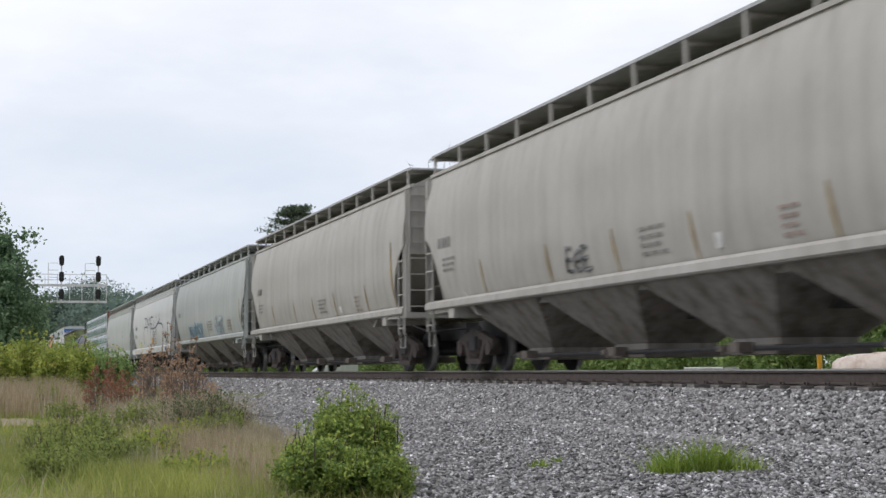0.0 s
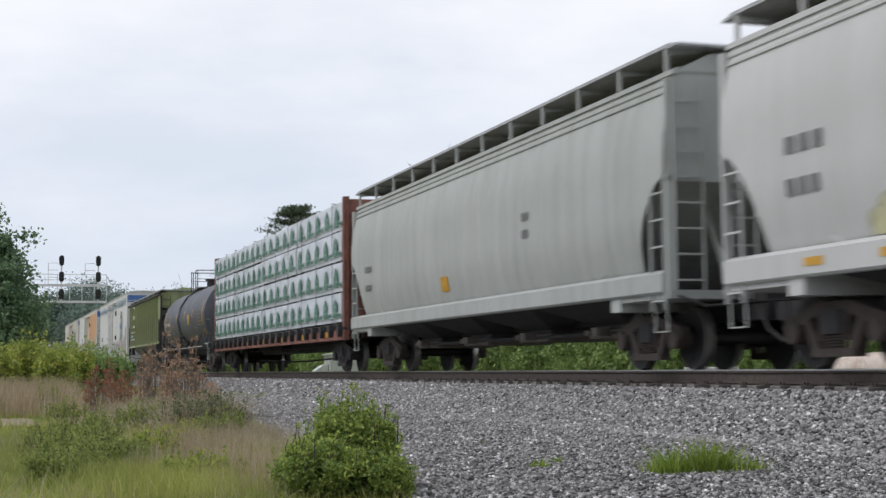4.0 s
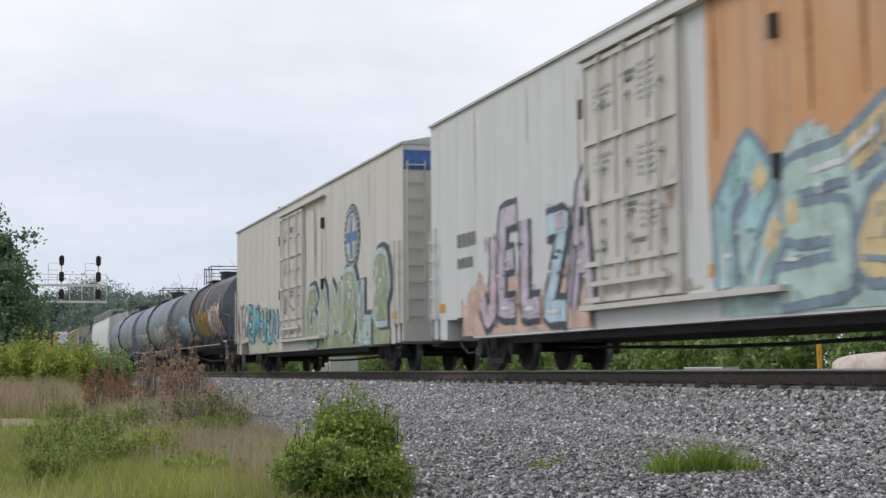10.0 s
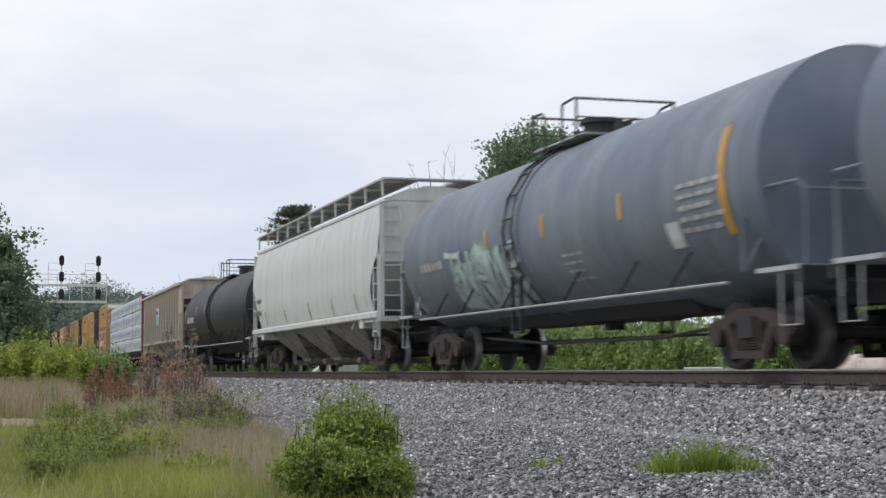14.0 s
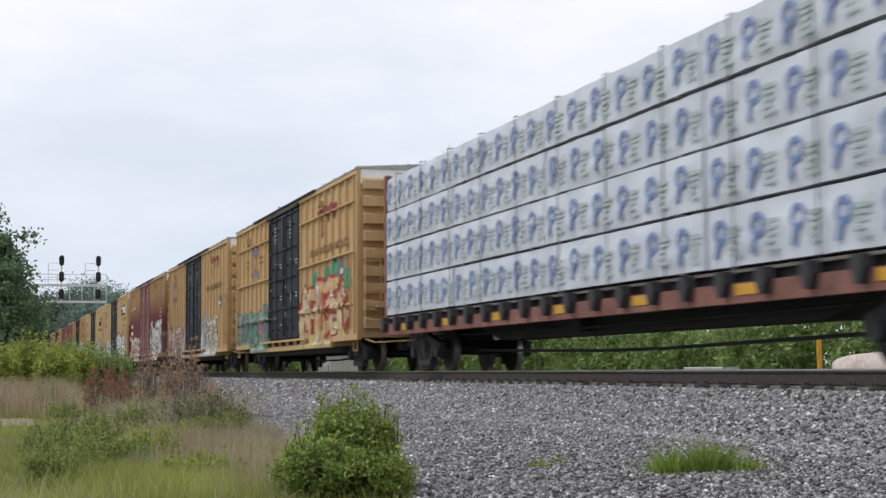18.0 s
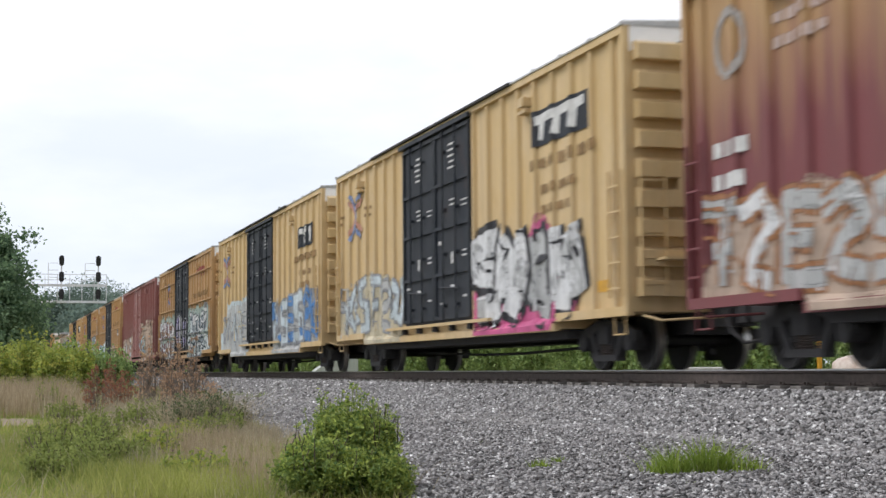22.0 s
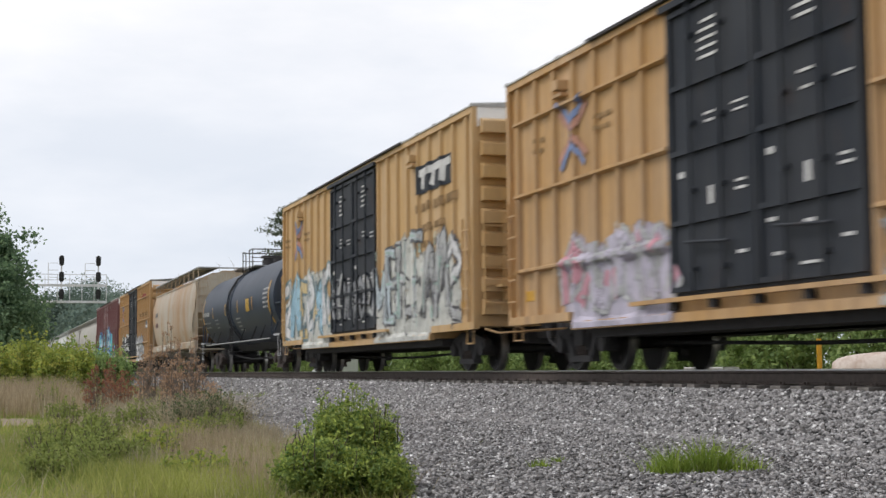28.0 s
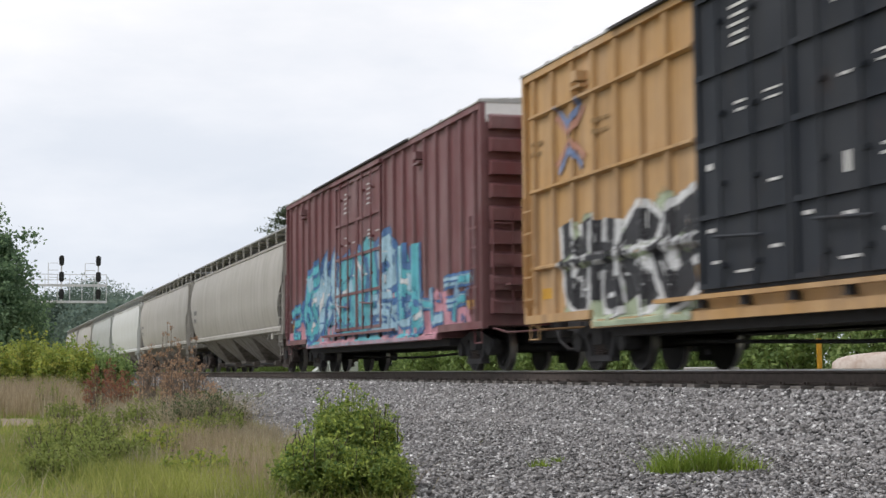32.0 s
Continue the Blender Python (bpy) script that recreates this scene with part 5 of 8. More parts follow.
# ---- refrigerator cars ----
def reefer(L, paintm, label, doormat, unit=False, bandend=True):
    car = new_car("refrigerator_car", label, "refrigerator car")
    h, P, Z0, Z1 = L / 2, 1.52, 0.98, 5.1
    d0, d1 = -h + 0.385 * L, -h + 0.535 * L
    low = 0.55
    notch = [(-h, low + 0.05), (-h + 1.05, low), (-h + 1.05, 0.95), (-h + 1.7, 0.95), (-h + 1.7, 0.98), (-h + 2.5, 0.98), (-h + 2.7, low), (-d0 if -d0 < h - 3 else h - 2.7, low)]
    bottom = notch[:7] + [(-x_, z_) for x_, z_ in reversed(notch[:7])]
    part("body", G().prism(bottom + [(h, Z1), (-h, Z1)], "y", -P, P), paintm, car)
    part("roof", G().prism([(-P - 0.05, Z1 - 0.02), (-P - 0.05, Z1 + 0.03), (-0.9, Z1 + 0.16), (0.9, Z1 + 0.16), (P + 0.05, Z1 + 0.03), (P + 0.05, Z1 - 0.02)], "x", -h - 0.02, h + 0.02), M["roofmetal"], car)
    for s in (-1, 1):
        for i in range(int(L / 1.15)):
            q = -h + 0.6 + i * 1.15
            if not d0 - 0.2 < (q if s < 0 else -q) < d1 + 0.2:
                part("panel_seam", lambda: G().box(-0.008, 0.008, P - 0.004, P + 0.006, 1.2, Z1 - 0.06), paintm, car, key=("seam", paintm.name), at=pose(q, 0, 0, 0, 0, 180 if s < 0 else 0))
        a, b = (d0, d1) if s < 0 else (-d1, -d0)
        door = part("plug_door", G().box(a, b, *sorted((s * P, s * (P + 0.06))), 0.95, 4.75), doormat, car, "wide insulated plug door")
        g = G()
        for z in (1.0, 1.55, 2.5, 3.45, 4.7):
            g.box(a, b, *sorted((s * (P + 0.05), s * (P + 0.105))), z - 0.04, z + 0.04)
        for q in (a + 0.05, b - 0.05, a + (b - a) * 0.36, a + (b - a) * 0.7):
            g.box(q - 0.035, q + 0.035, *sorted((s * (P + 0.05), s * (P + 0.1))), 0.98, 4.72)
        part("door_frame", g, doormat, door)
        for u in (0.22, 0.5, 0.84):
            g = G()
            g.tube([(a + (b - a) * u, s * (P + 0.14), 0.95), (a + (b - a) * u, s * (P + 0.14), 4.75)], 0.024, 6)
            for z in (1.3, 1.9, 2.2, 3.0, 4.0):
                g.box(a + (b - a) * u - 0.06, a + (b - a) * u + 0.06, *sorted((s * (P + 0.05), s * (P + 0.16))), z - 0.03, z + 0.03)
            part("locking_rod", g, doormat, door)
        part("lock_bar", G().box(a + 0.3, b - 0.3, *sorted((s * (P + 0.12), s * (P + 0.17))), 1.2, 1.27), doormat, door)
        g = G()
        for u, z, w in ((0.5, 4.3, 0.5), (0.5, 4.2, 0.4), (0.5, 2.35, 0.5), (0.5, 2.25, 0.4), (0.18, 1.75, 0.4), (0.6, 1.8, 0.5)):
            ribbon(g, [(a + (b - a) * u - w / 2, z), (a + (b - a) * u + w / 2, z)], 0.06, lambda x_, z_: P + 0.062, 0.012, s)
        part("door_stencil", g, M["darkstencil"], door, "grey bars of door instructions")["kind"] = "stuff"
        a2, b2 = (d0 - 0.1, d1 + 2.7) if s < 0 else (-d1 - 2.7, -d0 + 0.1)
        part("door_track", G().box(a2, b2, *sorted((s * P, s * (P + 0.18))), 0.84, 0.92), doormat, car)
        part("door_header", G().box(a2, b2, *sorted((s * P, s * (P + 0.15))), 4.78, 4.84), doormat, car)
        for q in (d0 - 0.12, d1 + 2.5):
            for z in (3.9, 2.2):
                q2 = q if s < 0 else -q
                part("door_bumper", G().box(q2 - 0.05, q2 + 0.05, *sorted((s * P, s * (P + 0.1))), z, z + 0.3), M["under"], car)
    for e in (-1, 1):
        if bandend:
            part("end_blue_band", G().box(*sorted((e * h, e * (h + 0.012))), -P + 0.02, P - 0.02, 4.5, 4.95), M["blue"], car, "blue painted band")
        if unit and e > 0:
            part("cooling_unit", G().box(h, h + 0.75, -1.1, 1.1, 3.5, 4.95), M["black"], car, "black cooling unit with louvres")
            g = G()
            for k in range(7):
                g.box(h + 0.75, h + 0.78, -1.0, 1.0, 3.6 + k * 0.18, 3.66 + k * 0.18)
                g.box(h + 0.05, h + 0.72, -1.13, -1.1, 3.6 + k * 0.18, 3.66 + k * 0.18)
            part("louvre", g, M["under"], car)
            part("unit_frame", G().box(h, h + 1.2, -1.35, 1.35, 1.0, 1.12).tube([(h + 1.15, -1.3, 1.1), (h + 1.15, -1.3, 3.4)], 0.05).tube([(h + 1.15, 1.3, 1.1), (h + 1.15, 1.3, 3.4)], 0.05)
                 .tube([(h + 0.1, -1.35, 3.3), (h + 1.15, -1.3, 3.3), (h + 1.15, 1.3, 3.3)], 0.04).box(h + 0.1, h + 0.8, -0.9, 0.9, 1.12, 2.2).tube([(h + 0.1, -1.38, 2.3), (h + 1.15, -1.35, 2.3), (h + 1.15, 1.3, 2.3)], 0.035), M["black"], car)
        for s in (-1, 1):
            ladder(car, e * (h - 0.3), s * (P + 0.07), 0.95, 2.9, paintm, "x", 0.42, 0.38, name="side_ladder")
            ladder(car, e * (h + 0.06), s * (P - 0.3), 1.05, 4.7 if not unit else 3.0, paintm if not unit else M["black"], "y", 0.42, 0.38, name="end_ladder")
            stirrup(car, e * (h - 0.35), s * (P + 0.02), M["under"])
            for q in (h - 0.75, 4.4, 1.6):
                part("reflector", lambda: G().box(-0.2, 0.2, P, P + 0.008, 1.12, 1.3), M["reflect"], car, "yellow reflective strip", key="reefer_reflector", at=pose(e * q, 0, 0, 0, 0, 180 if s < 0 else 0))
        part("draft_sill", G().box(*sorted((e * (h - 1.0), e * (h + 0.9))), -0.22, 0.22, 0.62, 0.98), M["under"], car)
        coupler(car, e * (h + (1.2 if unit and e > 0 else 0.3)), e)
        truck(car, e * (h - 2.75), True)
    part("underframe", G().box(-h + 0.3, h - 0.3, -0.35, 0.35, 0.45, 0.98).box(-h + 4.2, h - 4.2, -1.25, 1.25, 0.43, 0.545), M["under"], car)
    brake_gear(car, L)
    face = lambda x, z: P + (0.062 if d0 < x < d1 else 0.0)
    LOWEST[face] = lambda x: 0.99 if h - 2.75 < abs(x) < h - 1.0 else low + 0.04
    return car, face


def emblem(car, face, x, z, r):
    """A round railway emblem as plain rings and a cross."""
    def disc(rad, mat, off, name):
        g = G()
        patch(g, lambda q: (z - math.sqrt(max(0.0, rad * rad - (q - x) ** 2)), z + math.sqrt(max(0.0, rad * rad - (q - x) ** 2))), x - rad, x + rad, face, off, -1, 0.03)
        part(name, g, mat, car)
    disc(r, spray("dark_green_ring_paint", (0.05, 0.09, 0.085)), 0.010, "emblem_ring")
    g = G()
    for k in range(26):
        t = 2 * math.pi * k / 26
        ribbon(g, [(x + 0.80 * r * math.cos(t), z + 0.80 * r * math.sin(t)), (x + 0.93 * r * math.cos(t), z + 0.93 * r * math.sin(t))], 0.08 * r, face, 0.018)
    part("emblem_writing", g, M["stencil"], car)
    disc(0.72 * r, M["stencil"], 0.018, "emblem_disc")
    disc(0.66 * r, spray("emblem_blue_paint", (0.10, 0.20, 0.42)), 0.025, "emblem_field")
    g = G()
    for sx in (-1, 1):
        for sz in (-1, 1):
            patch(g, lambda q: (z + sz * 0.15 * r, z + sz * math.sqrt(max(0.02, (0.64 * r) ** 2 - (q - x) ** 2))) if sz > 0 else (z - math.sqrt(max(0.02, (0.64 * r) ** 2 - (q - x) ** 2)), z - 0.15 * r), *sorted((x + sx * 0.13 * r, x + sx * 0.62 * r)), face, 0.032)
    part("emblem_quarter", g, spray("emblem_pale_paint", (0.55, 0.56, 0.50)), car)


# ---- the train, from its head to its tail: where each car's body ends at half time ----
TRAIN = []


def couple(made, front, rear):
    car, face = made if isinstance(made, tuple) else (made, None)
    TRAIN.append((car, (front + rear) / 2))
    return car, face, front - rear


def box(front, rear, *a, **k):
    return couple(boxcar(front - rear, *a, **k), front, rear)


def hop(front, rear, *a, **k):
    return couple(smooth_hopper(front - rear, *a, **k), front, rear)


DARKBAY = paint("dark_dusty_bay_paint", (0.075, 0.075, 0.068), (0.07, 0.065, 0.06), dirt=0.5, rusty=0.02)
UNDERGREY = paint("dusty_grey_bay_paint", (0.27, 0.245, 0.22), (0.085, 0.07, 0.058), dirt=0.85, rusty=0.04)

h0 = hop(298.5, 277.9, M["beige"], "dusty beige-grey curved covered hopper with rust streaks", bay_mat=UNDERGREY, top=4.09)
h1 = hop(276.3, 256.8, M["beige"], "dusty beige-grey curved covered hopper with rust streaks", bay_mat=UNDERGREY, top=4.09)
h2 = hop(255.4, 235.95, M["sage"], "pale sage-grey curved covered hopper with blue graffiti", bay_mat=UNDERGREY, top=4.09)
h3 = hop(234.6, 215.1, M["cement"], "pale grey curved covered hopper with dark scrawled graffiti", sill=(0.98, 1.32), bay_z=0.55, bay_count=4, bay_mat=M["under"], ridge=True, top=4.1)
h4 = hop(213.55, 195.4, M["sage"], "clean sage-grey curved covered hopper with a deep sill", sill=(0.98, 1.3), bay_z=0.55, bay_mat=M["under"], ridge=True, top=4.1)
couple(lumber_car(22.5, "rust-red centre-beam flatcar stacked with white-wrapped lumber, green prints", tree_prints, 3), 194.2, 171.7)
t1 = couple(tank_car(15.0, M["tankblack"], "black tank car with yellow strips and faint scrawls", band=False, rail_h=0.82,
                     strips=[(-6.6, 1.5, 2.95, M["reflect"]), (6.5, 1.5, 2.95, M["reflect"])] + [(q, 2.35, 2.75, M["reflect"]) for q in (-4.6, -2.06, 0.8, 3.38)]), 169.7, 154.7)
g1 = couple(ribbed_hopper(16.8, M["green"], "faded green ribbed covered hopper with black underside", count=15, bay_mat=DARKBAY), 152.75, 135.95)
r1 = couple(reefer(22.4, M["white"], "white insulated refrigerator car with round emblem and sprayed scrawls", M["white"]), 134.45, 112.05)
r2 = couple(reefer(22.0, M["white"], "white refrigerator car with orange primer panel and pastel graffiti", M["cream"], unit=True), 108.5, 86.5)
r3 = couple(reefer(22.6, M["cream"], "cream refrigerator car with green block graffiti", M["cream"]), 84.3, 61.7)
t2 = couple(tank_car(16.4, M["tankstain"], "grey tank car with brown spills and bright graffiti", R=1.6, zc=2.41, strips=[(6.95, 1.65, 3.05, M["reflect"])]), 58.9, 42.5)
t3 = couple(tank_car(16.6, M["tankgrey"], "blue-grey tank car with silver graffiti letters", R=1.6, zc=2.41, strips=[(7.0, 1.65, 3.05, M["reflect"])] + [(q, 2.2, 2.6, M["reflect"]) for q in (3.8, 0.64, -2.26)]), 41.3, 24.7)
t4 = couple(tank_car(16.4, M["tankgrey"], "blue-grey tank car with pale mint graffiti", R=1.6, zc=2.41, strips=[(6.96, 1.65, 3.05, M["reflect"])] + [(q, 2.15, 2.55, M["reflect"]) for q in (3.81, 0.64, -2.26)]), 23.2, 6.8)
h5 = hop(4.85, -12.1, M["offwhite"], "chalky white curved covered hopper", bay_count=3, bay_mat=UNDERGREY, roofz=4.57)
t5 = couple(tank_car(17.0, M["jetblack"], "black tank car with white reporting bars and yellow strips", strips=[(-8.0, 1.5, 2.95, M["reflect"]), (-4.6, 2.4, 2.8, M["reflect"]), (-2.0, 2.4, 2.8, M["reflect"])]), -13.4, -30.3)
h6 = couple(ribbed_hopper(16.8, M["tan"], "dusty tan-grey ribbed covered hopper with a small blue and white panel", top=4.17, bay_mat=UNDERGREY), -31.9, -48.7)
couple(lumber_car(22.2, "rust-red centre-beam flatcar stacked with white-wrapped lumber, blue prints", blue_prints, 5), -50.1, -72.3)
b1 = box(-74.5, -92.75, M["yellow"], "ochre-yellow boxcar with black doors and orange graffiti", beads=True, seed=1)
b2 = box(-94.85, -113.25, M["yellow"], "ochre-yellow boxcar with black doors and white graffiti", seed=2)
b3 = box(-115.15, -133.5, M["twotone"], "red-brown boxcar worn to ochre above, with white block graffiti", doormat=M["doorred"], seed=3)
b4 = box(-135.45, -153.8, M["paleyellow"], "pale yellow boxcar with black doors and white graffiti letters", seed=4)
b5 = box(-155.65, -174.1, M["paleyellow"], "pale yellow boxcar with black doors and blue-white graffiti", seed=5, drop=0.08)
b6 = box(-175.95, -194.4, M["orangeyellow"], "golden-yellow boxcar with black doors and white outlined graffiti", beads=True, seed=6)
b7 = box(-196.45, -215.1, M["red"], "oxide-red boxcar with patches of beige graffiti", doormat=M["red"], seed=7)
b8 = box(-217.3, -235.6, M["orangeyellow"], "golden-yellow boxcar with black doors and pale blue graffiti", beads=True, seed=8)
b9 = box(-237.7, -256.1, M["orangeyellow"], "golden-yellow boxcar with black doors and white block graffiti", beads=True, seed=9)
b10 = box(-258.1, -276.75, M["yellow"], "ochre-yellow boxcar half covered in white graffiti", seed=10)
t6 = couple(tank_car(16.7, M["cleanblack"], "clean black tank car with yellow strips", strips=[(-7.6, 1.5, 2.95, M["reflect"]), (7.2, 1.5, 2.95, M["reflect"])] + [(q, 2.1, 2.55, M["reflect"]) for q in (-4.99, -1.82, 1.0, 4.03)]), -278.2, -294.9)
h7 = hop(-296.7, -313.3, M["rusttan"], "cream covered hopper streaked with orange rust", sill=(0.98, 1.3), bay_z=0.36, bay_count=4, cut=1.1, bay_mat=UNDERGREY, roofz=4.58)
b11 = box(-314.65, -333.1, M["orangeyellow"], "golden-yellow boxcar with black doors and black-white graffiti", beads=True, seed=11)
b12 = box(-335.4, -353.95, M["maroon"], "maroon boxcar with large turquoise graffiti", doormat=M["maroon"], seed=12)
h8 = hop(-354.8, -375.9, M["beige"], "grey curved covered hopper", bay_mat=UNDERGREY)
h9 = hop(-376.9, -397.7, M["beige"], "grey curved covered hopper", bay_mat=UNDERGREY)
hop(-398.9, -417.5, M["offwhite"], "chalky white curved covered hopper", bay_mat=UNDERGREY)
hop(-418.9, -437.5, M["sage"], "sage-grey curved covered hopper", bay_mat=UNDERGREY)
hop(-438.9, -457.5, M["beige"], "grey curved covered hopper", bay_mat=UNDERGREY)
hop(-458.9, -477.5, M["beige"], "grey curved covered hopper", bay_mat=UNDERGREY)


# ---- plants ----
M["leaf_bush"] = leafy("fresh_bush_leaves", (0.105, 0.20, 0.065), (0.52, 0.60, 0.14), 0.55, 2.5)
M["leaf_shrub"] = leafy("yellow_green_shrub_leaves", (0.22, 0.32, 0.075), (0.52, 0.53, 0.12), 0.6, 1.0)
M["leaf_hedge"] = leafy("mid_green_hedge_leaves", (0.17, 0.27, 0.10), (0.42, 0.54, 0.20), 0.6, 0.8)
M["leaf_tree"] = leafy("tree_leaves", (0.105, 0.185, 0.105), (0.25, 0.36, 0.19), 0.6, 0.6)
# distance haze is put into the far leaves' colour: paler, bluer, less contrast
M["leaf_far"] = leafy("far_leaves_haze_tinted", (0.15, 0.215, 0.185), (0.235, 0.31, 0.245), 0.8, 0.08)
M["leaf_pine"] = leafy("grey_green_needles", (0.085, 0.115, 0.08), (0.14, 0.175, 0.11), 0.7, 0.3)
M["leaf_red"] = leafy("russet_dried_leaves", (0.24, 0.10, 0.065), (0.42, 0.21, 0.13), 0.8, 2.0)
M["leaf_dry"] = leafy("brown_seed_heads", (0.36, 0.23, 0.15), (0.58, 0.41, 0.28), 0.85, 2.0)
M["leaf_olive"] = leafy("dull_olive_leaves", (0.19, 0.25, 0.07), (0.39, 0.44, 0.135), 0.7, 2.0)
M["blade_green"] = leafy("bright_grass_blades", (0.19, 0.30, 0.045), (0.38, 0.48, 0.09), 0.6, 2.0)
M["blade_mid"] = leafy("summer_grass_blades", (0.25, 0.31, 0.085), (0.50, 0.48, 0.17), 0.7, 0.7)
M["blade_tan"] = leafy("ripe_tan_grass_blades", (0.38, 0.30, 0.20), (0.62, 0.52, 0.36), 0.8, 0.7)
M["blade_lime"] = leafy("yellow_green_grass_blades", (0.30, 0.35, 0.075), (0.58, 0.58, 0.20), 0.7, 0.9)
M["leaf_dark"] = leafy("dark_undergrowth_leaves", (0.07, 0.11, 0.05), (0.17, 0.22, 0.09), 0.7, 2.0)
M["blade_straw"] = leafy("grey_straw_blades", (0.35, 0.30, 0.20), (0.60, 0.54, 0.40), 0.85, 0.8)
M["petal"] = leafy("small_yellow_flowers", (0.48, 0.46, 0.11), (0.60, 0.57, 0.18), 0.7, 1.0)
M["bark"] = plain("grey_brown_bark", (0.11, 0.085, 0.065), 0.9, 0, 0.45, 4.0, 0.6)
M["twig"] = plain("pale_dead_twigs", (0.21, 0.175, 0.15), 0.9, 0, 0.4, 4.0, 0.4)


def leaves(name, centres, size, mat, parent=None, squash=1.0, rise=0.0, long=1.7):
    """One pointed leaf of four corners at each centre, turned at random."""
    c = np.asarray(centres, dtype=np.float64)
    n = len(c)
    a = rng.normal(size=(n, 3))
    a[:, 2] = a[:, 2] * squash + rise
    a /= np.linalg.norm(a, axis=1)[:, None]
    b = rng.normal(size=(n, 3))
    b -= (a * b).sum(1)[:, None] * a
    b /= np.linalg.norm(b, axis=1)[:, None]
    s = (size * (0.6 + 0.8 * rng.random(n)))[:, None]
    P = np.stack([c - a * s * long / 2, c + b * s / 2 - a * s * 0.1, c + a * s * long / 2, c - b * s / 2 - a * s * 0.1], 1)
    return soup(name, P.reshape(-1, 3), np.arange(4 * n).reshape(n, 4), mat, parent)


def clumps(centre, radii, count, per, spread, hollow=0.35, flat=0.0):
    """Leaf centres in many small clumps that fill an uneven ellipsoid."""
    out = []
    for _ in range(count):
        d = rng.normal(size=3)
        d /= np.linalg.norm(d)
        r = hollow + (1 - hollow) * rng.random() ** 0.6
        lump = 0.78 + 0.32 * noise.noise(Vector(d * 2.1) + Vector(centre))
        c = np.array(centre) + d * np.array(radii) * r * lump
        k = int(per * (0.5 + rng.random()))
        out.append(c + rng.normal(size=(k, 3)) * spread * (0.6 + 0.8 * rng.random()))
    return np.concatenate(out)


def limb(g, a, b, r0, r1, wob, k=5):
    a, b = Vector(a), Vector(b)
    pts = [a.lerp(b, i / k) + Vector(rng.normal(size=3)) * wob * (i / k) * (0.4 if i == k else 1) for i in range(k + 1)]
    n = 6
    rings = []
    for i, p in enumerate(pts):
        d = (pts[min(i + 1, k)] - pts[max(i - 1, 0)]).normalized()
        s = d.orthogonal().normalized()
        t = d.cross(s)
        r = r0 + (r1 - r0) * i / k
        rings.append([tuple(p + r * (math.cos(6.283 * j / n) * s + math.sin(6.283 * j / n) * t)) for j in range(n)])
    g.loft(rings)
    return pts


def blades(name, n, region, h, w, mat, label, cat="grass", lean=0.35, stuff=True, height=None):
    """Grass blades: region(n) gives the feet."""
    f = region(n)
    n = len(f)
    z = np.array([ground_z(a, b) for a, b in f]) - 0.03
    hh = h * (0.45 + 0.75 * rng.random(n))
    if height is not None:
        hh *= np.array([height(a, b) for a, b in f])
    ang = rng.random(n) * 6.283
    dx, dy = np.cos(ang), np.sin(ang)
    bend = lean * hh * rng.random(n)
    la = rng.random(n) * 6.283
    foot = np.stack([f[:, 0], f[:, 1], z], 1)
    side = np.stack([dx, dy, np.zeros(n)], 1) * (w * (0.6 + 0.7 * rng.random(n)))[:, None] / 2
    mid = foot + np.stack([np.cos(la) * bend * 0.35, np.sin(la) * bend * 0.35, hh * 0.55], 1)
    tip = foot + np.stack([np.cos(la) * bend, np.sin(la) * bend, hh], 1)
    P = np.stack([foot - side, foot + side, mid + side * 0.7, mid - side * 0.7, tip], 1).reshape(-1, 3)
    k = 5 * np.arange(n)[:, None]
    F = np.concatenate([k + np.array([0, 1, 2]), k + np.array([0, 2, 3]), k + np.array([3, 2, 4])])
    ob = soup(name, P, F, mat)
    return tagged(ob, label, cat, kind="stuff" if stuff else "")


def verge_field(x0, x1, far, gap=0.0, power=1.0, patchy=0.0, seed=0.0):
    """Feet of blades on the grass side of the gravel."""
    def fn(n):
        x = x0 + (x1 - x0) * rng.random(n) ** power
        e = np.array([verge(q) for q in x])
        y = e - gap - (far + (e + 8)) * rng.random(n)
        keep = np.ones(n, bool)
        if patchy:
            keep = np.array([noise.noise((a * 0.55 + seed, b * 0.55, 2.0)) > patchy * (rng.random() - 0.35) for a, b in zip(x, y)])
        return np.stack([x, y], 1)[keep]
    return fn


def soft_feet(cx, cy, rx, ry):
    def fn(n):
        return np.stack([cx + rx * 0.5 * rng.normal(size=n), cy + ry * 0.5 * rng.normal(size=n)], 1)
    return fn


def disc_feet(cx, cy, rx, ry):
    def fn(n):
        r, a = np.sqrt(rng.random(n)), rng.random(n) * 6.283
        return np.stack([cx + rx * r * np.cos(a), cy + ry * r * np.sin(a)], 1)
    return fn


def no_path(x, y):
    """The trodden path stays bare."""
    return 0.1 if -30.5 < x < -25.6 and y < -9.45 else 1.0


def patch_feet(cx, cy, rx, ry, edge=0.35):
    """Feet scattered in an uneven oval with a ragged edge."""
    def fn(n):
        r, a = np.sqrt(rng.random(n)) * (1 + edge * rng.normal(size=n)), rng.random(n) * 6.283
        return np.stack([cx + rx * r * np.cos(a), cy + ry * r * np.sin(a)], 1)
    return fn


def uneven(x, y):
    """Grass stands higher in some spots than in others; the trodden path stays short."""
    return no_path(x, y) * (0.75 + 0.9 * noise.noise((x * 0.9, y * 1.3, 7.0)))


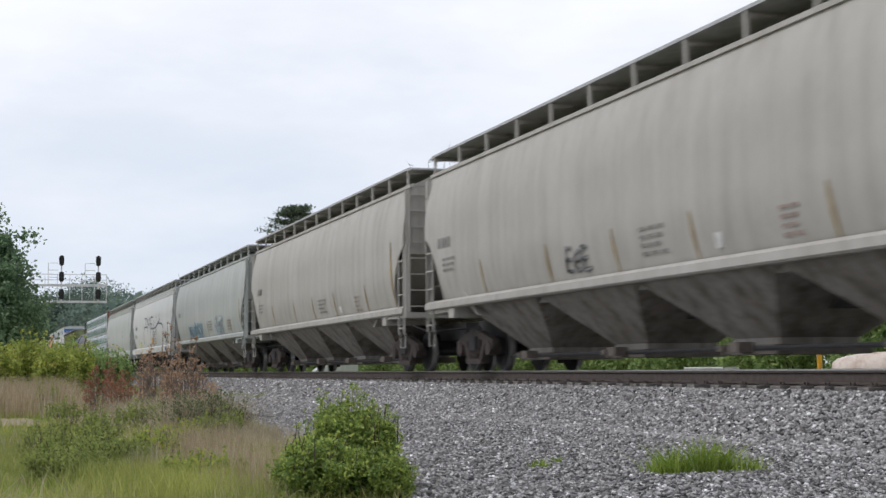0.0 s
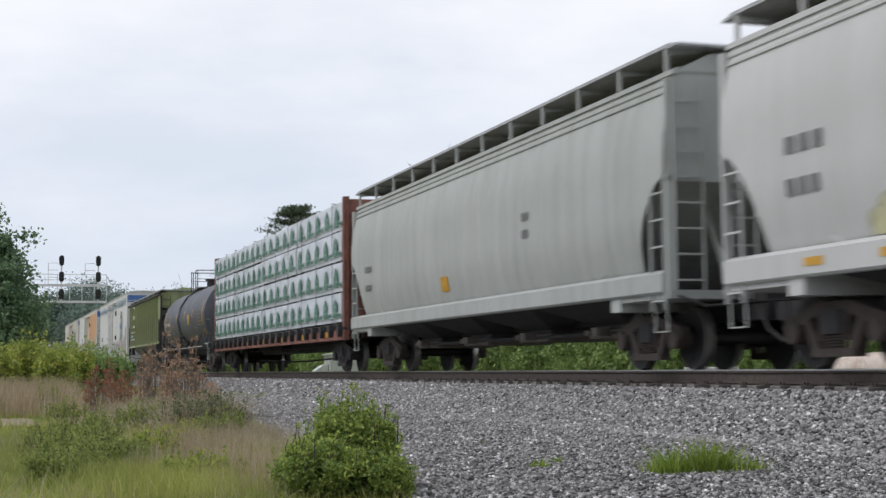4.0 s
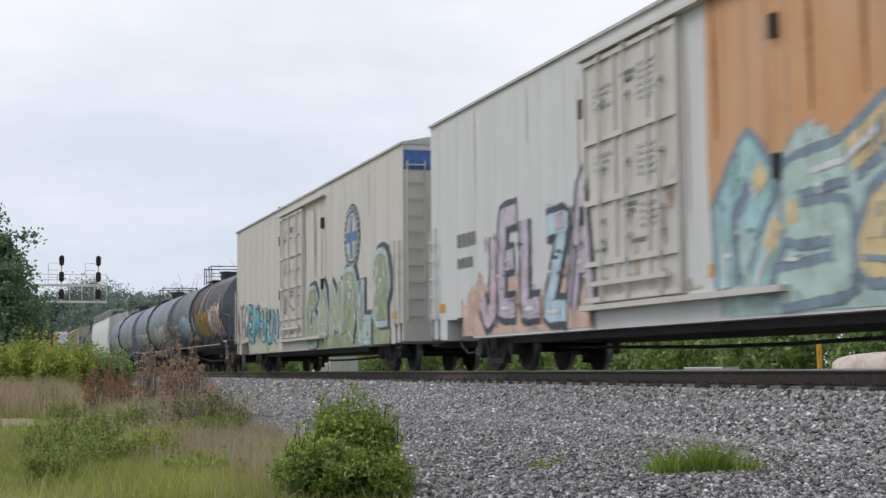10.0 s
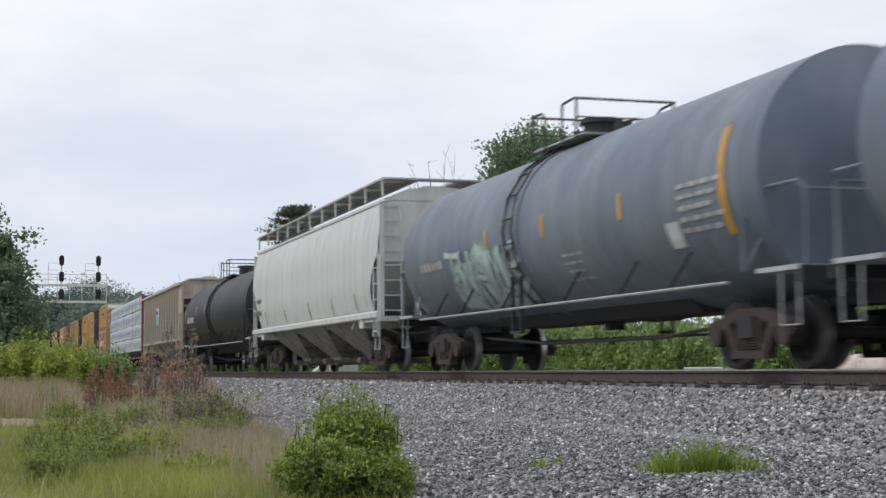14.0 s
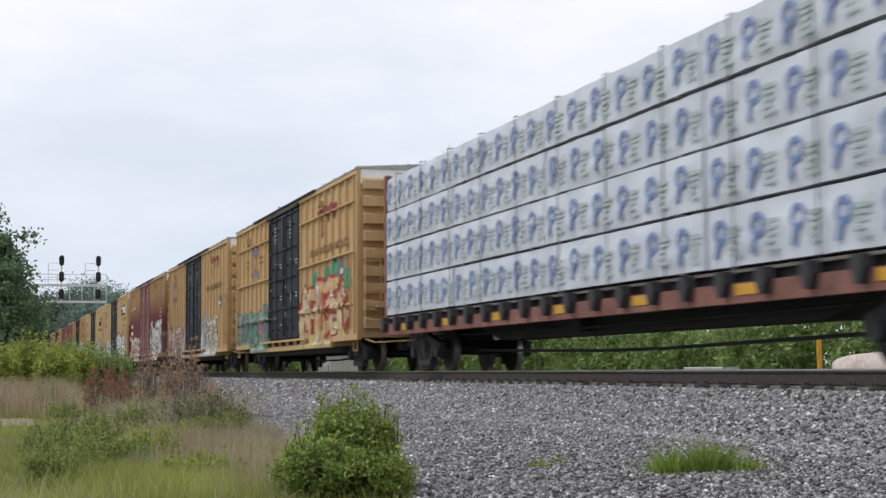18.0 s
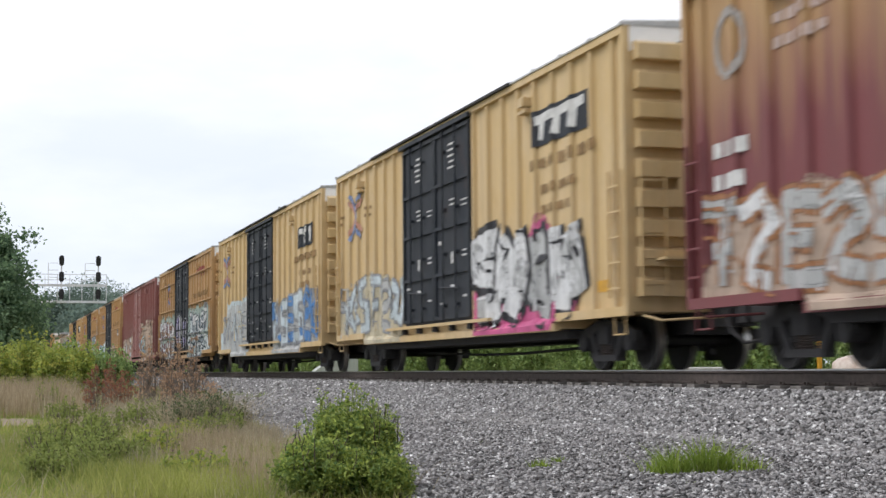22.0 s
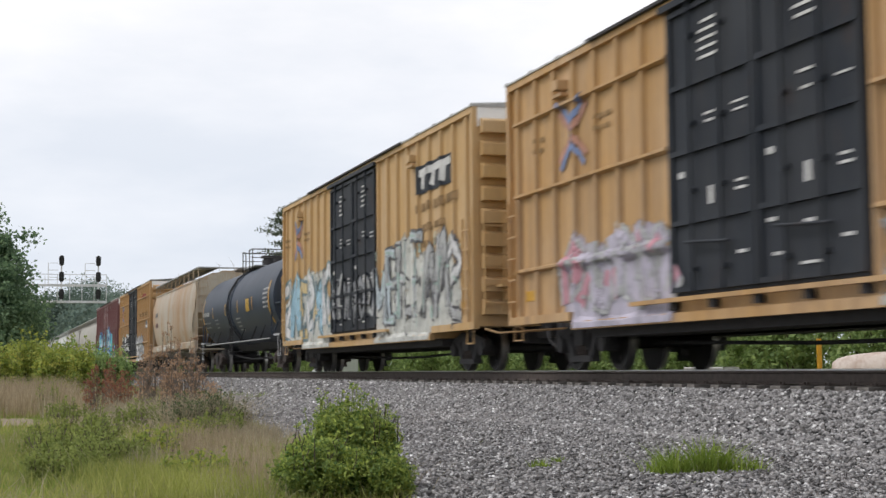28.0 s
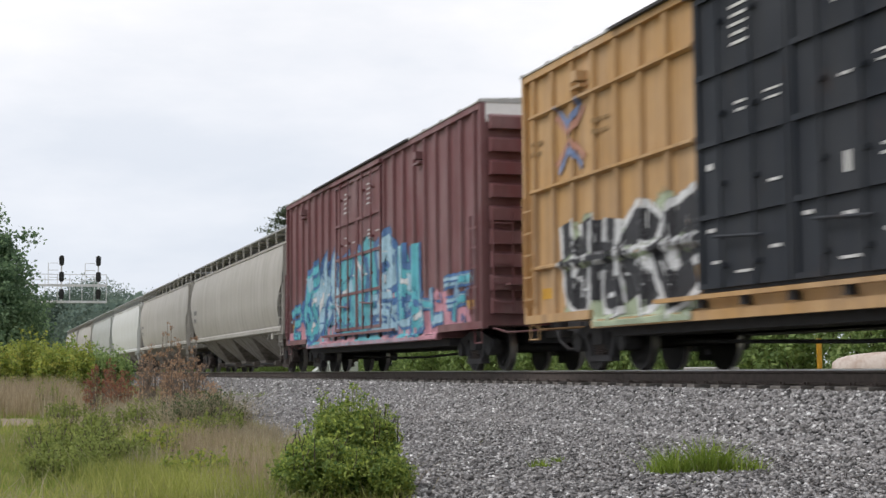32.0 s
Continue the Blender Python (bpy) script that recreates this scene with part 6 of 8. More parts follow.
blades("meadow_grass", 46000, verge_field(-9.5, -24, 5.2, 0.1, 1.1), 0.20, 0.010, M["blade_mid"], "green and straw-coloured meadow grass beside the gravel", "grass", 1.1, True, uneven)
blades("low_green_grass", 46000, verge_field(-9.5, -26, 5.4, 0.25, 1.1, 0.9, 1.0), 0.13, 0.011, M["blade_green"], "low soft green grass", "grass", 1.3, True, uneven)
blades("ripe_grass", 7000, verge_field(-10, -22, 3.0, -0.15, 1.0, 0.9, 3.0), 0.30, 0.007, M["blade_straw"], "grey straw grass with bent stems", "grass", 1.2, True, uneven)
blades("straw_grass", 4500, patch_feet(-13.2, -8.75, 2.6, 0.50), 0.26, 0.007, M["blade_straw"], "pale straw grass with fine seed heads", "grass", 1.0, True, uneven)
blades("straw_grass", 4500, patch_feet(-19.0, -7.35, 3.0, 0.40), 0.30, 0.009, M["blade_straw"], "pale straw grass with fine seed heads", "grass", 1.1, True, uneven)
blades("dead_grass", 7500, patch_feet(-25.5, -8.1, 2.6, 0.75), 0.42, 0.011, M["blade_straw"], "grey dead grass lying over", "grass", 1.6, True, uneven)
blades("soft_weeds", 2200, patch_feet(-14.0, -9.75, 1.5, 0.42), 0.20, 0.014, M["leaf_olive"], "low soft green weeds in the grass", "weeds", 0.9, True, uneven)
blades("far_meadow_grass", 26000, verge_field(-24, -75, 8.0, 0.1, 1.2), 0.30, 0.022, M["blade_mid"], "green and straw-coloured meadow grass farther along the track", "grass", 0.8, True, uneven)
blades("tall_tan_grass", 15000, verge_field(-25, -48, 5.5, 0.4, 1.0, 0.8, 9.0), 0.62, 0.014, M["blade_straw"], "tall dry grey-tan grass", "grass", 0.7, True, uneven)
blades("mown_grass", 16000, lambda n: np.stack([-9 - 30 * rng.random(n), -9.2 - 5 * rng.random(n)], 1), 0.09, 0.012, M["blade_green"], "short mown green grass patch", "grass", 1.0)

def stand(x0, x1, y0, y1):
    return lambda n: np.stack([x0 + (x1 - x0) * rng.random(n), y0 + (y1 - y0) * rng.random(n)], 1)


blades("dry_grass_stand", 9000, stand(-31.5, -43.0, -12.6, -8.4), 0.80, 0.013, M["blade_tan"], "stand of pinkish-tan dry grass", "grass", 0.5, True)
blades("dry_grass_stand", 1700, patch_feet(-15.6, -8.35, 2.6, 0.6), 0.40, 0.007, M["blade_tan"], "fine pinkish-tan seed stems at the gravel's edge", "grass", 0.6, True)
blades("dry_grass_stand", 900, patch_feet(-11.9, -8.55, 1.2, 0.35), 0.34, 0.006, M["blade_tan"], "fine pinkish-tan seed stems at the gravel's edge", "grass", 0.6, True)
blades("yellow_green_grass", 4800, patch_feet(-11.6, -9.15, 1.5, 0.55), 0.24, 0.008, M["blade_lime"], "yellow-green grass in front of the weeds", "grass", 0.8, True)

g = G()
pv = []
for i in range(19):
    y = -9.4 - 0.35 * i
    for j in range(5):
        x = -30.2 + 1.1 * j + 0.2 * noise.noise((y * 0.8, j * 1.0, 5))
        pv.append((x, y, ground_z(x, y) + 0.03 - (0.05 if i == 0 else 0)))
g.add(pv, [(i * 5 + j, i * 5 + j + 1, (i + 1) * 5 + j + 1, (i + 1) * 5 + j) for i in range(18) for j in range(4)])
M["dirt"] = plain("bare_tan_dirt", (0.27, 0.21, 0.155), 0.95, 0, 0.3, 3.0, 0.5)
thing("dirt_path", g, M["dirt"], "bare tan dirt path across the grass", "path", kind="structure", smooth=True)

# a tuft of grass and small weeds that grow in the gravel
for cx_, cy_, k_, h_ in ((-10.80, -5.42, 90, 0.18), (-10.76, -5.33, 120, 0.26), (-10.74, -5.2, 90, 0.20), (-10.72, -5.05, 150, 0.30), (-10.70, -4.93, 120, 0.26), (-10.66, -4.83, 80, 0.20), (-10.62, -4.68, 60, 0.15)):
    blades("grass_tuft", k_, soft_feet(cx_, cy_, 0.15, 0.10), h_, 0.014, M["blade_green"], "bright green grass tuft growing in the gravel", "grass", 1.3, False)
blades("dry_stems", 26, soft_feet(-10.70, -4.98, 0.2, 0.4), 0.26, 0.006, M["blade_straw"], "thin dry grass stems in the tuft", "grass", 0.7)
for x, y, r, h in ((-12.06, -5.96, 0.09, 0.11), (-12.5, -5.6, 0.05, 0.09), (-46.0, -3.2, 0.55, 0.22), (-43.0, -2.9, 0.3, 0.18), (-12.9, -5.0, 0.14, 0.05), (-13.4, -4.6, 0.12, 0.05),
                   (-9.9, -5.6, 0.06, 0.05), (-16.0, -5.2, 0.1, 0.05)):
    blades("weed", 130, disc_feet(x, y, r, r), h, 0.010, M["blade_green"], "small green weed growing between stones", "weed", 0.9, False)


def shrub(name, cx, cy, rx, ry, h, mat, size, count, per, label, sprigs=10, stalkmat=None, base=None, hollow=0.25, foot_at=0.5):
    """A shrub: woody stems, a body of leaf clumps and upright sprigs with gaps."""
    z = (ground_z(cx, cy) if base is None else base) - 0.03
    ob = tagged(new(name), label, "shrub")
    ob.location = (cx, cy, z)
    g = G()
    pts = [clumps((0, 0, h * 0.48), (rx, ry, h * 0.5), count, per, size * 1.3, hollow)]
    for i in range(9):
        a = rng.random() * 6.283
        r = 0.75 * math.sqrt(rng.random())
        limb(g, (0.12 * rx * math.cos(a), 0.12 * ry * math.sin(a), 0), (rx * r * math.cos(a), ry * r * math.sin(a), h * (0.45 + 0.4 * rng.random())), 0.012 * h + 0.004, 0.004, 0.03 * h, 4)
    for i in range(sprigs):
        a = rng.random() * 6.283
        r = 0.85 * math.sqrt(rng.random())
        foot = (rx * r * math.cos(a), ry * r * math.sin(a), h * foot_at)
        tip = (foot[0] * 1.1, foot[1] * 1.1, h * (0.86 + 0.3 * rng.random()) * (1 - 0.35 * r * r))
        st = limb(g, foot, tip, 0.006, 0.003, 0.02, 4)
        for p in st[1:]:
            pts.append(np.array(p) + rng.normal(size=(6, 3)) * size * 0.8)
    part("stem_tangle", g, stalkmat or M["bark"], ob)["kind"] = "stuff"
    P = np.concatenate(pts)
    leaves("foliage", P[P[:, 2] > -0.02], size, mat, ob, 0.8, 0.25)
    return ob


shrub("bush", -10.75, -7.99, 0.38, 0.38, 0.75, M["leaf_bush"], 0.017, 900, 34, "dense fresh green bush at the edge of the gravel", 70, M["leaf_olive"])
shrub("bush", -10.15, -7.86, 0.30, 0.24, 0.36, M["leaf_bush"], 0.016, 240, 28, "low leafy skirt of a green bush", 16, M["leaf_olive"])
shrub("bush", -10.30, -8.30, 0.44, 0.42, 0.52, M["leaf_bush"], 0.016, 560, 32, "low leafy skirt of a green bush", 30)
shrub("bush", -10.66, -7.80, 0.26, 0.20, 0.66, M["leaf_bush"], 0.016, 400, 32, "low leafy green bush at the edge of the gravel", 26)
for x_, y_, h_ in ((-13.3, -9.75, 0.30), (-13.9, -9.55, 0.34), (-14.6, -9.85, 0.36), (-15.2, -9.5, 0.36), (-13.0, -10.0, 0.28), (-14.3, -9.25, 0.28)):
    shrub("weed_clump", x_, y_, 0.42, 0.30, h_, M["leaf_olive"], 0.020, 230, 18, "low soft green weeds in the grass", 30)
shrub("weed_clump", -18.5, -8.1, 0.3, 0.25, 0.3, M["leaf_shrub"], 0.03, 40, 10, "yellow-green weeds in the grass", 14)
shrub("weed_clump", -17.8, -8.45, 0.2, 0.2, 0.3, M["leaf_shrub"], 0.03, 30, 10, "yellow-green weeds in the grass", 10)
shrub("dead_brush", -20.9, -7.55, 0.62, 0.72, 0.58, M["leaf_dark"], 0.026, 240, 14, "heap of grey-green brush with bare twigs", 60, M["twig"], foot_at=0.1)
blades("brush_straw", 1500, patch_feet(-20.9, -7.55, 0.55, 0.6, 0.15), 0.62, 0.008, M["blade_straw"], "bent straw stems over a heap of brush", "grass", 1.5, True)
for x_, y_, h_ in ((-30.5, -8.35, 0.95), (-31.4, -8.0, 1.1), (-29.7, -8.0, 0.75), (-30.9, -7.75, 0.85)):
    shrub("russet_weeds", x_, y_, 0.34, 0.30, h_, M["leaf_red"], 0.032, 7, 8, "clump of russet-red dried weeds", 22, M["twig"], hollow=0.5, foot_at=0.05)
for x_, y_, h_ in ((-26.2, -7.75, 1.15), (-27.2, -7.3, 1.35), (-25.5, -7.35, 1.0), (-26.6, -6.95, 1.1), (-24.6, -7.6, 0.8), (-28.4, -7.6, 1.0), (-27.6, -6.7, 0.8), (-23.6, -7.1, 0.6)):
    shrub("brown_stalks", x_, y_, 0.24, 0.20, h_ * 1.22, M["leaf_dry"], 0.028, 4, 8, "tall brown dried dock stalks", 20, M["twig"], hollow=0.6, foot_at=0.05)
for x_, y_, h_ in ((-16.2, -9.9, 0.4), (-15.2, -8.9, 0.36), (-17.5, -9.3, 0.42), (-20.5, -9.0, 0.45), (-22.0, -8.3, 0.5), (-19.2, -7.6, 0.42), (-12.0, -8.9, 0.3), (-24.0, -9.3, 0.5), (-33.0, -9.2, 0.7), (-34.5, -7.6, 0.6)):
    shrub("weed_clump", x_, y_, 0.42, 0.36, h_, M["leaf_olive" if x_ < -16 else "leaf_shrub"], 0.024, 45, 10, "loose grey-green weeds in the grass", 24, M["twig"], hollow=0.5)
shrub("shrub", -46.0, -7.9, 0.9, 0.8, 1.9, M["leaf_shrub"], 0.062, 300, 17, "leafy yellow-green shrub beside the track", 30)
shrub("shrub", -44.0, -10.3, 1.0, 0.9, 1.8, M["leaf_shrub"], 0.062, 330, 18, "leafy yellow-green shrub beside the track", 30)
shrub("shrub", -45.5, -9.1, 1.1, 0.9, 2.1, M["leaf_shrub"], 0.062, 360, 18, "leafy yellow-green shrub beside the track", 30)
shrub("shrub", -43.5, -8.55, 0.9, 0.7, 1.7, M["leaf_shrub"], 0.062, 300, 17, "leafy yellow-green shrub beside the track", 26)
shrub("shrub", -50.0, -8.0, 1.1, 0.8, 1.85, M["leaf_hedge"], 0.065, 300, 17, "leafy mid-green shrub beside the track", 26)
shrub("shrub", -52.0, -6.9, 1.0, 0.8, 1.75, M["leaf_hedge"], 0.065, 290, 17, "leafy mid-green shrub beside the track", 26)
shrub("shrub", -55.0, -5.9, 1.0, 0.8, 1.6, M["leaf_hedge"], 0.065, 270, 17, "leafy mid-green shrub beside the track", 26)
shrub("shrub", -38.0, -11.3, 0.9, 0.8, 1.4, M["leaf_shrub"], 0.06, 240, 16, "leafy yellow-green shrub beside the track", 24)


for cx_, cy_, h_ in ((-43.9, -10.2, 1.62), (-45.4, -9.1, 1.72), (-43.3, -8.6, 1.45), (-37.9, -11.2, 1.35), (-44.6, -9.7, 1.6)):
    P = clumps((cx_, cy_, -0.98 + h_ * 0.86), (0.95, 0.85, 0.26), 12, 14, 0.07, 0.5)
    tagged(leaves("flower_heads", P, 0.05, M["petal"], None, 0.5, 0.1, 1.1), "yellow flower heads on tall weeds", "flowers", kind="stuff")


def tree(name, x, y, h, crown, mat, leaf, count, per, label, trunk_r=0.2, crown_z=None, spread=0.35, limbs=12, fine=0):
    """A tapered trunk, limbs, and a crown of many clumps of leaves with gaps."""
    z = ground_z(x, y) - 0.05
    ob = tagged(new(name), label, "tree")
    ob.location = (x, y, z)
    cz = crown_z or h - crown[2]
    g = G()
    limb(g, (0, 0, 0), (0.3, 0.2, h * 0.82), trunk_r, trunk_r * 0.25, 0.12, 8)
    part("trunk", g, M["bark"], ob, smooth=True)
    centres = []
    g = G()
    for i in range(limbs):
        d = rng.normal(size=3)
        d /= np.linalg.norm(d)
        tip = np.array((0, 0, cz)) + d * np.array(crown) * (0.65 + 0.3 * rng.random())
        foot = (0.05, 0.05, max(0.8, min(h * 0.75, tip[2] - 0.35 * h * rng.random() - 0.4)))
        pts = limb(g, foot, tip, trunk_r * 0.4, trunk_r * 0.07, 0.15, 5)
        for p in pts[2:]:
            for _ in range(max(1, count // (limbs * 4))):
                centres.append(np.array(p) + rng.normal(size=3) * np.array(crown) * 0.2)
    part("limb_tangle", g, M["bark"], ob, smooth=True)
    P = [c + rng.normal(size=(int(per * (0.5 + rng.random())), 3)) * spread * np.array((1, 1, 0.7)) for c in centres]
    P.append(clumps((0, 0, cz), crown, count // 2, per, spread, 0.45))
    P = np.concatenate(P)
    leaves("crown", P[P[:, 2] > 0.3], leaf, mat, ob, 0.7, 0.0, 1.4)
    return ob


tree("tree", -70.0, -11.3, 8.4, (2.8, 2.7, 4.1), M["leaf_tree"], 0.13, 1700, 64, "broad green leafy tree", 0.22, 4.4, 0.29, 30)
tree("tree", -64.0, -11.9, 5.2, (2.3, 2.0, 2.6), M["leaf_tree"], 0.125, 620, 40, "smaller green leafy tree", 0.16, 2.7, 0.34, 20)
tree("tree", -80.0, -9.0, 4.4, (2.2, 1.7, 2.2), M["leaf_tree"], 0.13, 480, 34, "low green leafy tree", 0.14, 2.4, 0.34, 16)
tree("tree", -74.5, 18.6, 13.9, (2.6, 3.2, 4.3), M["leaf_tree"], 0.12, 2400, 60, "slender green tree with upright sprays", 0.22, 9.6, 0.36, 44)


def pine(x, y, h, label):
    """A pine: a straight trunk, whorls of level branches and flat pads of needles with air between."""
    ob = tagged(new("pine_tree"), label, "tree")
    ob.location = (x, y, ground_z(x, y) - 0.05)
    g = G()
    limb(g, (0, 0, 0), (0, 0, h), 0.26, 0.03, 0.06, 10)
    part("trunk", g, M["bark"], ob, smooth=True)
    g, P = G(), []
    for k, (dz, reach) in enumerate(((0.0, 1.1), (0.6, 2.2), (1.5, 2.6), (2.6, 3.9), (3.8, 3.2), (5.0, 4.2), (6.2, 3.8), (7.4, 4.2))):
        for i in range(6):
            a = 1.05 * i + 0.4 * k + rng.uniform(-0.3, 0.3)
            r = reach * rng.uniform(0.55, 1.05)
            foot, tip = (0, 0, h - dz - 0.35), (r * math.cos(a), r * math.sin(a), h - dz + 0.12 * r + rng.uniform(-0.2, 0.2))
            pts = limb(g, foot, tip, 0.05, 0.012, 0.08, 5)
            for p in pts[2:]:
                for _ in range(1 + (rng.random() < 0.4)):
                    P.append(np.array(p) + np.array((rng.normal() * 0.2, rng.normal() * 0.2, 0.1)) + rng.normal(size=(46, 3)) * np.array((0.40, 0.40, 0.13)))
    part("limb_tangle", g, M["bark"], ob, smooth=True)
    leaves("crown", np.concatenate(P), 0.12, M["leaf_pine"], ob, 0.6, 0.5, 2.4)


pine(-146.6, 20.0, 17.3, "sparse pine with layered branches")
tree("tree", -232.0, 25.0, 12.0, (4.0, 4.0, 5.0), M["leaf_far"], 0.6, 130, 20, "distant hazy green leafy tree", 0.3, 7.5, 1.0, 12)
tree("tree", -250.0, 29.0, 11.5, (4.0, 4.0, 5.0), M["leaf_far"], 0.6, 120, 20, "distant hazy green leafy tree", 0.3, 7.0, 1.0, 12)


def bare_tree(x, y, h, label, fork):
    """A leafless tree that forks into fine twigs."""
    ob = tagged(new("bare_tree"), label, "tree")
    ob.location = (x, y, ground_z(x, y) - 0.05)
    g = G()
    limb(g, (0, 0, 0), (0, 0, h * 0.6), 0.12, 0.06, 0.1, 6)
    part("trunk", g, M["twig"], ob)
    g = G()
    for i in range(fork):
        a = rng.random() * 6.283
        s = 0.1 + 0.16 * rng.random()
        base = (0, 0, h * (0.42 + 0.18 * rng.random()))
        tip = (h * s * math.cos(a) * 0.6, h * s * math.sin(a) * 0.6, h * (0.8 + 0.2 * rng.random()))
        pts = limb(g, base, tip, 0.05, 0.012, 0.12, 5)
        for p in pts[2:]:
            for _ in range(2):
                q = p + Vector(rng.normal(size=3)) * 0.35 + Vector((0, 0, 0.5))
                limb(g, p, q, 0.016, 0.006, 0.05, 2)
    part("branchwork", g, M["twig"], ob)


bare_tree(-90.7, 17.7, 14.7, "leafless grey tree with thin upright twigs", 12)
bare_tree(-160.0, 15.0, 12.5, "leafless grey tree with thin twigs", 10)
bare_tree(-172.0, 12.5, 12.0, "leafless grey tree with thin twigs", 9)

# a hedge of wild shrubs along the far side, each its own
for i in range(62):
    x = -15.0 - i * 2.0 - (i > 28) * (i - 28) * 1.7
    y = 12.4 + rng.uniform(-1.2, 1.2) + 0.02 * i
    s = 1.0 + 0.012 * i
    shrub("shrub", x, y, 1.75 * s, 1.3 * s, 2.75 * s * rng.uniform(0.85, 1.12), M["leaf_hedge"], 0.085 * s, 210, 20, "dense green wild shrub beyond the track", 8, hollow=0.45)

# far woods where the track runs off, and a wooded hill that closes the view
P = []
for i in range(120):
    u = rng.random()
    x = -230 - 420 * u
    y = 12 + 0.03 * (-x - 230) + 45 * rng.random() ** 1.4
    h = -x * 0.054 * rng.uniform(0.72, 1.0) + 1
    P.append(clumps((x, y, h * 0.5 - 1), (3.2 + h * 0.16, 3.2 + h * 0.16, h * 0.52), 70, 24, 0.9, 0.45))
for i in range(50):
    x = -240 - 400 * rng.random()
    P.append(clumps((x, -24 - 40 * rng.random(), 6), (5, 5, 8 + 3 * rng.random()), 60, 24, 1.0, 0.5))
for i in range(90):
    y = -70 + 260 * i / 90.0
    h = 47 + 9 * noise.noise((y * 0.03, 0, 4)) + 4 * rng.random()
    for k in range(3):
        P.append(clumps((-840 - 40 * rng.random(), y, h * (0.25 + 0.25 * k)), (9, 9, h * 0.24), 30, 26, 1.8, 0.4))
P = np.concatenate(P)
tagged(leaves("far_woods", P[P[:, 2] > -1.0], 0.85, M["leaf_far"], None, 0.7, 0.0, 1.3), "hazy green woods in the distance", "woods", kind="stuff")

# ---- signal gantry ----
gantry = tagged(new("signal_gantry"), "galvanised cantilever signal gantry over the track", "signal gantry")
gantry.location = (-149.7, 0, -0.2)
mast = part("mast", G().tube([(0, -7.2, -1.0), (0, -7.2, 9.2)], 0.28, 12).box(-0.5, 0.5, -7.7, -6.7, -1.05, -0.6), M["galv"], gantry)
for z in (7.1, 8.75):
    for dx in (-0.55, 0.55):
        part("arm_chord", G().box(dx - 0.09, dx + 0.09, -7.2, 1.3, z - 0.09, z + 0.09), M["galv"], gantry)
part("walkway", G().box(-0.55, 0.55, -7.0, 1.25, 7.17, 7.22), M["grate"], gantry)
for i in range(8):
    y = -7.0 + i * 1.18
    part("arm_upright", G().box(0.5, 0.58, y - 0.03, y + 0.03, 7.1, 8.75), M["galv"], gantry)
    part("railing_post", G().box(0.52, 0.57, y - 0.025, y + 0.025, 8.75, 9.8), M["galv"], gantry)
for z in (9.25, 9.8):
    part("railing", G().box(0.52, 0.57, -7.2, 1.3, z - 0.03, z + 0.03), M["galv"], gantry)
for y in (-3.1, 0.43):
    part("signal_post", G().tube([(0.9, y, 7.1), (0.9, y, 11.4)], 0.07, 8), M["galv"], gantry)
    cage = part("service_cage", G().tube([(0.7, y - 1.25, 8.8), (0.7, y - 1.25, 10.9), (0.7, y - 0.3, 10.9)], 0.035, 5).tube([(0.7, y - 1.25, 9.5), (0.7, y - 0.3, 9.5)], 0.035, 5).tube([(0.7, y - 1.25, 10.2), (0.7, y - 0.3, 10.2)], 0.035, 5), M["galv"], gantry)
    for z in (10.65, 9.05, 7.35):
        head = part("signal_head", G().prism([(y - 0.22, z + 0.1), (y - 0.1, z - 0.02), (y + 0.1, z - 0.02), (y + 0.22, z + 0.1), (y + 0.25, z + 0.6), (y + 0.22, z + 0.88), (y + 0.08, z + 0.98), (y - 0.08, z + 0.98), (y - 0.22, z + 0.88), (y - 0.25, z + 0.6)], "x", 0.95, 1.15), M["signal"], gantry, "black signal head")
        for k in range(3):
            part("lens_hood", G().cyl((0, y, z + 0.2 + 0.28 * k), "x", 0.11, 1.15, 1.42, 10), M["signal"], head)

# ---- things beyond the track ----
M["rustytank"] = paint("peeling_pale_pink_paint", (0.58, 0.50, 0.44), (0.30, 0.17, 0.11), dirt=0.6, rusty=0.2)
tank = tagged(new("storage_tank"), "old pale pink storage tank with rust patches", "tank")
tank.location = (-29.27, 8.4, -1.04)
rings = []
for k in range(17):
    u = k / 16
    x_ = -0.35 * math.cos(math.pi * min(u * 4, 1) / 2) if u < 0.25 else 0
    q = (1 - math.cos(math.pi * u)) / 2
    rad = 0.60 * min(1.0, math.sin(math.pi * u) ** 0.35 if 0 < u < 1 else 0.05)
    rings.append([(rad * 0 + rad * math.cos(6.283 * j / 24) * 1.0, -2.2 + 4.4 * q, 0.74 + rad * math.sin(6.283 * j / 24)) for j in range(24)])
part("shell", G().loft(rings), M["rustytank"], tank, smooth=True, at=pose(0, 2.0, 0, 0, 0, -33))
part("filler_cap", G().cyl((0, 0, 0), "z", 0.13, 1.28, 1.46, 12).cyl((0, 0.6, 0), "z", 0.06, 1.28, 1.42, 8), M["stencil"], tank, at=pose(0, 2.0, 0, 0, 0, -33))
for y_ in (-1.3, 1.3):
    part("cradle", G().box(-0.5, 0.5, y_ - 0.1, y_ + 0.1, 0, 0.3), M["under"], tank, at=pose(0, 2.0, 0, 0, 0, -33))
post = thing("marker_post", G().chamfer(-0.05, 0.05, -0.04, 0.04, -1.0, 0.62, 0.012), M["reflect"], "yellow plastic marker post beyond the track", "post")
post.location = (-30.65, 8.37, -0.02)
M["hut"] = paint("pale_grey_green_cabinet_paint", (0.47, 0.51, 0.48), (0.2, 0.2, 0.18), dirt=0.25, rusty=0.02)
hut = tagged(new("signal_hut"), "pale grey-green metal equipment hut beside the track", "hut")
hut.location = (-84.7, 9.7, -1.0)
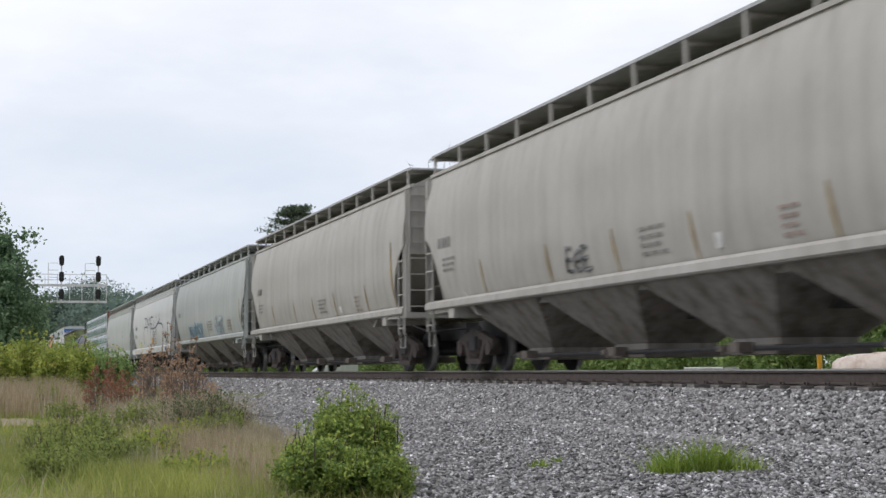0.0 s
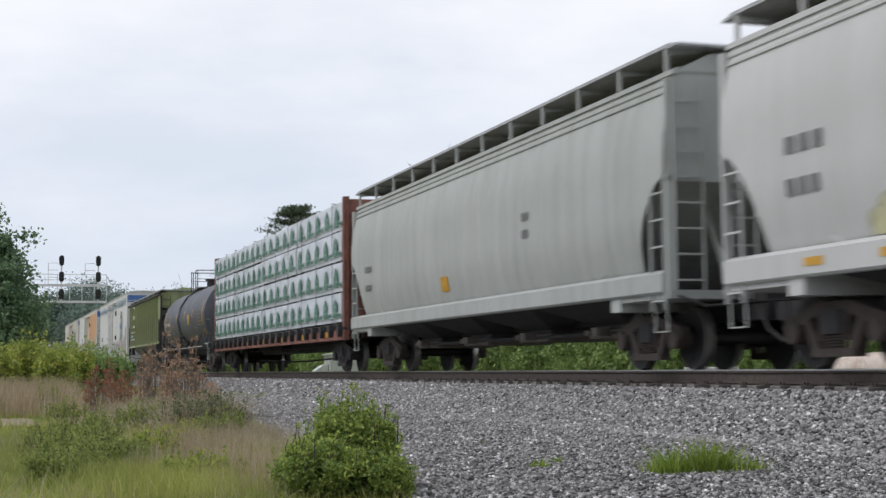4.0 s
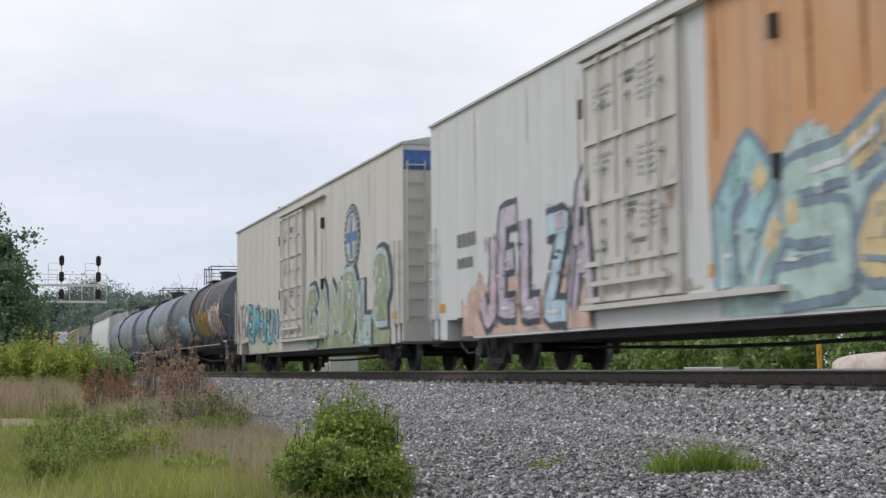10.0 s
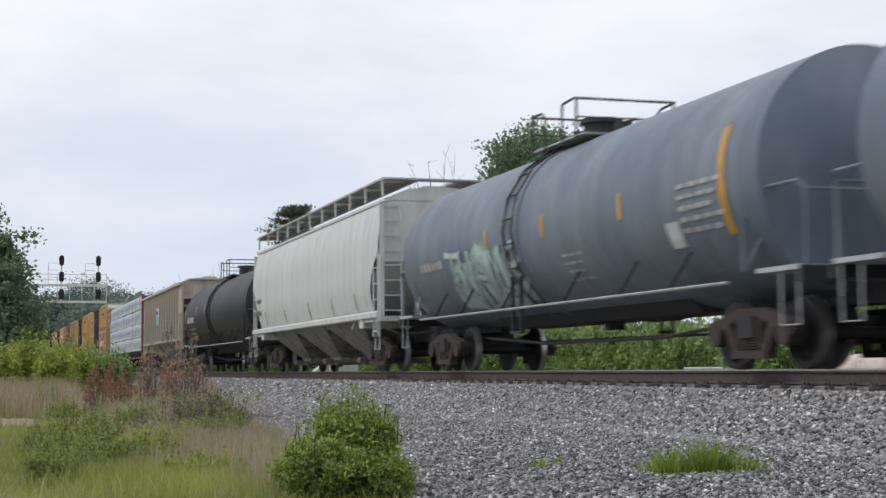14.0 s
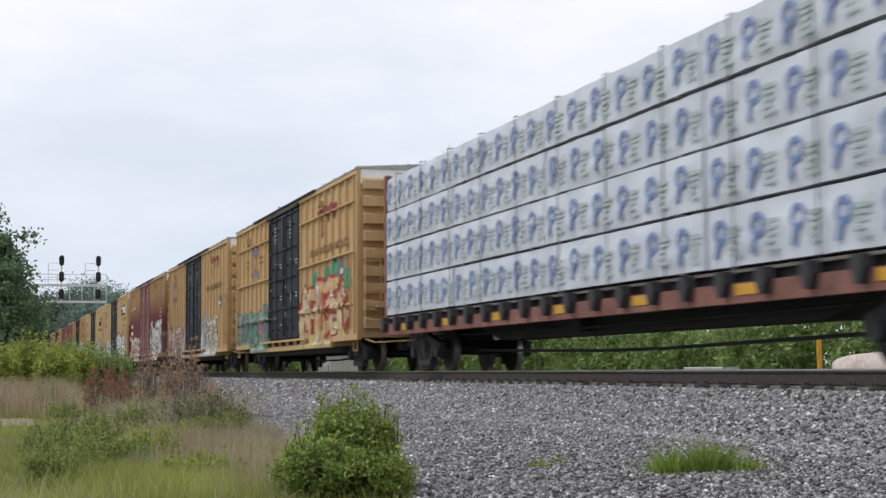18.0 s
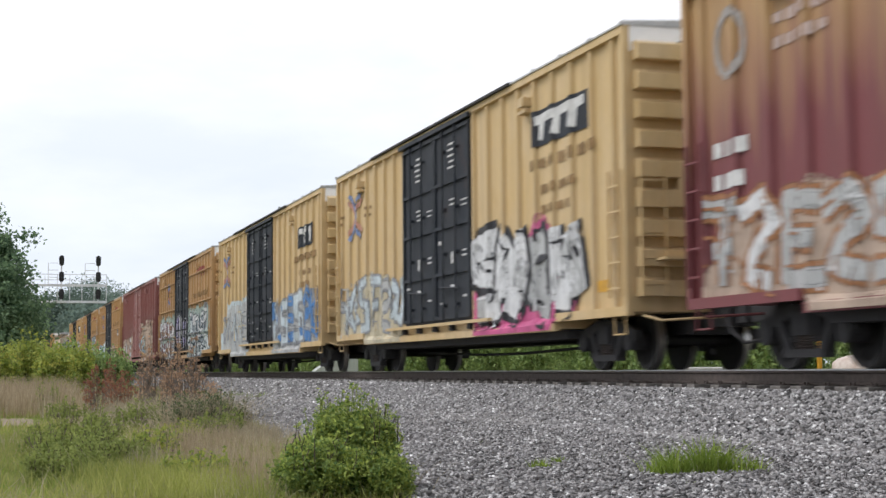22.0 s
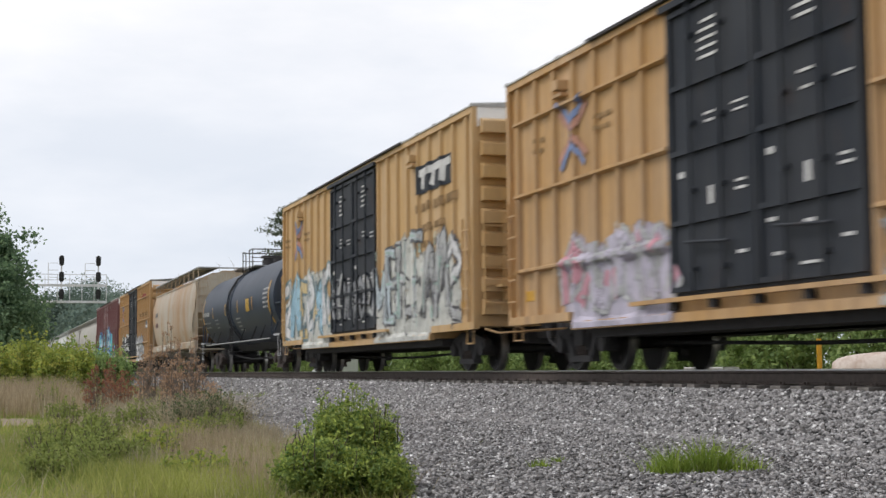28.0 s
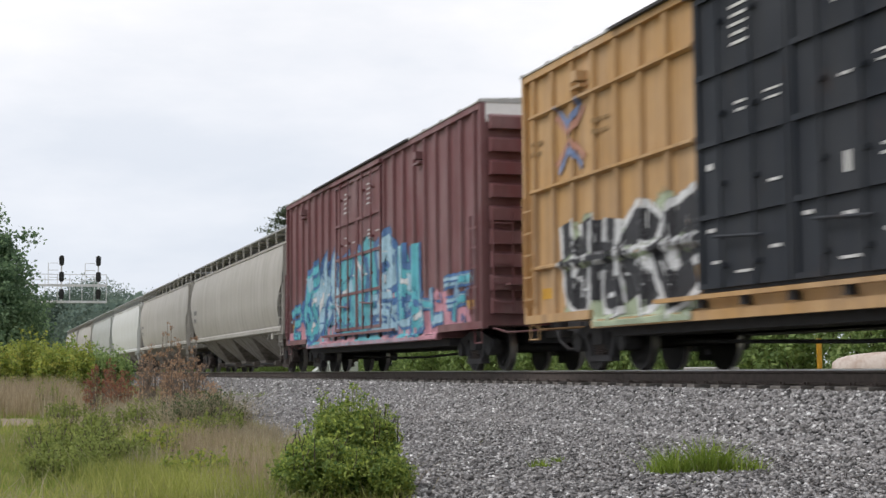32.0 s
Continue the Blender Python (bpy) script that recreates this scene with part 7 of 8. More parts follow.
hut.scale = (0.8, 0.8, 0.85)
part("body", G().box(-1.0, 1.0, -1.05, 1.05, 0, 2.15), M["hut"], hut)
part("roof", G().prism([(-1.2, 2.15), (1.2, 2.15), (1.2, 2.22), (0, 2.36), (-1.2, 2.22)], "x", -1.12, 1.12), M["hut"], hut)
part("door", G().box(1.0, 1.03, -0.4, 0.45, 0.1, 1.95), M["hut"], hut)
part("battery_box", G().prism([(-2.1, 0), (-1.1, 0), (-1.1, 1.55), (-1.5, 1.45), (-2.1, 1.05)], "x", -0.6, 0.6), M["hut"], hut)
thing("concrete_slab", G().chamfer(-36.4, -34.2, 7.7, 8.2, -0.98, -0.045, 0.03), M["roofmetal"], "low pale concrete block beyond the track", "slab")


# ---- marks and graffiti on the cars ----
WHITE = spray("white_spray", (0.68, 0.69, 0.70))
SILVER = spray("silver_spray", (0.50, 0.53, 0.55))
BLACKS = spray("black_spray", (0.03, 0.03, 0.035))
REDS = spray("red_spray", (0.42, 0.06, 0.05))
PINK = spray("pink_spray", (0.60, 0.30, 0.36))
HOT = spray("hot_pink_spray", (0.62, 0.12, 0.28))
BLUES = spray("blue_spray", (0.10, 0.24, 0.50))
SKY = spray("sky_blue_spray", (0.36, 0.56, 0.68))
TURQ = spray("turquoise_spray", (0.12, 0.47, 0.55))
MINT = spray("mint_spray", (0.45, 0.60, 0.55))
GREENS = spray("green_spray", (0.08, 0.32, 0.18))
PALEGREEN = spray("pale_green_spray", (0.40, 0.47, 0.33))
CREAMY = spray("cream_spray", (0.66, 0.53, 0.30))
GOLD = spray("mustard_spray", (0.55, 0.34, 0.05))
ORANGES = spray("orange_spray", (0.60, 0.24, 0.08))
VIOLET = spray("violet_spray", (0.36, 0.32, 0.60))
GREYS = spray("grey_spray", (0.30, 0.31, 0.33))
PALEGREY = spray("pale_grey_spray", (0.46, 0.47, 0.47))
BEIGES = spray("beige_spray", (0.47, 0.36, 0.285))
INDIGO = spray("dark_indigo_marker", (0.07, 0.07, 0.13))
RUSTY = spray("ochre_rust_stain", (0.34, 0.25, 0.11), 0.8)
BROWNISH = spray("faded_brown_lettering", (0.30, 0.19, 0.09), 0.7)
FADERED = spray("faded_red_lettering", (0.28, 0.07, 0.06), 0.7)


def stains(c, xs, z0, z1, w=0.11, mat=None):
    car, face, L = c
    for x in xs:
        g = G()
        ribbon(g, [(x + 0.02, z0), (x, (z0 + z1) / 2), (x - 0.03, z1)], w, face, 0.012, -1, 0.55)
        part("rust_stain", g, mat or RUSTY, car)


def spot(c, x0, x1, z0, z1, mat, name="panel_mark", label="", off=0.016):
    car, face, L = c
    g = G()
    ribbon(g, [(x0, (z0 + z1) / 2), (x1, (z0 + z1) / 2)], z1 - z0, face, off)
    return part(name, g, mat, car, label)


def rows_of(c, x0, z, w, n, mat, h=0.07, gap=0.12, count=4, off=0.016):
    """A block of small unreadable writing."""
    for i in range(n):
        k = 1 - 0.12 * ((i * 7) % 3)
        bars(c[0], c[1], [(x0, z - i * gap, w * k, h, count)], mat, "stencil", off)


def cross_mark(c, x, z, s):
    """A crossing-strokes emblem, blue one way and red the other."""
    car, face, L = c
    red = spray("pale_red_paint", (0.50, 0.26, 0.19))
    g, gr = G(), G()
    ribbon(g, [(x, z - 0.36 * s), (x, z + 0.36 * s)], s * 0.3, face, 0.030)
    for dx in (-1, 1):
        for dz in (-1, 1):
            ribbon(g, [(x + dx * 0.05 * s, z + dz * 0.3 * s), (x + dx * 0.98 * s, z + dz * 1.1 * s)], s * 0.25, face, 0.030)
            ribbon(gr, [(x + dx * 0.15 * s, z + dz * 0.12 * s), (x + dx * 1.15 * s, z + dz * 0.82 * s)], s * 0.27, face, 0.022)
    part("cross_emblem", g, spray("faded_blue_paint", (0.20, 0.27, 0.46)), car, "faded blue strokes of a crossing emblem")
    part("cross_emblem", gr, red, car, "faded red strokes of a crossing emblem")
    rows_of(c, x - 1.7, z + 0.1, 0.5, 2, BROWNISH, 0.08, 0.18, 2)
    rows_of(c, x + 1.0, z + 0.1, 0.6, 2, BROWNISH, 0.08, 0.18, 2)


def name_panel(c, x, z, w, h):
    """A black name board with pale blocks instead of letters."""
    spot(c, x, x + w, z, z + h, M["door"], "name_panel", "black panel with white blocks")
    car, face, L = c
    for i in range(3):
        g = G()
        ribbon(g, [(x + w * (0.08 + 0.3 * i), z + h * 0.72), (x + w * (0.34 + 0.3 * i), z + h * 0.78)], h * 0.26, face, 0.026)
        ribbon(g, [(x + w * (0.18 + 0.3 * i), z + h * 0.65), (x + w * (0.15 + 0.3 * i), z + h * 0.16)], w * 0.09, face, 0.026)
        part("name_block", g, M["stencil"], car)
    rows_of(c, x - 0.2, z - 0.3, w * 1.25, 1, BROWNISH, 0.2, 0.3, 7)
    rows_of(c, x + 0.3, z - 0.75, w * 0.7, 2, BROWNISH, 0.16, 0.35, 4)


def side_words(c, x, z, w):
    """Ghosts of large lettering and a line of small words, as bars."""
    car, face, L = c
    g = G()
    for i in range(3):
        q = x + 1.6 + 0.75 * i
        ribbon(g, [(q - 0.3, z + 1.1), (q + 0.3, z + 1.1)], 0.2, face, 0.014)
        ribbon(g, [(q, z + 1.1), (q, z + (0.35 if i == 0 else 0.75))], 0.2, face, 0.014)
    part("ghost_lettering", g, FADERED, car)
    rows_of(c, x, z, w, 1, BROWNISH, 0.22, 0.3, 14)
    spot(c, x + w * 0.78, x + w * 0.78 + 0.42, z - 0.85, z - 0.42, M["darkstencil"], "data_label")
    spot(c, x + w * 0.8, x + w * 0.78 + 0.38, z - 0.80, z - 0.66, M["stencil"], "data_label", off=0.026)


# hoppers at the head
stains(h0, (-6.65, -3.25, -0.54, 2.04, 5.41, 7.6), 1.4, 2.05)
rows_of(h0, -9.3, 2.55, 0.9, 1, M["faint"], 0.2, 0.3, 3)
rows_of(h0, -9.0, 2.2, 0.9, 3, M["faint"], 0.05, 0.11, 3)
rows_of(h0, 0.4, 1.95, 0.9, 4, M["faint"], 0.05, 0.12, 3)
rows_of(h0, 4.3, 1.85, 0.5, 4, spray("worn_red_stencil", (0.36, 0.27, 0.24)), 0.05, 0.11, 2)
graffiti(h0[0], h0[1], -2.5, -1.5, 1.45, 1.95, [GREYS], BLACKS, 5, 3, weight=0.1, busy=0)
spot(h0, 2.6, 2.8, 1.5, 1.7, M["stencil"], "data_label")
stains(h1, (-5.86, -2.49, 0.11, 2.77, 6.15), 1.4, 2.05)
stains(h1, (8.68,), 1.4, 2.9, 0.16)
rows_of(h1, -8.4, 2.6, 0.8, 1, M["faint"], 0.2, 0.3, 3)
rows_of(h1, -8.2, 2.15, 0.9, 3, M["faint"], 0.05, 0.11, 3)
rows_of(h1, 0.85, 1.9, 1.0, 4, M["faint"], 0.05, 0.11, 3)
rows_of(h1, 5.0, 1.8, 0.6, 4, spray("worn_red_stencil", (0.36, 0.27, 0.24)), 0.05, 0.11, 2)
spot(h1, 3.2, 3.5, 1.48, 1.65, M["stencil"], "data_label")
graffiti(h2[0], h2[1], -5.1, -0.9, 1.3, 2.1, [SKY, spray("steel_blue_spray", (0.25, 0.38, 0.50))], spray("pale_steel_spray", (0.38, 0.48, 0.54)), 11, 5, cloud=spray("thin_blue_spray", (0.36, 0.47, 0.52)), weight=0.16)
graffiti(h2[0], h2[1], 2.6, 4.6, 1.3, 2.2, [PALEGREY, spray("thin_lilac_spray", (0.50, 0.48, 0.52))], SKY, 12, 3, cloud=None, weight=0.2)
stains(h2, (0.6, 3.2, 6.4), 1.4, 2.0)
stains(h2, (8.6,), 1.4, 2.6, 0.15)
rows_of(h2, -8.6, 2.6, 0.8, 1, M["faint"], 0.18, 0.3, 3)
rows_of(h2, 0.9, 2.0, 0.9, 4, M["faint"], 0.05, 0.11, 3)
rows_of(h2, 5.6, 1.9, 0.9, 4, spray("worn_red_stencil", (0.36, 0.27, 0.24)), 0.05, 0.11, 3)
g = G()
for stroke in (
[(-2.9, 3.0), (-1.75, 2.97)],
[(-2.31, 2.98), (-2.29, 2.51)],
[(-3.19, 2.49), (-1.51, 2.49)],
[(-1.38, 2.12), (-1.42, 2.97), (-0.8, 2.54), (-0.17, 3.03), (0.0, 2.23)],
[(1.31, 2.93), (0.35, 2.99), (0.02, 2.66), (0.33, 2.33), (0.96, 2.36), (0.94, 2.57), (0.53, 2.59)],
[(1.75, 2.78), (1.85, 2.4)],
[(2.8, 3.08), (2.74, 2.38), (2.83, 1.93)],
[(4.35, 3.14), (4.09, 2.78), (4.45, 2.71), (2.8, 2.38)],
[(2.8, 2.39), (3.84, 2.54), (5.46, 2.45), (6.04, 2.21), (6.27, 1.89), (6.37, 1.47)],
[(-3.11, 2.48), (-3.71, 1.51)],
[(0.13, 2.22), (0.18, 1.79), (0.48, 1.14)],
[(1.08, 2.3), (2.8, 2.35)],
[(1.53, 2.31), (1.15, 1.83), (1.04, 1.17)],
):
    ribbon(g, stroke, 0.085, h3[1], 0.016)
part("graffiti", g, INDIGO, h3[0], "thin dark scrawled tag")
rows_of(h3, -8.1, 2.55, 0.9, 2, M["darkstencil"], 0.2, 0.5, 3)
spot(h3, 0.38, 1.05, 1.48, 1.83, M["reflect"], "hazard_label", "yellow label")
rows_of(h3, 1.3, 2.1, 1.3, 6, M["darkstencil"], 0.05, 0.12, 3)
spot(h3, 6.3, 6.85, 1.5, 1.9, M["door"], "data_label")
spot(h3, 6.4, 6.75, 1.55, 1.68, M["stencil"], "data_label", off=0.026)
for q in (-7.5, -6.0, -3.8, -1.5, 2.0, 4.4, 8.6):
    part("reflector", G().box(q - 0.2, q + 0.2, -1.618, -1.612, 1.1, 1.2), M["reflect"], h3[0], "yellow reflective strip")
for q, m_ in ((3.6, SKY), (4.3, SKY), (5.6, GREENS), (5.95, GOLD), (6.9, VIOLET), (7.3, BLACKS), (-5.2, SKY)):
    part("sill_tag", G().box(q - 0.16, q + 0.16, -1.617, -1.613, 1.06, 1.2), m_, h3[0], "small sprayed tag on the sill")
g = G()
patch(g, lambda x_: (1.36, 1.75 + 0.1 * math.sin(5 * x_)), -6.6, -4.9, h3[1], 0.010, soft=3)
part("graffiti_cloud", g, spray("pale_lemon_spray", (0.58, 0.56, 0.36)), h3[0], "faint lemon sprayed haze")
spot(h4, -1.5, -1.0, 1.55, 1.85, M["reflect"], "hazard_label", "yellow label")
rows_of(h4, -7.6, 2.4, 0.7, 2, M["darkstencil"], 0.15, 0.45, 3)
rows_of(h4, 3.4, 2.6, 0.4, 2, M["darkstencil"], 0.15, 0.3, 2)

# tank, green hopper and refrigerator cars
rows_of(t1, -6.45, 2.3, 2.0, 1, PALEGREY, 0.2, 0.3, 10)
rows_of(t1, -6.3, 1.95, 1.7, 2, PALEGREY, 0.07, 0.15, 5)
graffiti(t1[0], t1[1], -4.45, -2.35, 1.2, 1.85, [PALEGREY], GREYS, 21, 4, weight=0.08, busy=0)
spot(t1, 1.8, 2.55, 2.07, 2.55, GOLD, "hazard_placard", "yellow placard")
for q, z in ((-1.6, 1.6), (0.3, 1.6), (2.0, 1.55), (3.6, 1.9)):
    rows_of(t1, q, z, 0.8, 3, GREYS, 0.06, 0.14, 3)
rows_of(t1, 4.9, 2.6, 1.6, 5, spray("dull_ochre_lettering", (0.30, 0.24, 0.14)), 0.08, 0.15, 5)
g = G()
for cz_, rz_ in ((3.62, 0.3), (2.98, 0.28)):
    ribbon(g, [(-5.25 + 0.6 * math.cos(0.4 * k - 2.4), cz_ + rz_ * math.sin(0.4 * k - 2.4)) for k in range(13)], 0.17, g1[1], 0.016)
ribbon(g, [(-5.85, 2.7), (-5.85, 3.9)], 0.16, g1[1], 0.016)
part("logo_block", g, spray("ghost_white_lettering", (0.55, 0.58, 0.48)), g1[0], "faded white rounded logo shape")
for z in (2.38, 1.95, 1.5):
    rows_of(g1, -6.2, z, 2.0, 1, M["stencil"], 0.06, 0.2, 2)
rows_of(g1, -6.1, 2.15, 1.5, 1, SKY, 0.16, 0.2, 4)
spot(g1, 4.6, 5.15, 1.65, 2.05, M["stencil"], "data_label")
spot(g1, 4.68, 5.07, 1.82, 1.95, M["green"], "data_label", off=0.026)
spot(g1, -7.0, -6.6, 1.6, 2.0, ORANGES, "data_label")
emblem(r1[0], r1[1], 7.05, 3.02, 1.05)
r_ = random.Random(4)
g = G()
q = -11.0
while q < 10.4:
    ribbon(g, [(q, 4.62 + r_.uniform(0, 0.2)), (q + 0.18, 4.35 + r_.uniform(-0.08, 0.05)), (q + 0.36, 4.6 + r_.uniform(-0.05, 0.2))], 0.1, r1[1], 0.02)
    q += 0.42 + (0.35 if r_.random() < 0.12 else 0)
part("graffiti", g, spray("slate_blue_spray", (0.19, 0.28, 0.36)), r1[0], "slate-blue wavy line under the roof")
g = G()
patch(g, lambda x_: (4.5, 4.85 + 0.03 * math.sin(9 * x_)), -11.0, 10.4, r1[1], 0.01, soft=2)
part("graffiti_cloud", g, spray("pale_blue_haze_spray", (0.55, 0.62, 0.66)), r1[0])
g = G()
patch(g, lambda x_: (0.6, 1.6 + 0.1 * math.sin(4 * x_)), -8.4, -2.6, r1[1], 0.010, soft=3)
part("graffiti_cloud", g, spray("ivory_spray", (0.50, 0.49, 0.40)), r1[0], "washed-out ivory sprayed area")
g, g2 = G(), G()
bump_z = lambda x_: 1.84 + 0.2 * abs(math.sin(2.6 * x_))
patch(g, lambda x_: (1.3 + 0.12 * math.sin(5 * x_), bump_z(x_)), -8.3, -2.9, r1[1], 0.018, soft=2)
part("graffiti_cloud", g, spray("washed_green_spray", (0.40, 0.44, 0.32)), r1[0], "washed-out pale green sprayed letters")
ribbon(g2, [(-8.3 + 0.09 * k, bump_z(-8.3 + 0.09 * k)) for k in range(61)], 0.07, r1[1], 0.026)
for k in range(9):
    q = -8.0 + 0.6 * k
    ribbon(g2, [(q, 1.9), (q + 0.1 * math.sin(3 * k), 1.7), (q + 0.15, 1.15)], 0.05, r1[1], 0.026)
part("graffiti_outline", g2, spray("taupe_spray", (0.27, 0.25, 0.21)), r1[0])
graffiti(r1[0], r1[1], 1.5, 6.6, 0.85, 2.2, [spray("thin_pink_spray", (0.60, 0.50, 0.50)), spray("thin_sky_spray", (0.55, 0.63, 0.67))], spray("thin_mauve_spray", (0.48, 0.42, 0.46)), 32, 7, cloud=spray("thin_grey_spray", (0.62, 0.61, 0.60)), weight=0.16)
graffiti(r1[0], r1[1], 6.8, 10.2, 0.85, 2.3, [spray("thin_pink_spray", (0.60, 0.50, 0.50)), CREAMY], spray("thin_mauve_spray", (0.48, 0.42, 0.46)), 33, 4, cloud=spray("thin_grey_spray", (0.62, 0.61, 0.60)), weight=0.14)
rows_of(r1, -9.4, 2.45, 1.4, 1, M["darkstencil"], 0.3, 0.4, 4)
rows_of(r1, -9.3, 2.0, 1.2, 1, PALEGREY, 0.22, 0.4, 5)
graffiti(r1[0], r1[1], -8.3, -2.8, 0.9, 2.0, [spray("washed_green_spray", (0.40, 0.44, 0.32)), spray("ivory_spray", (0.50, 0.49, 0.40)), PALEGREEN], spray("pale_taupe_spray", (0.38, 0.36, 0.30)), 31, 7, weight=0.13)
for q in (-3.85,):
    part("vent", G().box(q - 0.24, q + 0.24, -1.565, -1.5, 1.32, 1.75), M["door"], r1[0], "dark vent opening")
part("vent", G().box(-5.9, -4.9, -1.56, -1.5, 1.75, 1.95), PALEGREEN, r1[0], "sprayed-over vent cover")
for c_, zz in ((r1, 4.6), (r2, 4.6), (r3, 4.6)):
    stains(c_, (-2.9, 0.9, 3.5, 3.0), 2.0, zz, 0.06, spray("thin_rust_run", (0.45, 0.33, 0.24), 0.8))
g = G()
patch(g, lambda x_: (2.0 + (0.45 if x_ > 9.2 else 0.0), 4.88), 1.45, 10.6, r2[1], 0.008)
part("primer_panel", g, M["primer"], r2[0], "large orange primer panel")
graffiti(r2[0], r2[1], -7.9, -2.2, 0.75, 2.7, [spray("powder_blue_spray", (0.48, 0.63, 0.71)), spray("powder_pink_spray", (0.62, 0.46, 0.53)), spray("pale_lilac_spray", (0.55, 0.48, 0.56))], spray("ink_spray", (0.06, 0.07, 0.09)), 41, word="JELZA", weight=0.26, shine=WHITE, rise=0.3)
g = G()
patch(g, lambda x_: (0.6, 1.5 + 0.25 * math.sin(3 * x_) + 0.1 * math.sin(11 * x_)), -9.0, -2.3, r2[1], 0.009, soft=3)
part("graffiti_cloud", g, spray("peach_spray", (0.62, 0.44, 0.36)), r2[0], "peach wash behind the letters")
graffiti(r2[0], r2[1], 1.7, 7.7, 0.75, 2.75, [spray("aqua_spray", (0.35, 0.58, 0.58)), MINT, CREAMY], spray("slate_spray", (0.22, 0.29, 0.36)), 42, 4, cloud=spray("pale_aqua_spray", (0.45, 0.60, 0.58)), weight=0.22, shine=WHITE)
graffiti(r2[0], r2[1], 7.7, 10.6, 0.75, 2.2, [WHITE, GOLD], BLACKS, 43, 4, weight=0.1)
rows_of(r2, -9.2, 2.5, 1.2, 1, M["darkstencil"], 0.26, 0.4, 4)
rows_of(r2, -9.2, 2.05, 1.0, 1, M["darkstencil"], 0.2, 0.4, 4)
stains(r2, (1.7, 4.0, 5.1, 8.3), 2.9, 4.8, 0.13, spray("dark_rust_run", (0.33, 0.16, 0.07), 0.8))
emblem(r3[0], r3[1], 6.55, 3.37, 0.86)
graffiti(r3[0], r3[1], 0.95, 10.2, 0.62, 2.15, [spray("moss_spray", (0.33, 0.37, 0.24)), spray("mint_grey_spray", (0.42, 0.52, 0.48)), spray("sage_spray", (0.42, 0.46, 0.32))], spray("pale_blue_green_spray", (0.45, 0.57, 0.57)), 52, cloud=None, weight=0.27, shine=spray("pale_lilac_spray", (0.55, 0.48, 0.56)), word="GAMRL2", rise=0.5, outer=spray("charcoal_spray", (0.09, 0.10, 0.11)), lean=0.05)
graffiti(r3[0], r3[1], -8.9, -3.3, 0.8, 2.2, [TURQ, SKY], spray("dark_slate_spray", (0.10, 0.14, 0.17)), 53, 5, cloud=spray("pale_olive_spray", (0.50, 0.52, 0.42)), weight=0.17)
graffiti(r3[0], r3[1], -11.2, -8.9, 0.8, 2.4, [spray("thin_pink_spray", (0.60, 0.50, 0.50))], GREYS, 54, 3, weight=0.08)
stains(r3, (2.1, 2.3), 2.6, 4.6, 0.08, spray("dark_rust_run", (0.33, 0.16, 0.07), 0.8))

g = G()
patch(g, lambda x_: (0.57, 1.05 + 0.12 * math.sin(2.3 * x_) + 0.05 * math.sin(9 * x_)), 1.2, 10.2, r3[1], 0.010, soft=2)
part("graffiti_cloud", g, spray("moss_wash_spray", (0.34, 0.38, 0.24)), r3[0], "mossy green wash along the bottom")

# tank cars in the middle
g = G()
patch(g, lambda x_: (1.0, 3.55), 3.9, 7.6, t2[1], 0.007, soft=4)
part("graffiti_cloud", g, spray("tar_spray", (0.035, 0.037, 0.042)), t2[0], "black overpainted area at the tank's end")
graffiti(t2[0], t2[1], -4.9, -0.3, 1.3, 2.55, [MINT, TURQ, SKY], VIOLET, 61, 5, cloud=spray("lilac_spray", (0.42, 0.38, 0.62)), weight=0.22)
graffiti(t2[0], t2[1], 0.7, 4.5, 1.35, 2.55, [GOLD, spray("deep_mustard_spray", (0.45, 0.27, 0.05))], spray("dark_mustard_spray", (0.25, 0.15, 0.04)), 62, 5, cloud=spray("teal_spray", (0.10, 0.34, 0.40)), weight=0.22)
graffiti(t2[0], t2[1], 4.2, 7.5, 1.4, 2.75, [WHITE, PALEGREY], REDS, 63, 4, cloud=spray("thin_mauve_spray", (0.48, 0.42, 0.46)), weight=0.2)
rows_of(t2, -7.0, 2.1, 1.9, 2, PALEGREY, 0.2, 0.35, 6)
for a, b, m_ in ((-1.2, 0.4, spray("brown_spill", (0.11, 0.075, 0.06), 0.7)), (0.6, 1.6, spray("red_brown_spill", (0.125, 0.07, 0.06), 0.7)), (2.6, 3.4, spray("red_brown_spill", (0.125, 0.07, 0.06), 0.7))):
    g = G()
    patch(g, lambda x_: (2.3 + 0.3 * math.sin(5 * x_ + a), 3.8), a, b, t2[1], 0.008, soft=3)
    part("spill_stain", g, m_, t2[0], "brown spill down the side")
graffiti(t3[0], t3[1], 2.1, 6.2, 1.2, 2.35, [SILVER, WHITE], GREYS, 71, 5, cloud=PALEGREY, weight=0.22)
graffiti(t3[0], t3[1], -4.8, -1.3, 1.2, 2.2, [SILVER, WHITE], GREYS, 72, 4, cloud=PALEGREY, weight=0.2)
rows_of(t3, 5.8, 2.3, 1.2, 4, PALEGREY, 0.08, 0.16, 4)
rows_of(t3, 0.8, 1.9, 0.9, 4, GREYS, 0.07, 0.14, 3)
rows_of(t3, -6.9, 2.1, 1.6, 1, PALEGREY, 0.2, 0.35, 6)
graffiti(t4[0], t4[1], -4.9, -0.7, 1.15, 2.35, [spray("pale_mint_spray", (0.50, 0.62, 0.58))], spray("slate_teal_spray", (0.24, 0.33, 0.34)), 75, 5, cloud=MINT, weight=0.12, busy=1)
rows_of(t4, 5.7, 2.4, 1.3, 5, PALEGREY, 0.08, 0.15, 4)
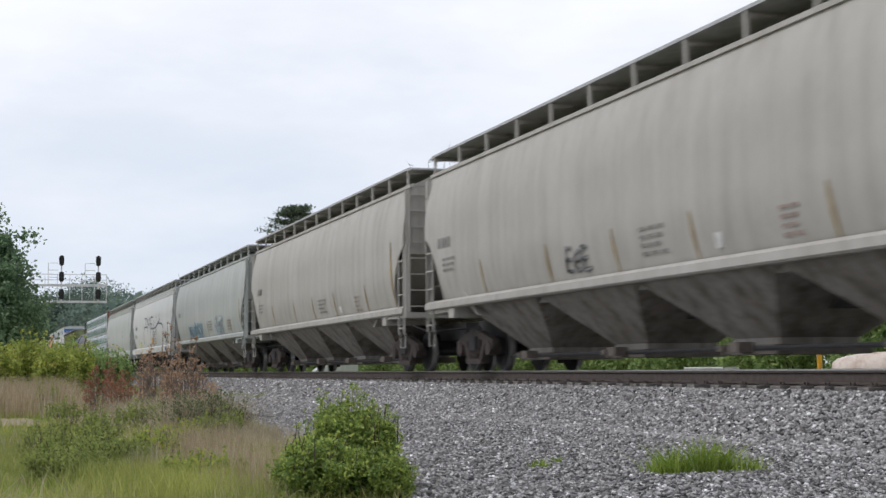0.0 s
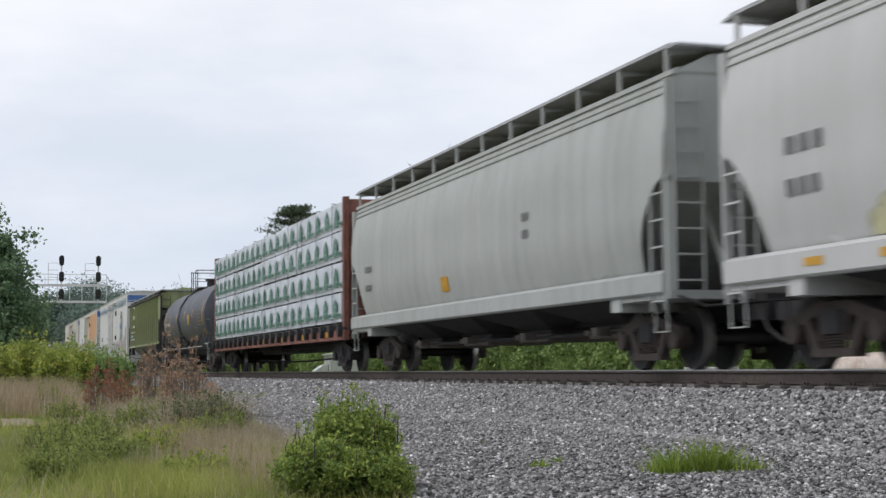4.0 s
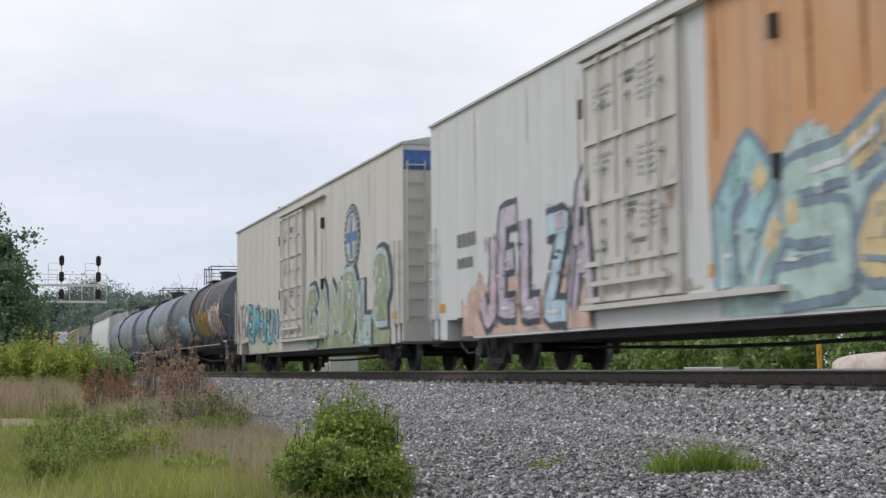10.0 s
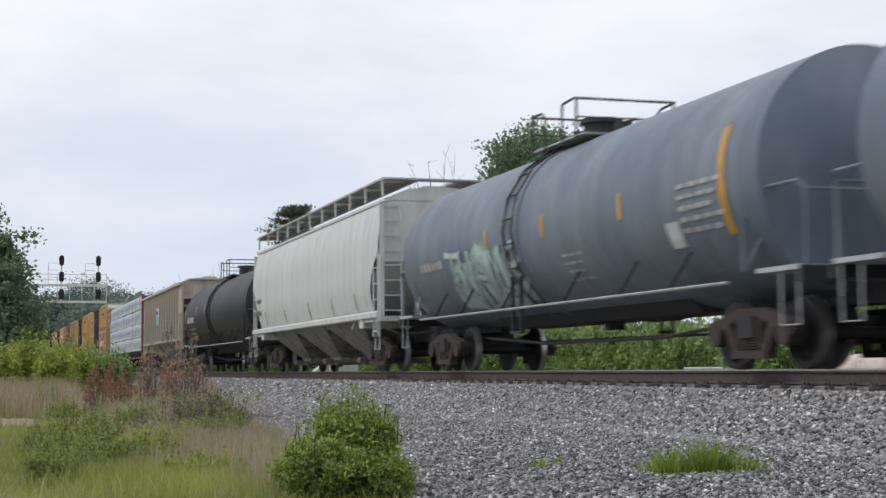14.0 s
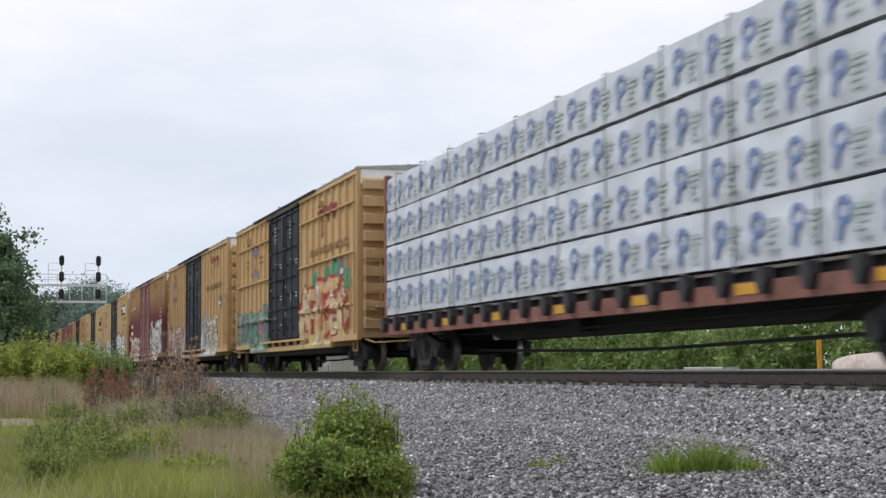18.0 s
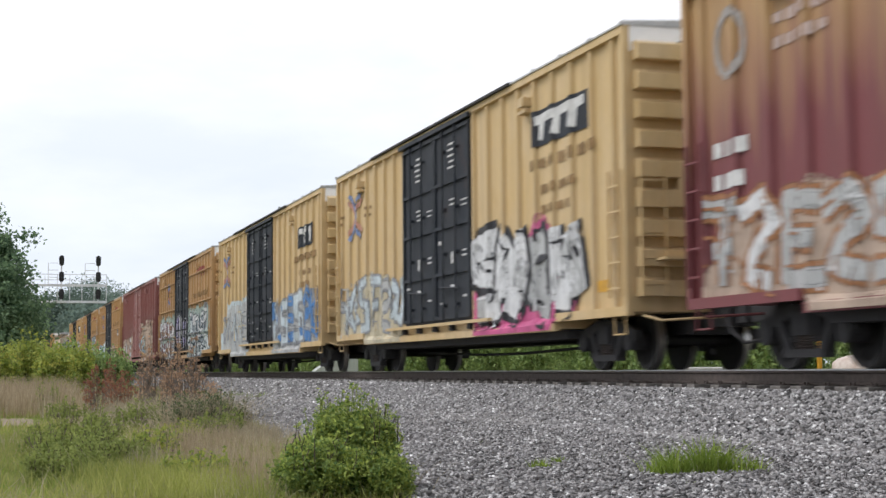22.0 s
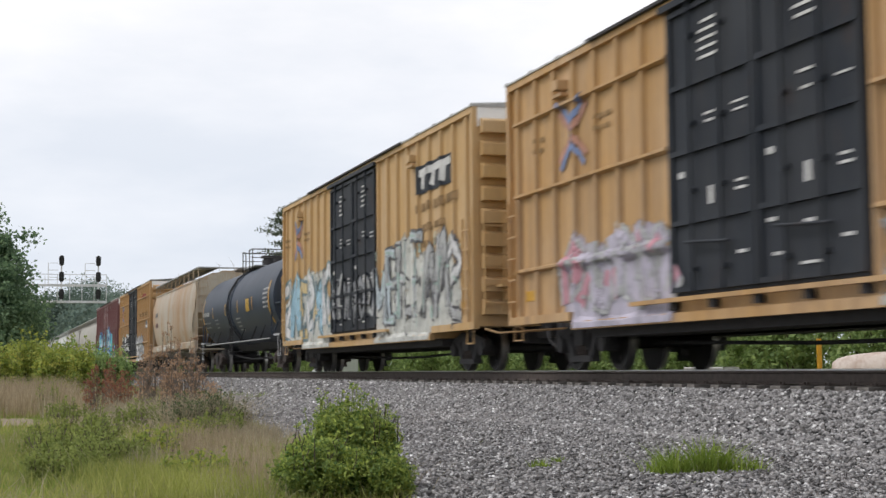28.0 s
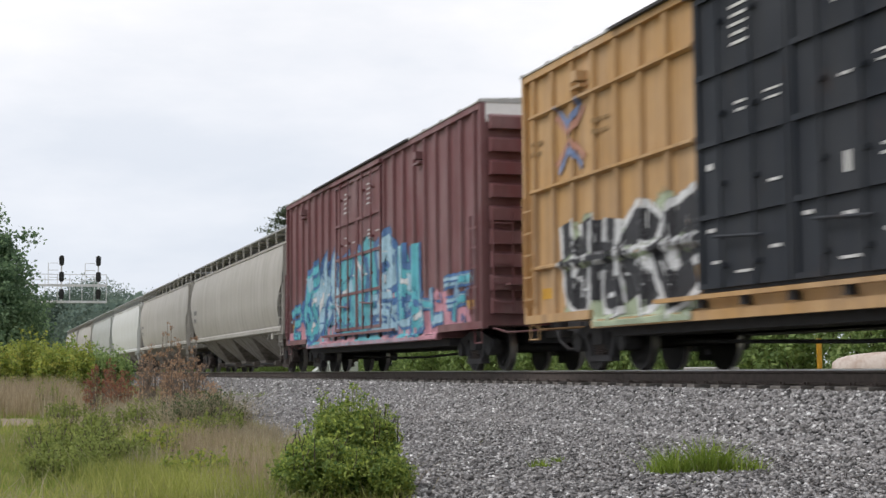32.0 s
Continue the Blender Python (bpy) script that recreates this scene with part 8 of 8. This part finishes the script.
rows_of(t4, 1.25, 1.8, 0.9, 4, PALEGREY, 0.06, 0.13, 3)
rows_of(t4, -6.6, 2.1, 1.6, 1, PALEGREY, 0.2, 0.35, 6)
spot(t4, 5.2, 5.6, 1.6, 1.95, M["stencil"], "data_label")
rows_of(h5, -7.6, 2.3, 0.8, 2, M["darkstencil"], 0.14, 0.4, 3)
stains(h5, (-6.2, -3.0, 0.5, 3.4, 6.0), 1.4, 1.9)
rows_of(t5, -7.3, 2.25, 2.1, 1, M["stencil"], 0.24, 0.3, 10)
rows_of(t5, -7.1, 1.85, 1.8, 2, PALEGREY, 0.1, 0.2, 5)
spot(h6, -1.4, -0.75, 2.9, 3.35, M["stencil"], "logo_panel", "small white and blue panel")
spot(h6, -1.4, -0.75, 2.4, 2.9, SKY, "logo_panel")
spot(h6, -1.25, -0.9, 3.0, 3.2, BLUES, "logo_panel", off=0.026)
for q, z in ((2.97, 1.95), (4.02, 1.9), (-6.0, 2.3)):
    rows_of(h6, q, z, 0.6, 3, M["darkstencil"], 0.09, 0.16, 2)
stains(h6, (-7.0, -6.0, -4.9, -2.7, -0.5, 1.6, 2.7, 4.9, 6.1, 6.9), 1.55, 2.0, 0.07)
stains(g1, (-6.8, -5.4, -3.3, -1.2, 0.8, 2.2, 3.6, 5.6, 6.7), 1.55, 2.0, 0.08, spray("brown_rust_run", (0.26, 0.17, 0.08), 0.85))
stains(h6, (-7.2, -5.0, -2.8, -0.6, 1.5, 3.8, 6.0), 3.5, 4.05, 0.09, spray("thin_rust_run", (0.45, 0.33, 0.24), 0.8))
graffiti(h6[0], h6[1], 4.7, 5.3, 1.75, 2.2, [GREYS], GREYS, 80, 2, weight=0.2, busy=0)

# boxcars
cross_mark(b1, -5.5, 3.7, 0.5)
side_words(b1, 3.3, 3.3, 4.8)
graffiti(b1[0], b1[1], 2.1, 7.9, 0.85, 2.45, [CREAMY, spray("apricot_spray", (0.64, 0.40, 0.20))], REDS, 101, 6, cloud=spray("straw_spray", (0.60, 0.46, 0.22)), weight=0.27, shine=WHITE)
for q, zz, w_ in ((2.7, 2.35, 0.5), (4.0, 2.45, 0.5), (5.6, 2.5, 0.6), (6.6, 2.65, 0.8), (7.9, 2.3, 0.7)):
    g = G()
    patch(g, lambda x_: (zz - 0.2, zz + 0.32 * math.sqrt(max(0.0, 1 - ((x_ - q) / w_ * 2) ** 2))), q - w_ / 2, q + w_ / 2, b1[1], 0.008)
    part("graffiti_cloud", g, GREENS, b1[0])
graffiti(b1[0], b1[1], -9.0, -2.9, 0.8, 2.0, [GREYS, HOT, spray("dusky_spray", (0.22, 0.17, 0.22))], GREENS, 102, 6, cloud=spray("muted_teal_spray", (0.25, 0.36, 0.28)), weight=0.2)
cross_mark(b2, -6.8, 3.8, 0.5)
side_words(b2, 3.4, 3.4, 4.5)
graffiti(b2[0], b2[1], 2.1, 6.5, 0.8, 2.35, [WHITE, SKY, CREAMY], GREYS, 111, 6, cloud=spray("milky_spray", (0.60, 0.61, 0.57)), weight=0.16, shine=CREAMY, busy=9)
graffiti(b2[0], b2[1], -9.0, -2.7, 0.8, 2.1, [PALEGREY, spray("thin_pink_spray", (0.60, 0.50, 0.50))], spray("dusky_rose_spray", (0.42, 0.25, 0.22)), 112, 6, cloud=BEIGES, weight=0.16)
graffiti(b3[0], b3[1], 2.2, 8.0, 0.8, 2.7, [WHITE], spray("sand_grey_spray", (0.40, 0.36, 0.31)), 121, 6, cloud=WHITE, weight=0.18, shine=BLACKS, busy=6)
graffiti(b3[0], b3[1], -8.8, -3.1, 0.8, 2.1, [WHITE, PALEGREY], spray("rust_orange_spray", (0.36, 0.17, 0.08)), 122, 6, cloud=BEIGES, weight=0.2)
# faded round emblem and lettering bars on the worn red boxcar
g = G()
ribbon(g, [(-8.0 + 0.36 * math.cos(0.33 * k), 4.1 + 0.42 * math.sin(0.33 * k)) for k in range(20)], 0.14, b3[1], 0.016)
part("round_emblem", g, spray("faded_grey_emblem", (0.36, 0.33, 0.31)), b3[0], "faded grey ring emblem")
rows_of(b3, -6.9, 4.45, 1.6, 3, spray("faded_pink_lettering", (0.52, 0.40, 0.36)), 0.16, 0.3, 5)
rows_of(b3, -8.5, 2.75, 1.0, 2, M["stencil"], 0.2, 0.42, 3)
rows_of(b3, 7.1, 3.3, 0.7, 6, spray("faded_pink_lettering", (0.52, 0.40, 0.36)), 0.08, 0.2, 3)
name_panel(b4, 5.3, 3.75, 2.4, 0.62)
cross_mark(b4, -7.3, 3.85, 0.52)
graffiti(b4[0], b4[1], 2.1, 7.2, 0.8, 2.5, [WHITE, PALEGREY], BLACKS, 131, 4, cloud=HOT, weight=0.32)
graffiti(b4[0], b4[1], -9.0, -3.0, 0.8, 2.3, [PALEGREY, spray("thin_sky_spray", (0.55, 0.63, 0.67))], GREYS, 132, 6, cloud=spray("pale_straw_spray", (0.56, 0.50, 0.36)), weight=0.16)
name_panel(b5, 5.7, 3.6, 2.3, 0.62)
cross_mark(b5, -7.4, 3.75, 0.52)
graffiti(b5[0], b5[1], 2.0, 8.7, 0.8, 2.4, [PALEGREY, spray("thin_sky_spray", (0.55, 0.63, 0.67)), BLUES], GREYS, 141, 6, cloud=PALEGREY, weight=0.22)
for edge, off_, m_, up_ in ((0.0, 0.012, spray("thin_sky_spray", (0.55, 0.63, 0.67)), 2.55), (0.35, 0.020, PALEGREY, 2.38)):
    g = G()
    patch(g, lambda x_: (0.66 if x_ < -6.3 else 0.50, (1.55 if x_ < -7.6 + edge else up_) + 0.08 * math.sin(3.1 * x_) + 0.05 * math.sin(11 * x_)), -8.7 + edge, -2.8 - edge, b5[1], off_)
    part("graffiti_cloud", g, m_, b5[0], "broad pale sprayed area")
graffiti(b5[0], b5[1], -8.0, -3.0, 0.95, 2.2, [PALEGREY, spray("thin_sky_spray", (0.55, 0.63, 0.67))], spray("mid_grey_spray", (0.30, 0.32, 0.35)), 142, 6, weight=0.13, shine=CREAMY, busy=8)
cross_mark(b6, -5.5, 3.75, 0.5)
side_words(b6, 3.4, 3.3, 4.6)
DEEP, ICE, CHROME = spray("deep_sea_spray", (0.07, 0.10, 0.13)), spray("ice_spray", (0.62, 0.68, 0.71)), spray("chrome_grey_spray", (0.30, 0.34, 0.38))
for xa_, xb_, low_, up_, tone_, sd_ in ((2.0, 8.4, 0.6, 2.62, DEEP, 151), (-9.0, -2.7, 0.6, 2.5, spray("wine_spray", (0.24, 0.06, 0.08)), 154)):
    g = G()
    patch(g, lambda x_: (0.62 if abs(x_) < 6.2 else 0.8, up_ + 0.22 + 0.1 * math.sin(3 * x_)), xa_ - 0.15, xb_ + 0.15, b6[1], 0.007, soft=4)
    part("graffiti_cloud", g, spray("sea_green_spray", (0.38, 0.47, 0.43)), b6[0], "sea-green halo round the letters")
    graffiti(b6[0], b6[1], xa_, xb_, low_, up_ - 0.95, [WHITE, ICE], tone_, sd_, 8, cloud=CHROME, weight=0.15, shine=WHITE, busy=11)
    graffiti(b6[0], b6[1], xa_ + 0.2, xb_ - 0.9, low_ + 0.95, up_, [ICE, WHITE], tone_, sd_ + 1, 7, cloud=CHROME, weight=0.16, shine=WHITE, busy=8)
graffiti(b6[0], b6[1], -2.2, 1.2, 1.1, 2.6, [VIOLET, PALEGREY], WHITE, 153, 3, weight=0.2)
graffiti(b7[0], b7[1], 1.4, 8.5, 0.82, 2.9, [BEIGES, spray("dull_sand_spray", (0.48, 0.42, 0.33))], spray("brown_sand_spray", (0.28, 0.20, 0.15)), 161, 5, cloud=BEIGES, weight=0.13, shine=ORANGES, busy=6)
graffiti(b7[0], b7[1], 1.0, 4.6, 0.9, 2.2, [BEIGES, SKY], spray("dark_plum_spray", (0.12, 0.07, 0.07)), 163, 4, weight=0.09, shine=GOLD, busy=8)
graffiti(b7[0], b7[1], -9.0, -2.8, 0.82, 2.2, [BEIGES, PALEGREY], spray("brown_sand_spray", (0.28, 0.20, 0.15)), 162, 5, cloud=spray("dusty_rose_spray", (0.38, 0.22, 0.19)), weight=0.22)
cross_mark(b8, -5.5, 3.75, 0.5)
side_words(b8, 3.4, 3.3, 4.6)
graffiti(b8[0], b8[1], -9.1, -3.1, 0.8, 2.1, [WHITE, SKY], spray("thin_sky_spray", (0.55, 0.63, 0.67)), 171, 5, cloud=SKY, weight=0.22)
graffiti(b8[0], b8[1], 1.8, 6.2, 0.8, 1.75, [BEIGES, spray("dusty_rose_spray", (0.38, 0.22, 0.19))], GREYS, 172, 5, cloud=BEIGES, weight=0.2)
cross_mark(b9, -6.3, 3.75, 0.5)
side_words(b9, 3.4, 3.3, 4.4)
graffiti(b9[0], b9[1], 2.2, 7.1, 0.85, 1.75, [WHITE, PALEGREY], GREYS, 181, 5, cloud=PALEGREY, weight=0.22)
graffiti(b9[0], b9[1], 3.0, 6.9, 1.8, 2.9, [WHITE, GREYS], spray("slate_spray", (0.22, 0.29, 0.36)), 182, 4, cloud=PALEGREY, weight=0.22)
graffiti(b9[0], b9[1], -6.8, -2.6, 0.8, 2.1, [spray("lavender_spray", (0.50, 0.47, 0.56)), PINK], PALEGREY, 183, 4, cloud=spray("lavender_spray", (0.50, 0.47, 0.56)), weight=0.24)
graffiti(b9[0], b9[1], 8.1, 8.9, 3.0, 4.3, [PALEGREY], PALEGREY, 184, 1, weight=0.2)
name_panel(b10, 5.4, 3.75, 2.5, 0.62)
cross_mark(b10, -7.2, 3.85, 0.52)
graffiti(b10[0], b10[1], 1.9, 8.4, 0.8, 2.95, [WHITE, spray("thin_sky_spray", (0.55, 0.63, 0.67)), PALEGREY], spray("soot_spray", (0.12, 0.12, 0.13)), 191, 7, cloud=spray("milky_spray", (0.60, 0.61, 0.57)), weight=0.17, shine=MINT, busy=9)
graffiti(b10[0], b10[1], -9.2, -2.8, 0.8, 2.9, [WHITE, SKY, CREAMY], spray("teal_grey_spray", (0.20, 0.28, 0.31)), 192, 6, cloud=spray("milky_spray", (0.55, 0.56, 0.50)), weight=0.22)
graffiti(b10[0], b10[1], -2.8, 1.8, 1.1, 2.5, [PALEGREY, GREYS], GREYS, 193, 5, weight=0.12)
spot(t6, 2.8, 3.5, 2.06, 2.54, GOLD, "hazard_placard", "yellow placard")
rows_of(t6, -7.6, 2.3, 1.8, 1, PALEGREY, 0.2, 0.3, 6)
rows_of(t6, -7.4, 1.95, 1.6, 2, GREYS, 0.08, 0.18, 5)
rows_of(t6, -4.6, 2.0, 0.9, 3, GREYS, 0.07, 0.15, 3)
rows_of(t6, 6.2, 2.7, 1.0, 5, PALEGREY, 0.08, 0.15, 3)
rows_of(t6, 0.4, 1.9, 0.9, 4, PALEGREY, 0.06, 0.14, 3)
for y, z, r in ((-1.34, 0.86, 0.06), (-1.0, 0.40, 0.075)):
    pipe = part("unloading_pipe", G().tube([(-5.9, y, z), (5.9, y, z)], r, 10), UNDERGREY, h7[0], "dusty grey unloading pipe", smooth=True)
    for q in (-4.2, -1.4, 1.4, 4.2):
        part("pipe_collar", G().cyl((0, y, z), "x", r + 0.035, q - 0.07, q + 0.07, 12).box(q - 0.03, q + 0.03, y - 0.02, y + 0.02, z, 1.0), UNDERGREY, pipe)
rows_of(h7, -6.9, 2.95, 1.1, 1, M["darkstencil"], 0.24, 0.5, 3)
rows_of(h7, -6.8, 2.4, 1.1, 1, spray("dull_plum_lettering", (0.22, 0.12, 0.12)), 0.26, 0.5, 4)
for q in (-5.5, -2.5, 1.0, 3.6):
    part("sill_label", G().box(q - 0.35, q + 0.35, -1.618, -1.612, 1.08, 1.2), M["stencil"], h7[0])
cross_mark(b11, -7.2, 3.7, 0.5)
side_words(b11, 3.4, 3.3, 4.6)
graffiti(b11[0], b11[1], -7.6, -2.9, 0.8, 2.4, [BLACKS], WHITE, 201, 4, cloud=PALEGREEN, weight=0.3, busy=2)
graffiti(b11[0], b11[1], 1.9, 5.7, 0.8, 2.2, [WHITE, PALEGREY], GREYS, 202, 4, cloud=WHITE, weight=0.26)
graffiti(b12[0], b12[1], -8.9, 8.4, 0.8, 1.9, [SKY, TURQ], spray("deep_blue_spray", (0.08, 0.18, 0.38)), 211, 9, cloud=PINK, weight=0.2)
graffiti(b12[0], b12[1], -6.9, 5.2, 0.85, 3.1, [TURQ, SKY], spray("deep_blue_spray", (0.08, 0.18, 0.38)), 212, 6, cloud=TURQ, weight=0.26, shine=WHITE)
rows_of(h8, -9.3, 2.5, 0.9, 2, M["darkstencil"], 0.18, 0.35, 3)
rows_of(h9, -9.3, 2.5, 0.9, 2, M["darkstencil"], 0.18, 0.35, 3)


# grime, rust and small writing on the refrigerator cars' doors
OCHRE_RUST = spray("ochre_rust_bleed", (0.40, 0.27, 0.16), 0.85)
GREY_DIRT = spray("road_dirt_film", (0.40, 0.38, 0.34), 0.85)
for c, seed in ((r1, 1), (r2, 2), (r3, 3)):
    r_ = random.Random(seed)
    a_, b_ = -c[2] / 2 + 0.385 * c[2], -c[2] / 2 + 0.535 * c[2]
    for k in range(7):
        q = a_ + 0.2 + (b_ - a_ - 0.4) * r_.random()
        g = G()
        z_ = r_.uniform(1.0, 2.2)
        ribbon(g, [(q, z_), (q + r_.uniform(-0.04, 0.04), z_ + 0.25), (q, z_ + r_.uniform(0.4, 0.8))], r_.uniform(0.05, 0.14), c[1], 0.014, -1, 0.7)
        part("rust_stain", g, OCHRE_RUST, c[0])
    for k in range(9):
        q = r_.uniform(-9.5, 9.0)
        w_ = r_.uniform(0.4, 1.4)
        g = G()
        patch(g, lambda x_: (0.99, 1.08 + 0.07 * math.sin(9 * x_ + k) + 0.05 * math.sin(23 * x_)), q, q + w_, c[1], 0.007)
        part("dirt_film", g, OCHRE_RUST if k % 3 == 0 else GREY_DIRT, c[0])
    for u, z_, n_ in ((0.12, 4.25, 4), (0.6, 4.35, 6), (0.12, 3.2, 3), (0.6, 3.15, 5), (0.62, 2.3, 4)):
        rows_of(c, a_ + (b_ - a_) * u, z_, 0.7, n_, spray("faint_grey_writing", (0.40, 0.40, 0.39)), 0.045, 0.1, 4, 0.02)
    for q in (-8.4, -5.6, 5.4, 8.2):
        stains(c, (q + r_.uniform(-0.5, 0.5),), 3.0 + r_.random(), 4.9, 0.05, spray("faint_grey_run", (0.47, 0.46, 0.42), 0.8))


# ---- motion of the train ----
def motions():
    travel = [(0.0, -307.92), (4.0, -231.95), (8.0, -154.9), (12.0, -77.44), (16.0, 0.0), (20.0, 77.22), (24.0, 154.26), (28.0, 231.39), (32.0, 309.18)]
    for car, x0 in TRAIN:
        walk(car, [(t, pose(x0 + s, 0, 0)) for t, s in travel])


    # the wheels turn as they roll: one turn for each wheel's girth of way
    for s_ in (-1, 1):
        wheels = [w for w, q in TRUCKS if q == s_]
        rows, way, t = [], 0.0, 0.0
        for k in range(961):
            t = k / 30.0
            rows.append((t, pose(s_ * 0.889, 0, 0.457, 0, math.degrees(19.28 * t / 0.457), 0)))
        walk(wheels[0], rows)
        for w in wheels[1:]:
            w.rotation_mode = "QUATERNION"
            keys = w.animation_data_create()
            keys.action = wheels[0].animation_data.action
            keys.action_slot = wheels[0].animation_data.action_slot


motions()
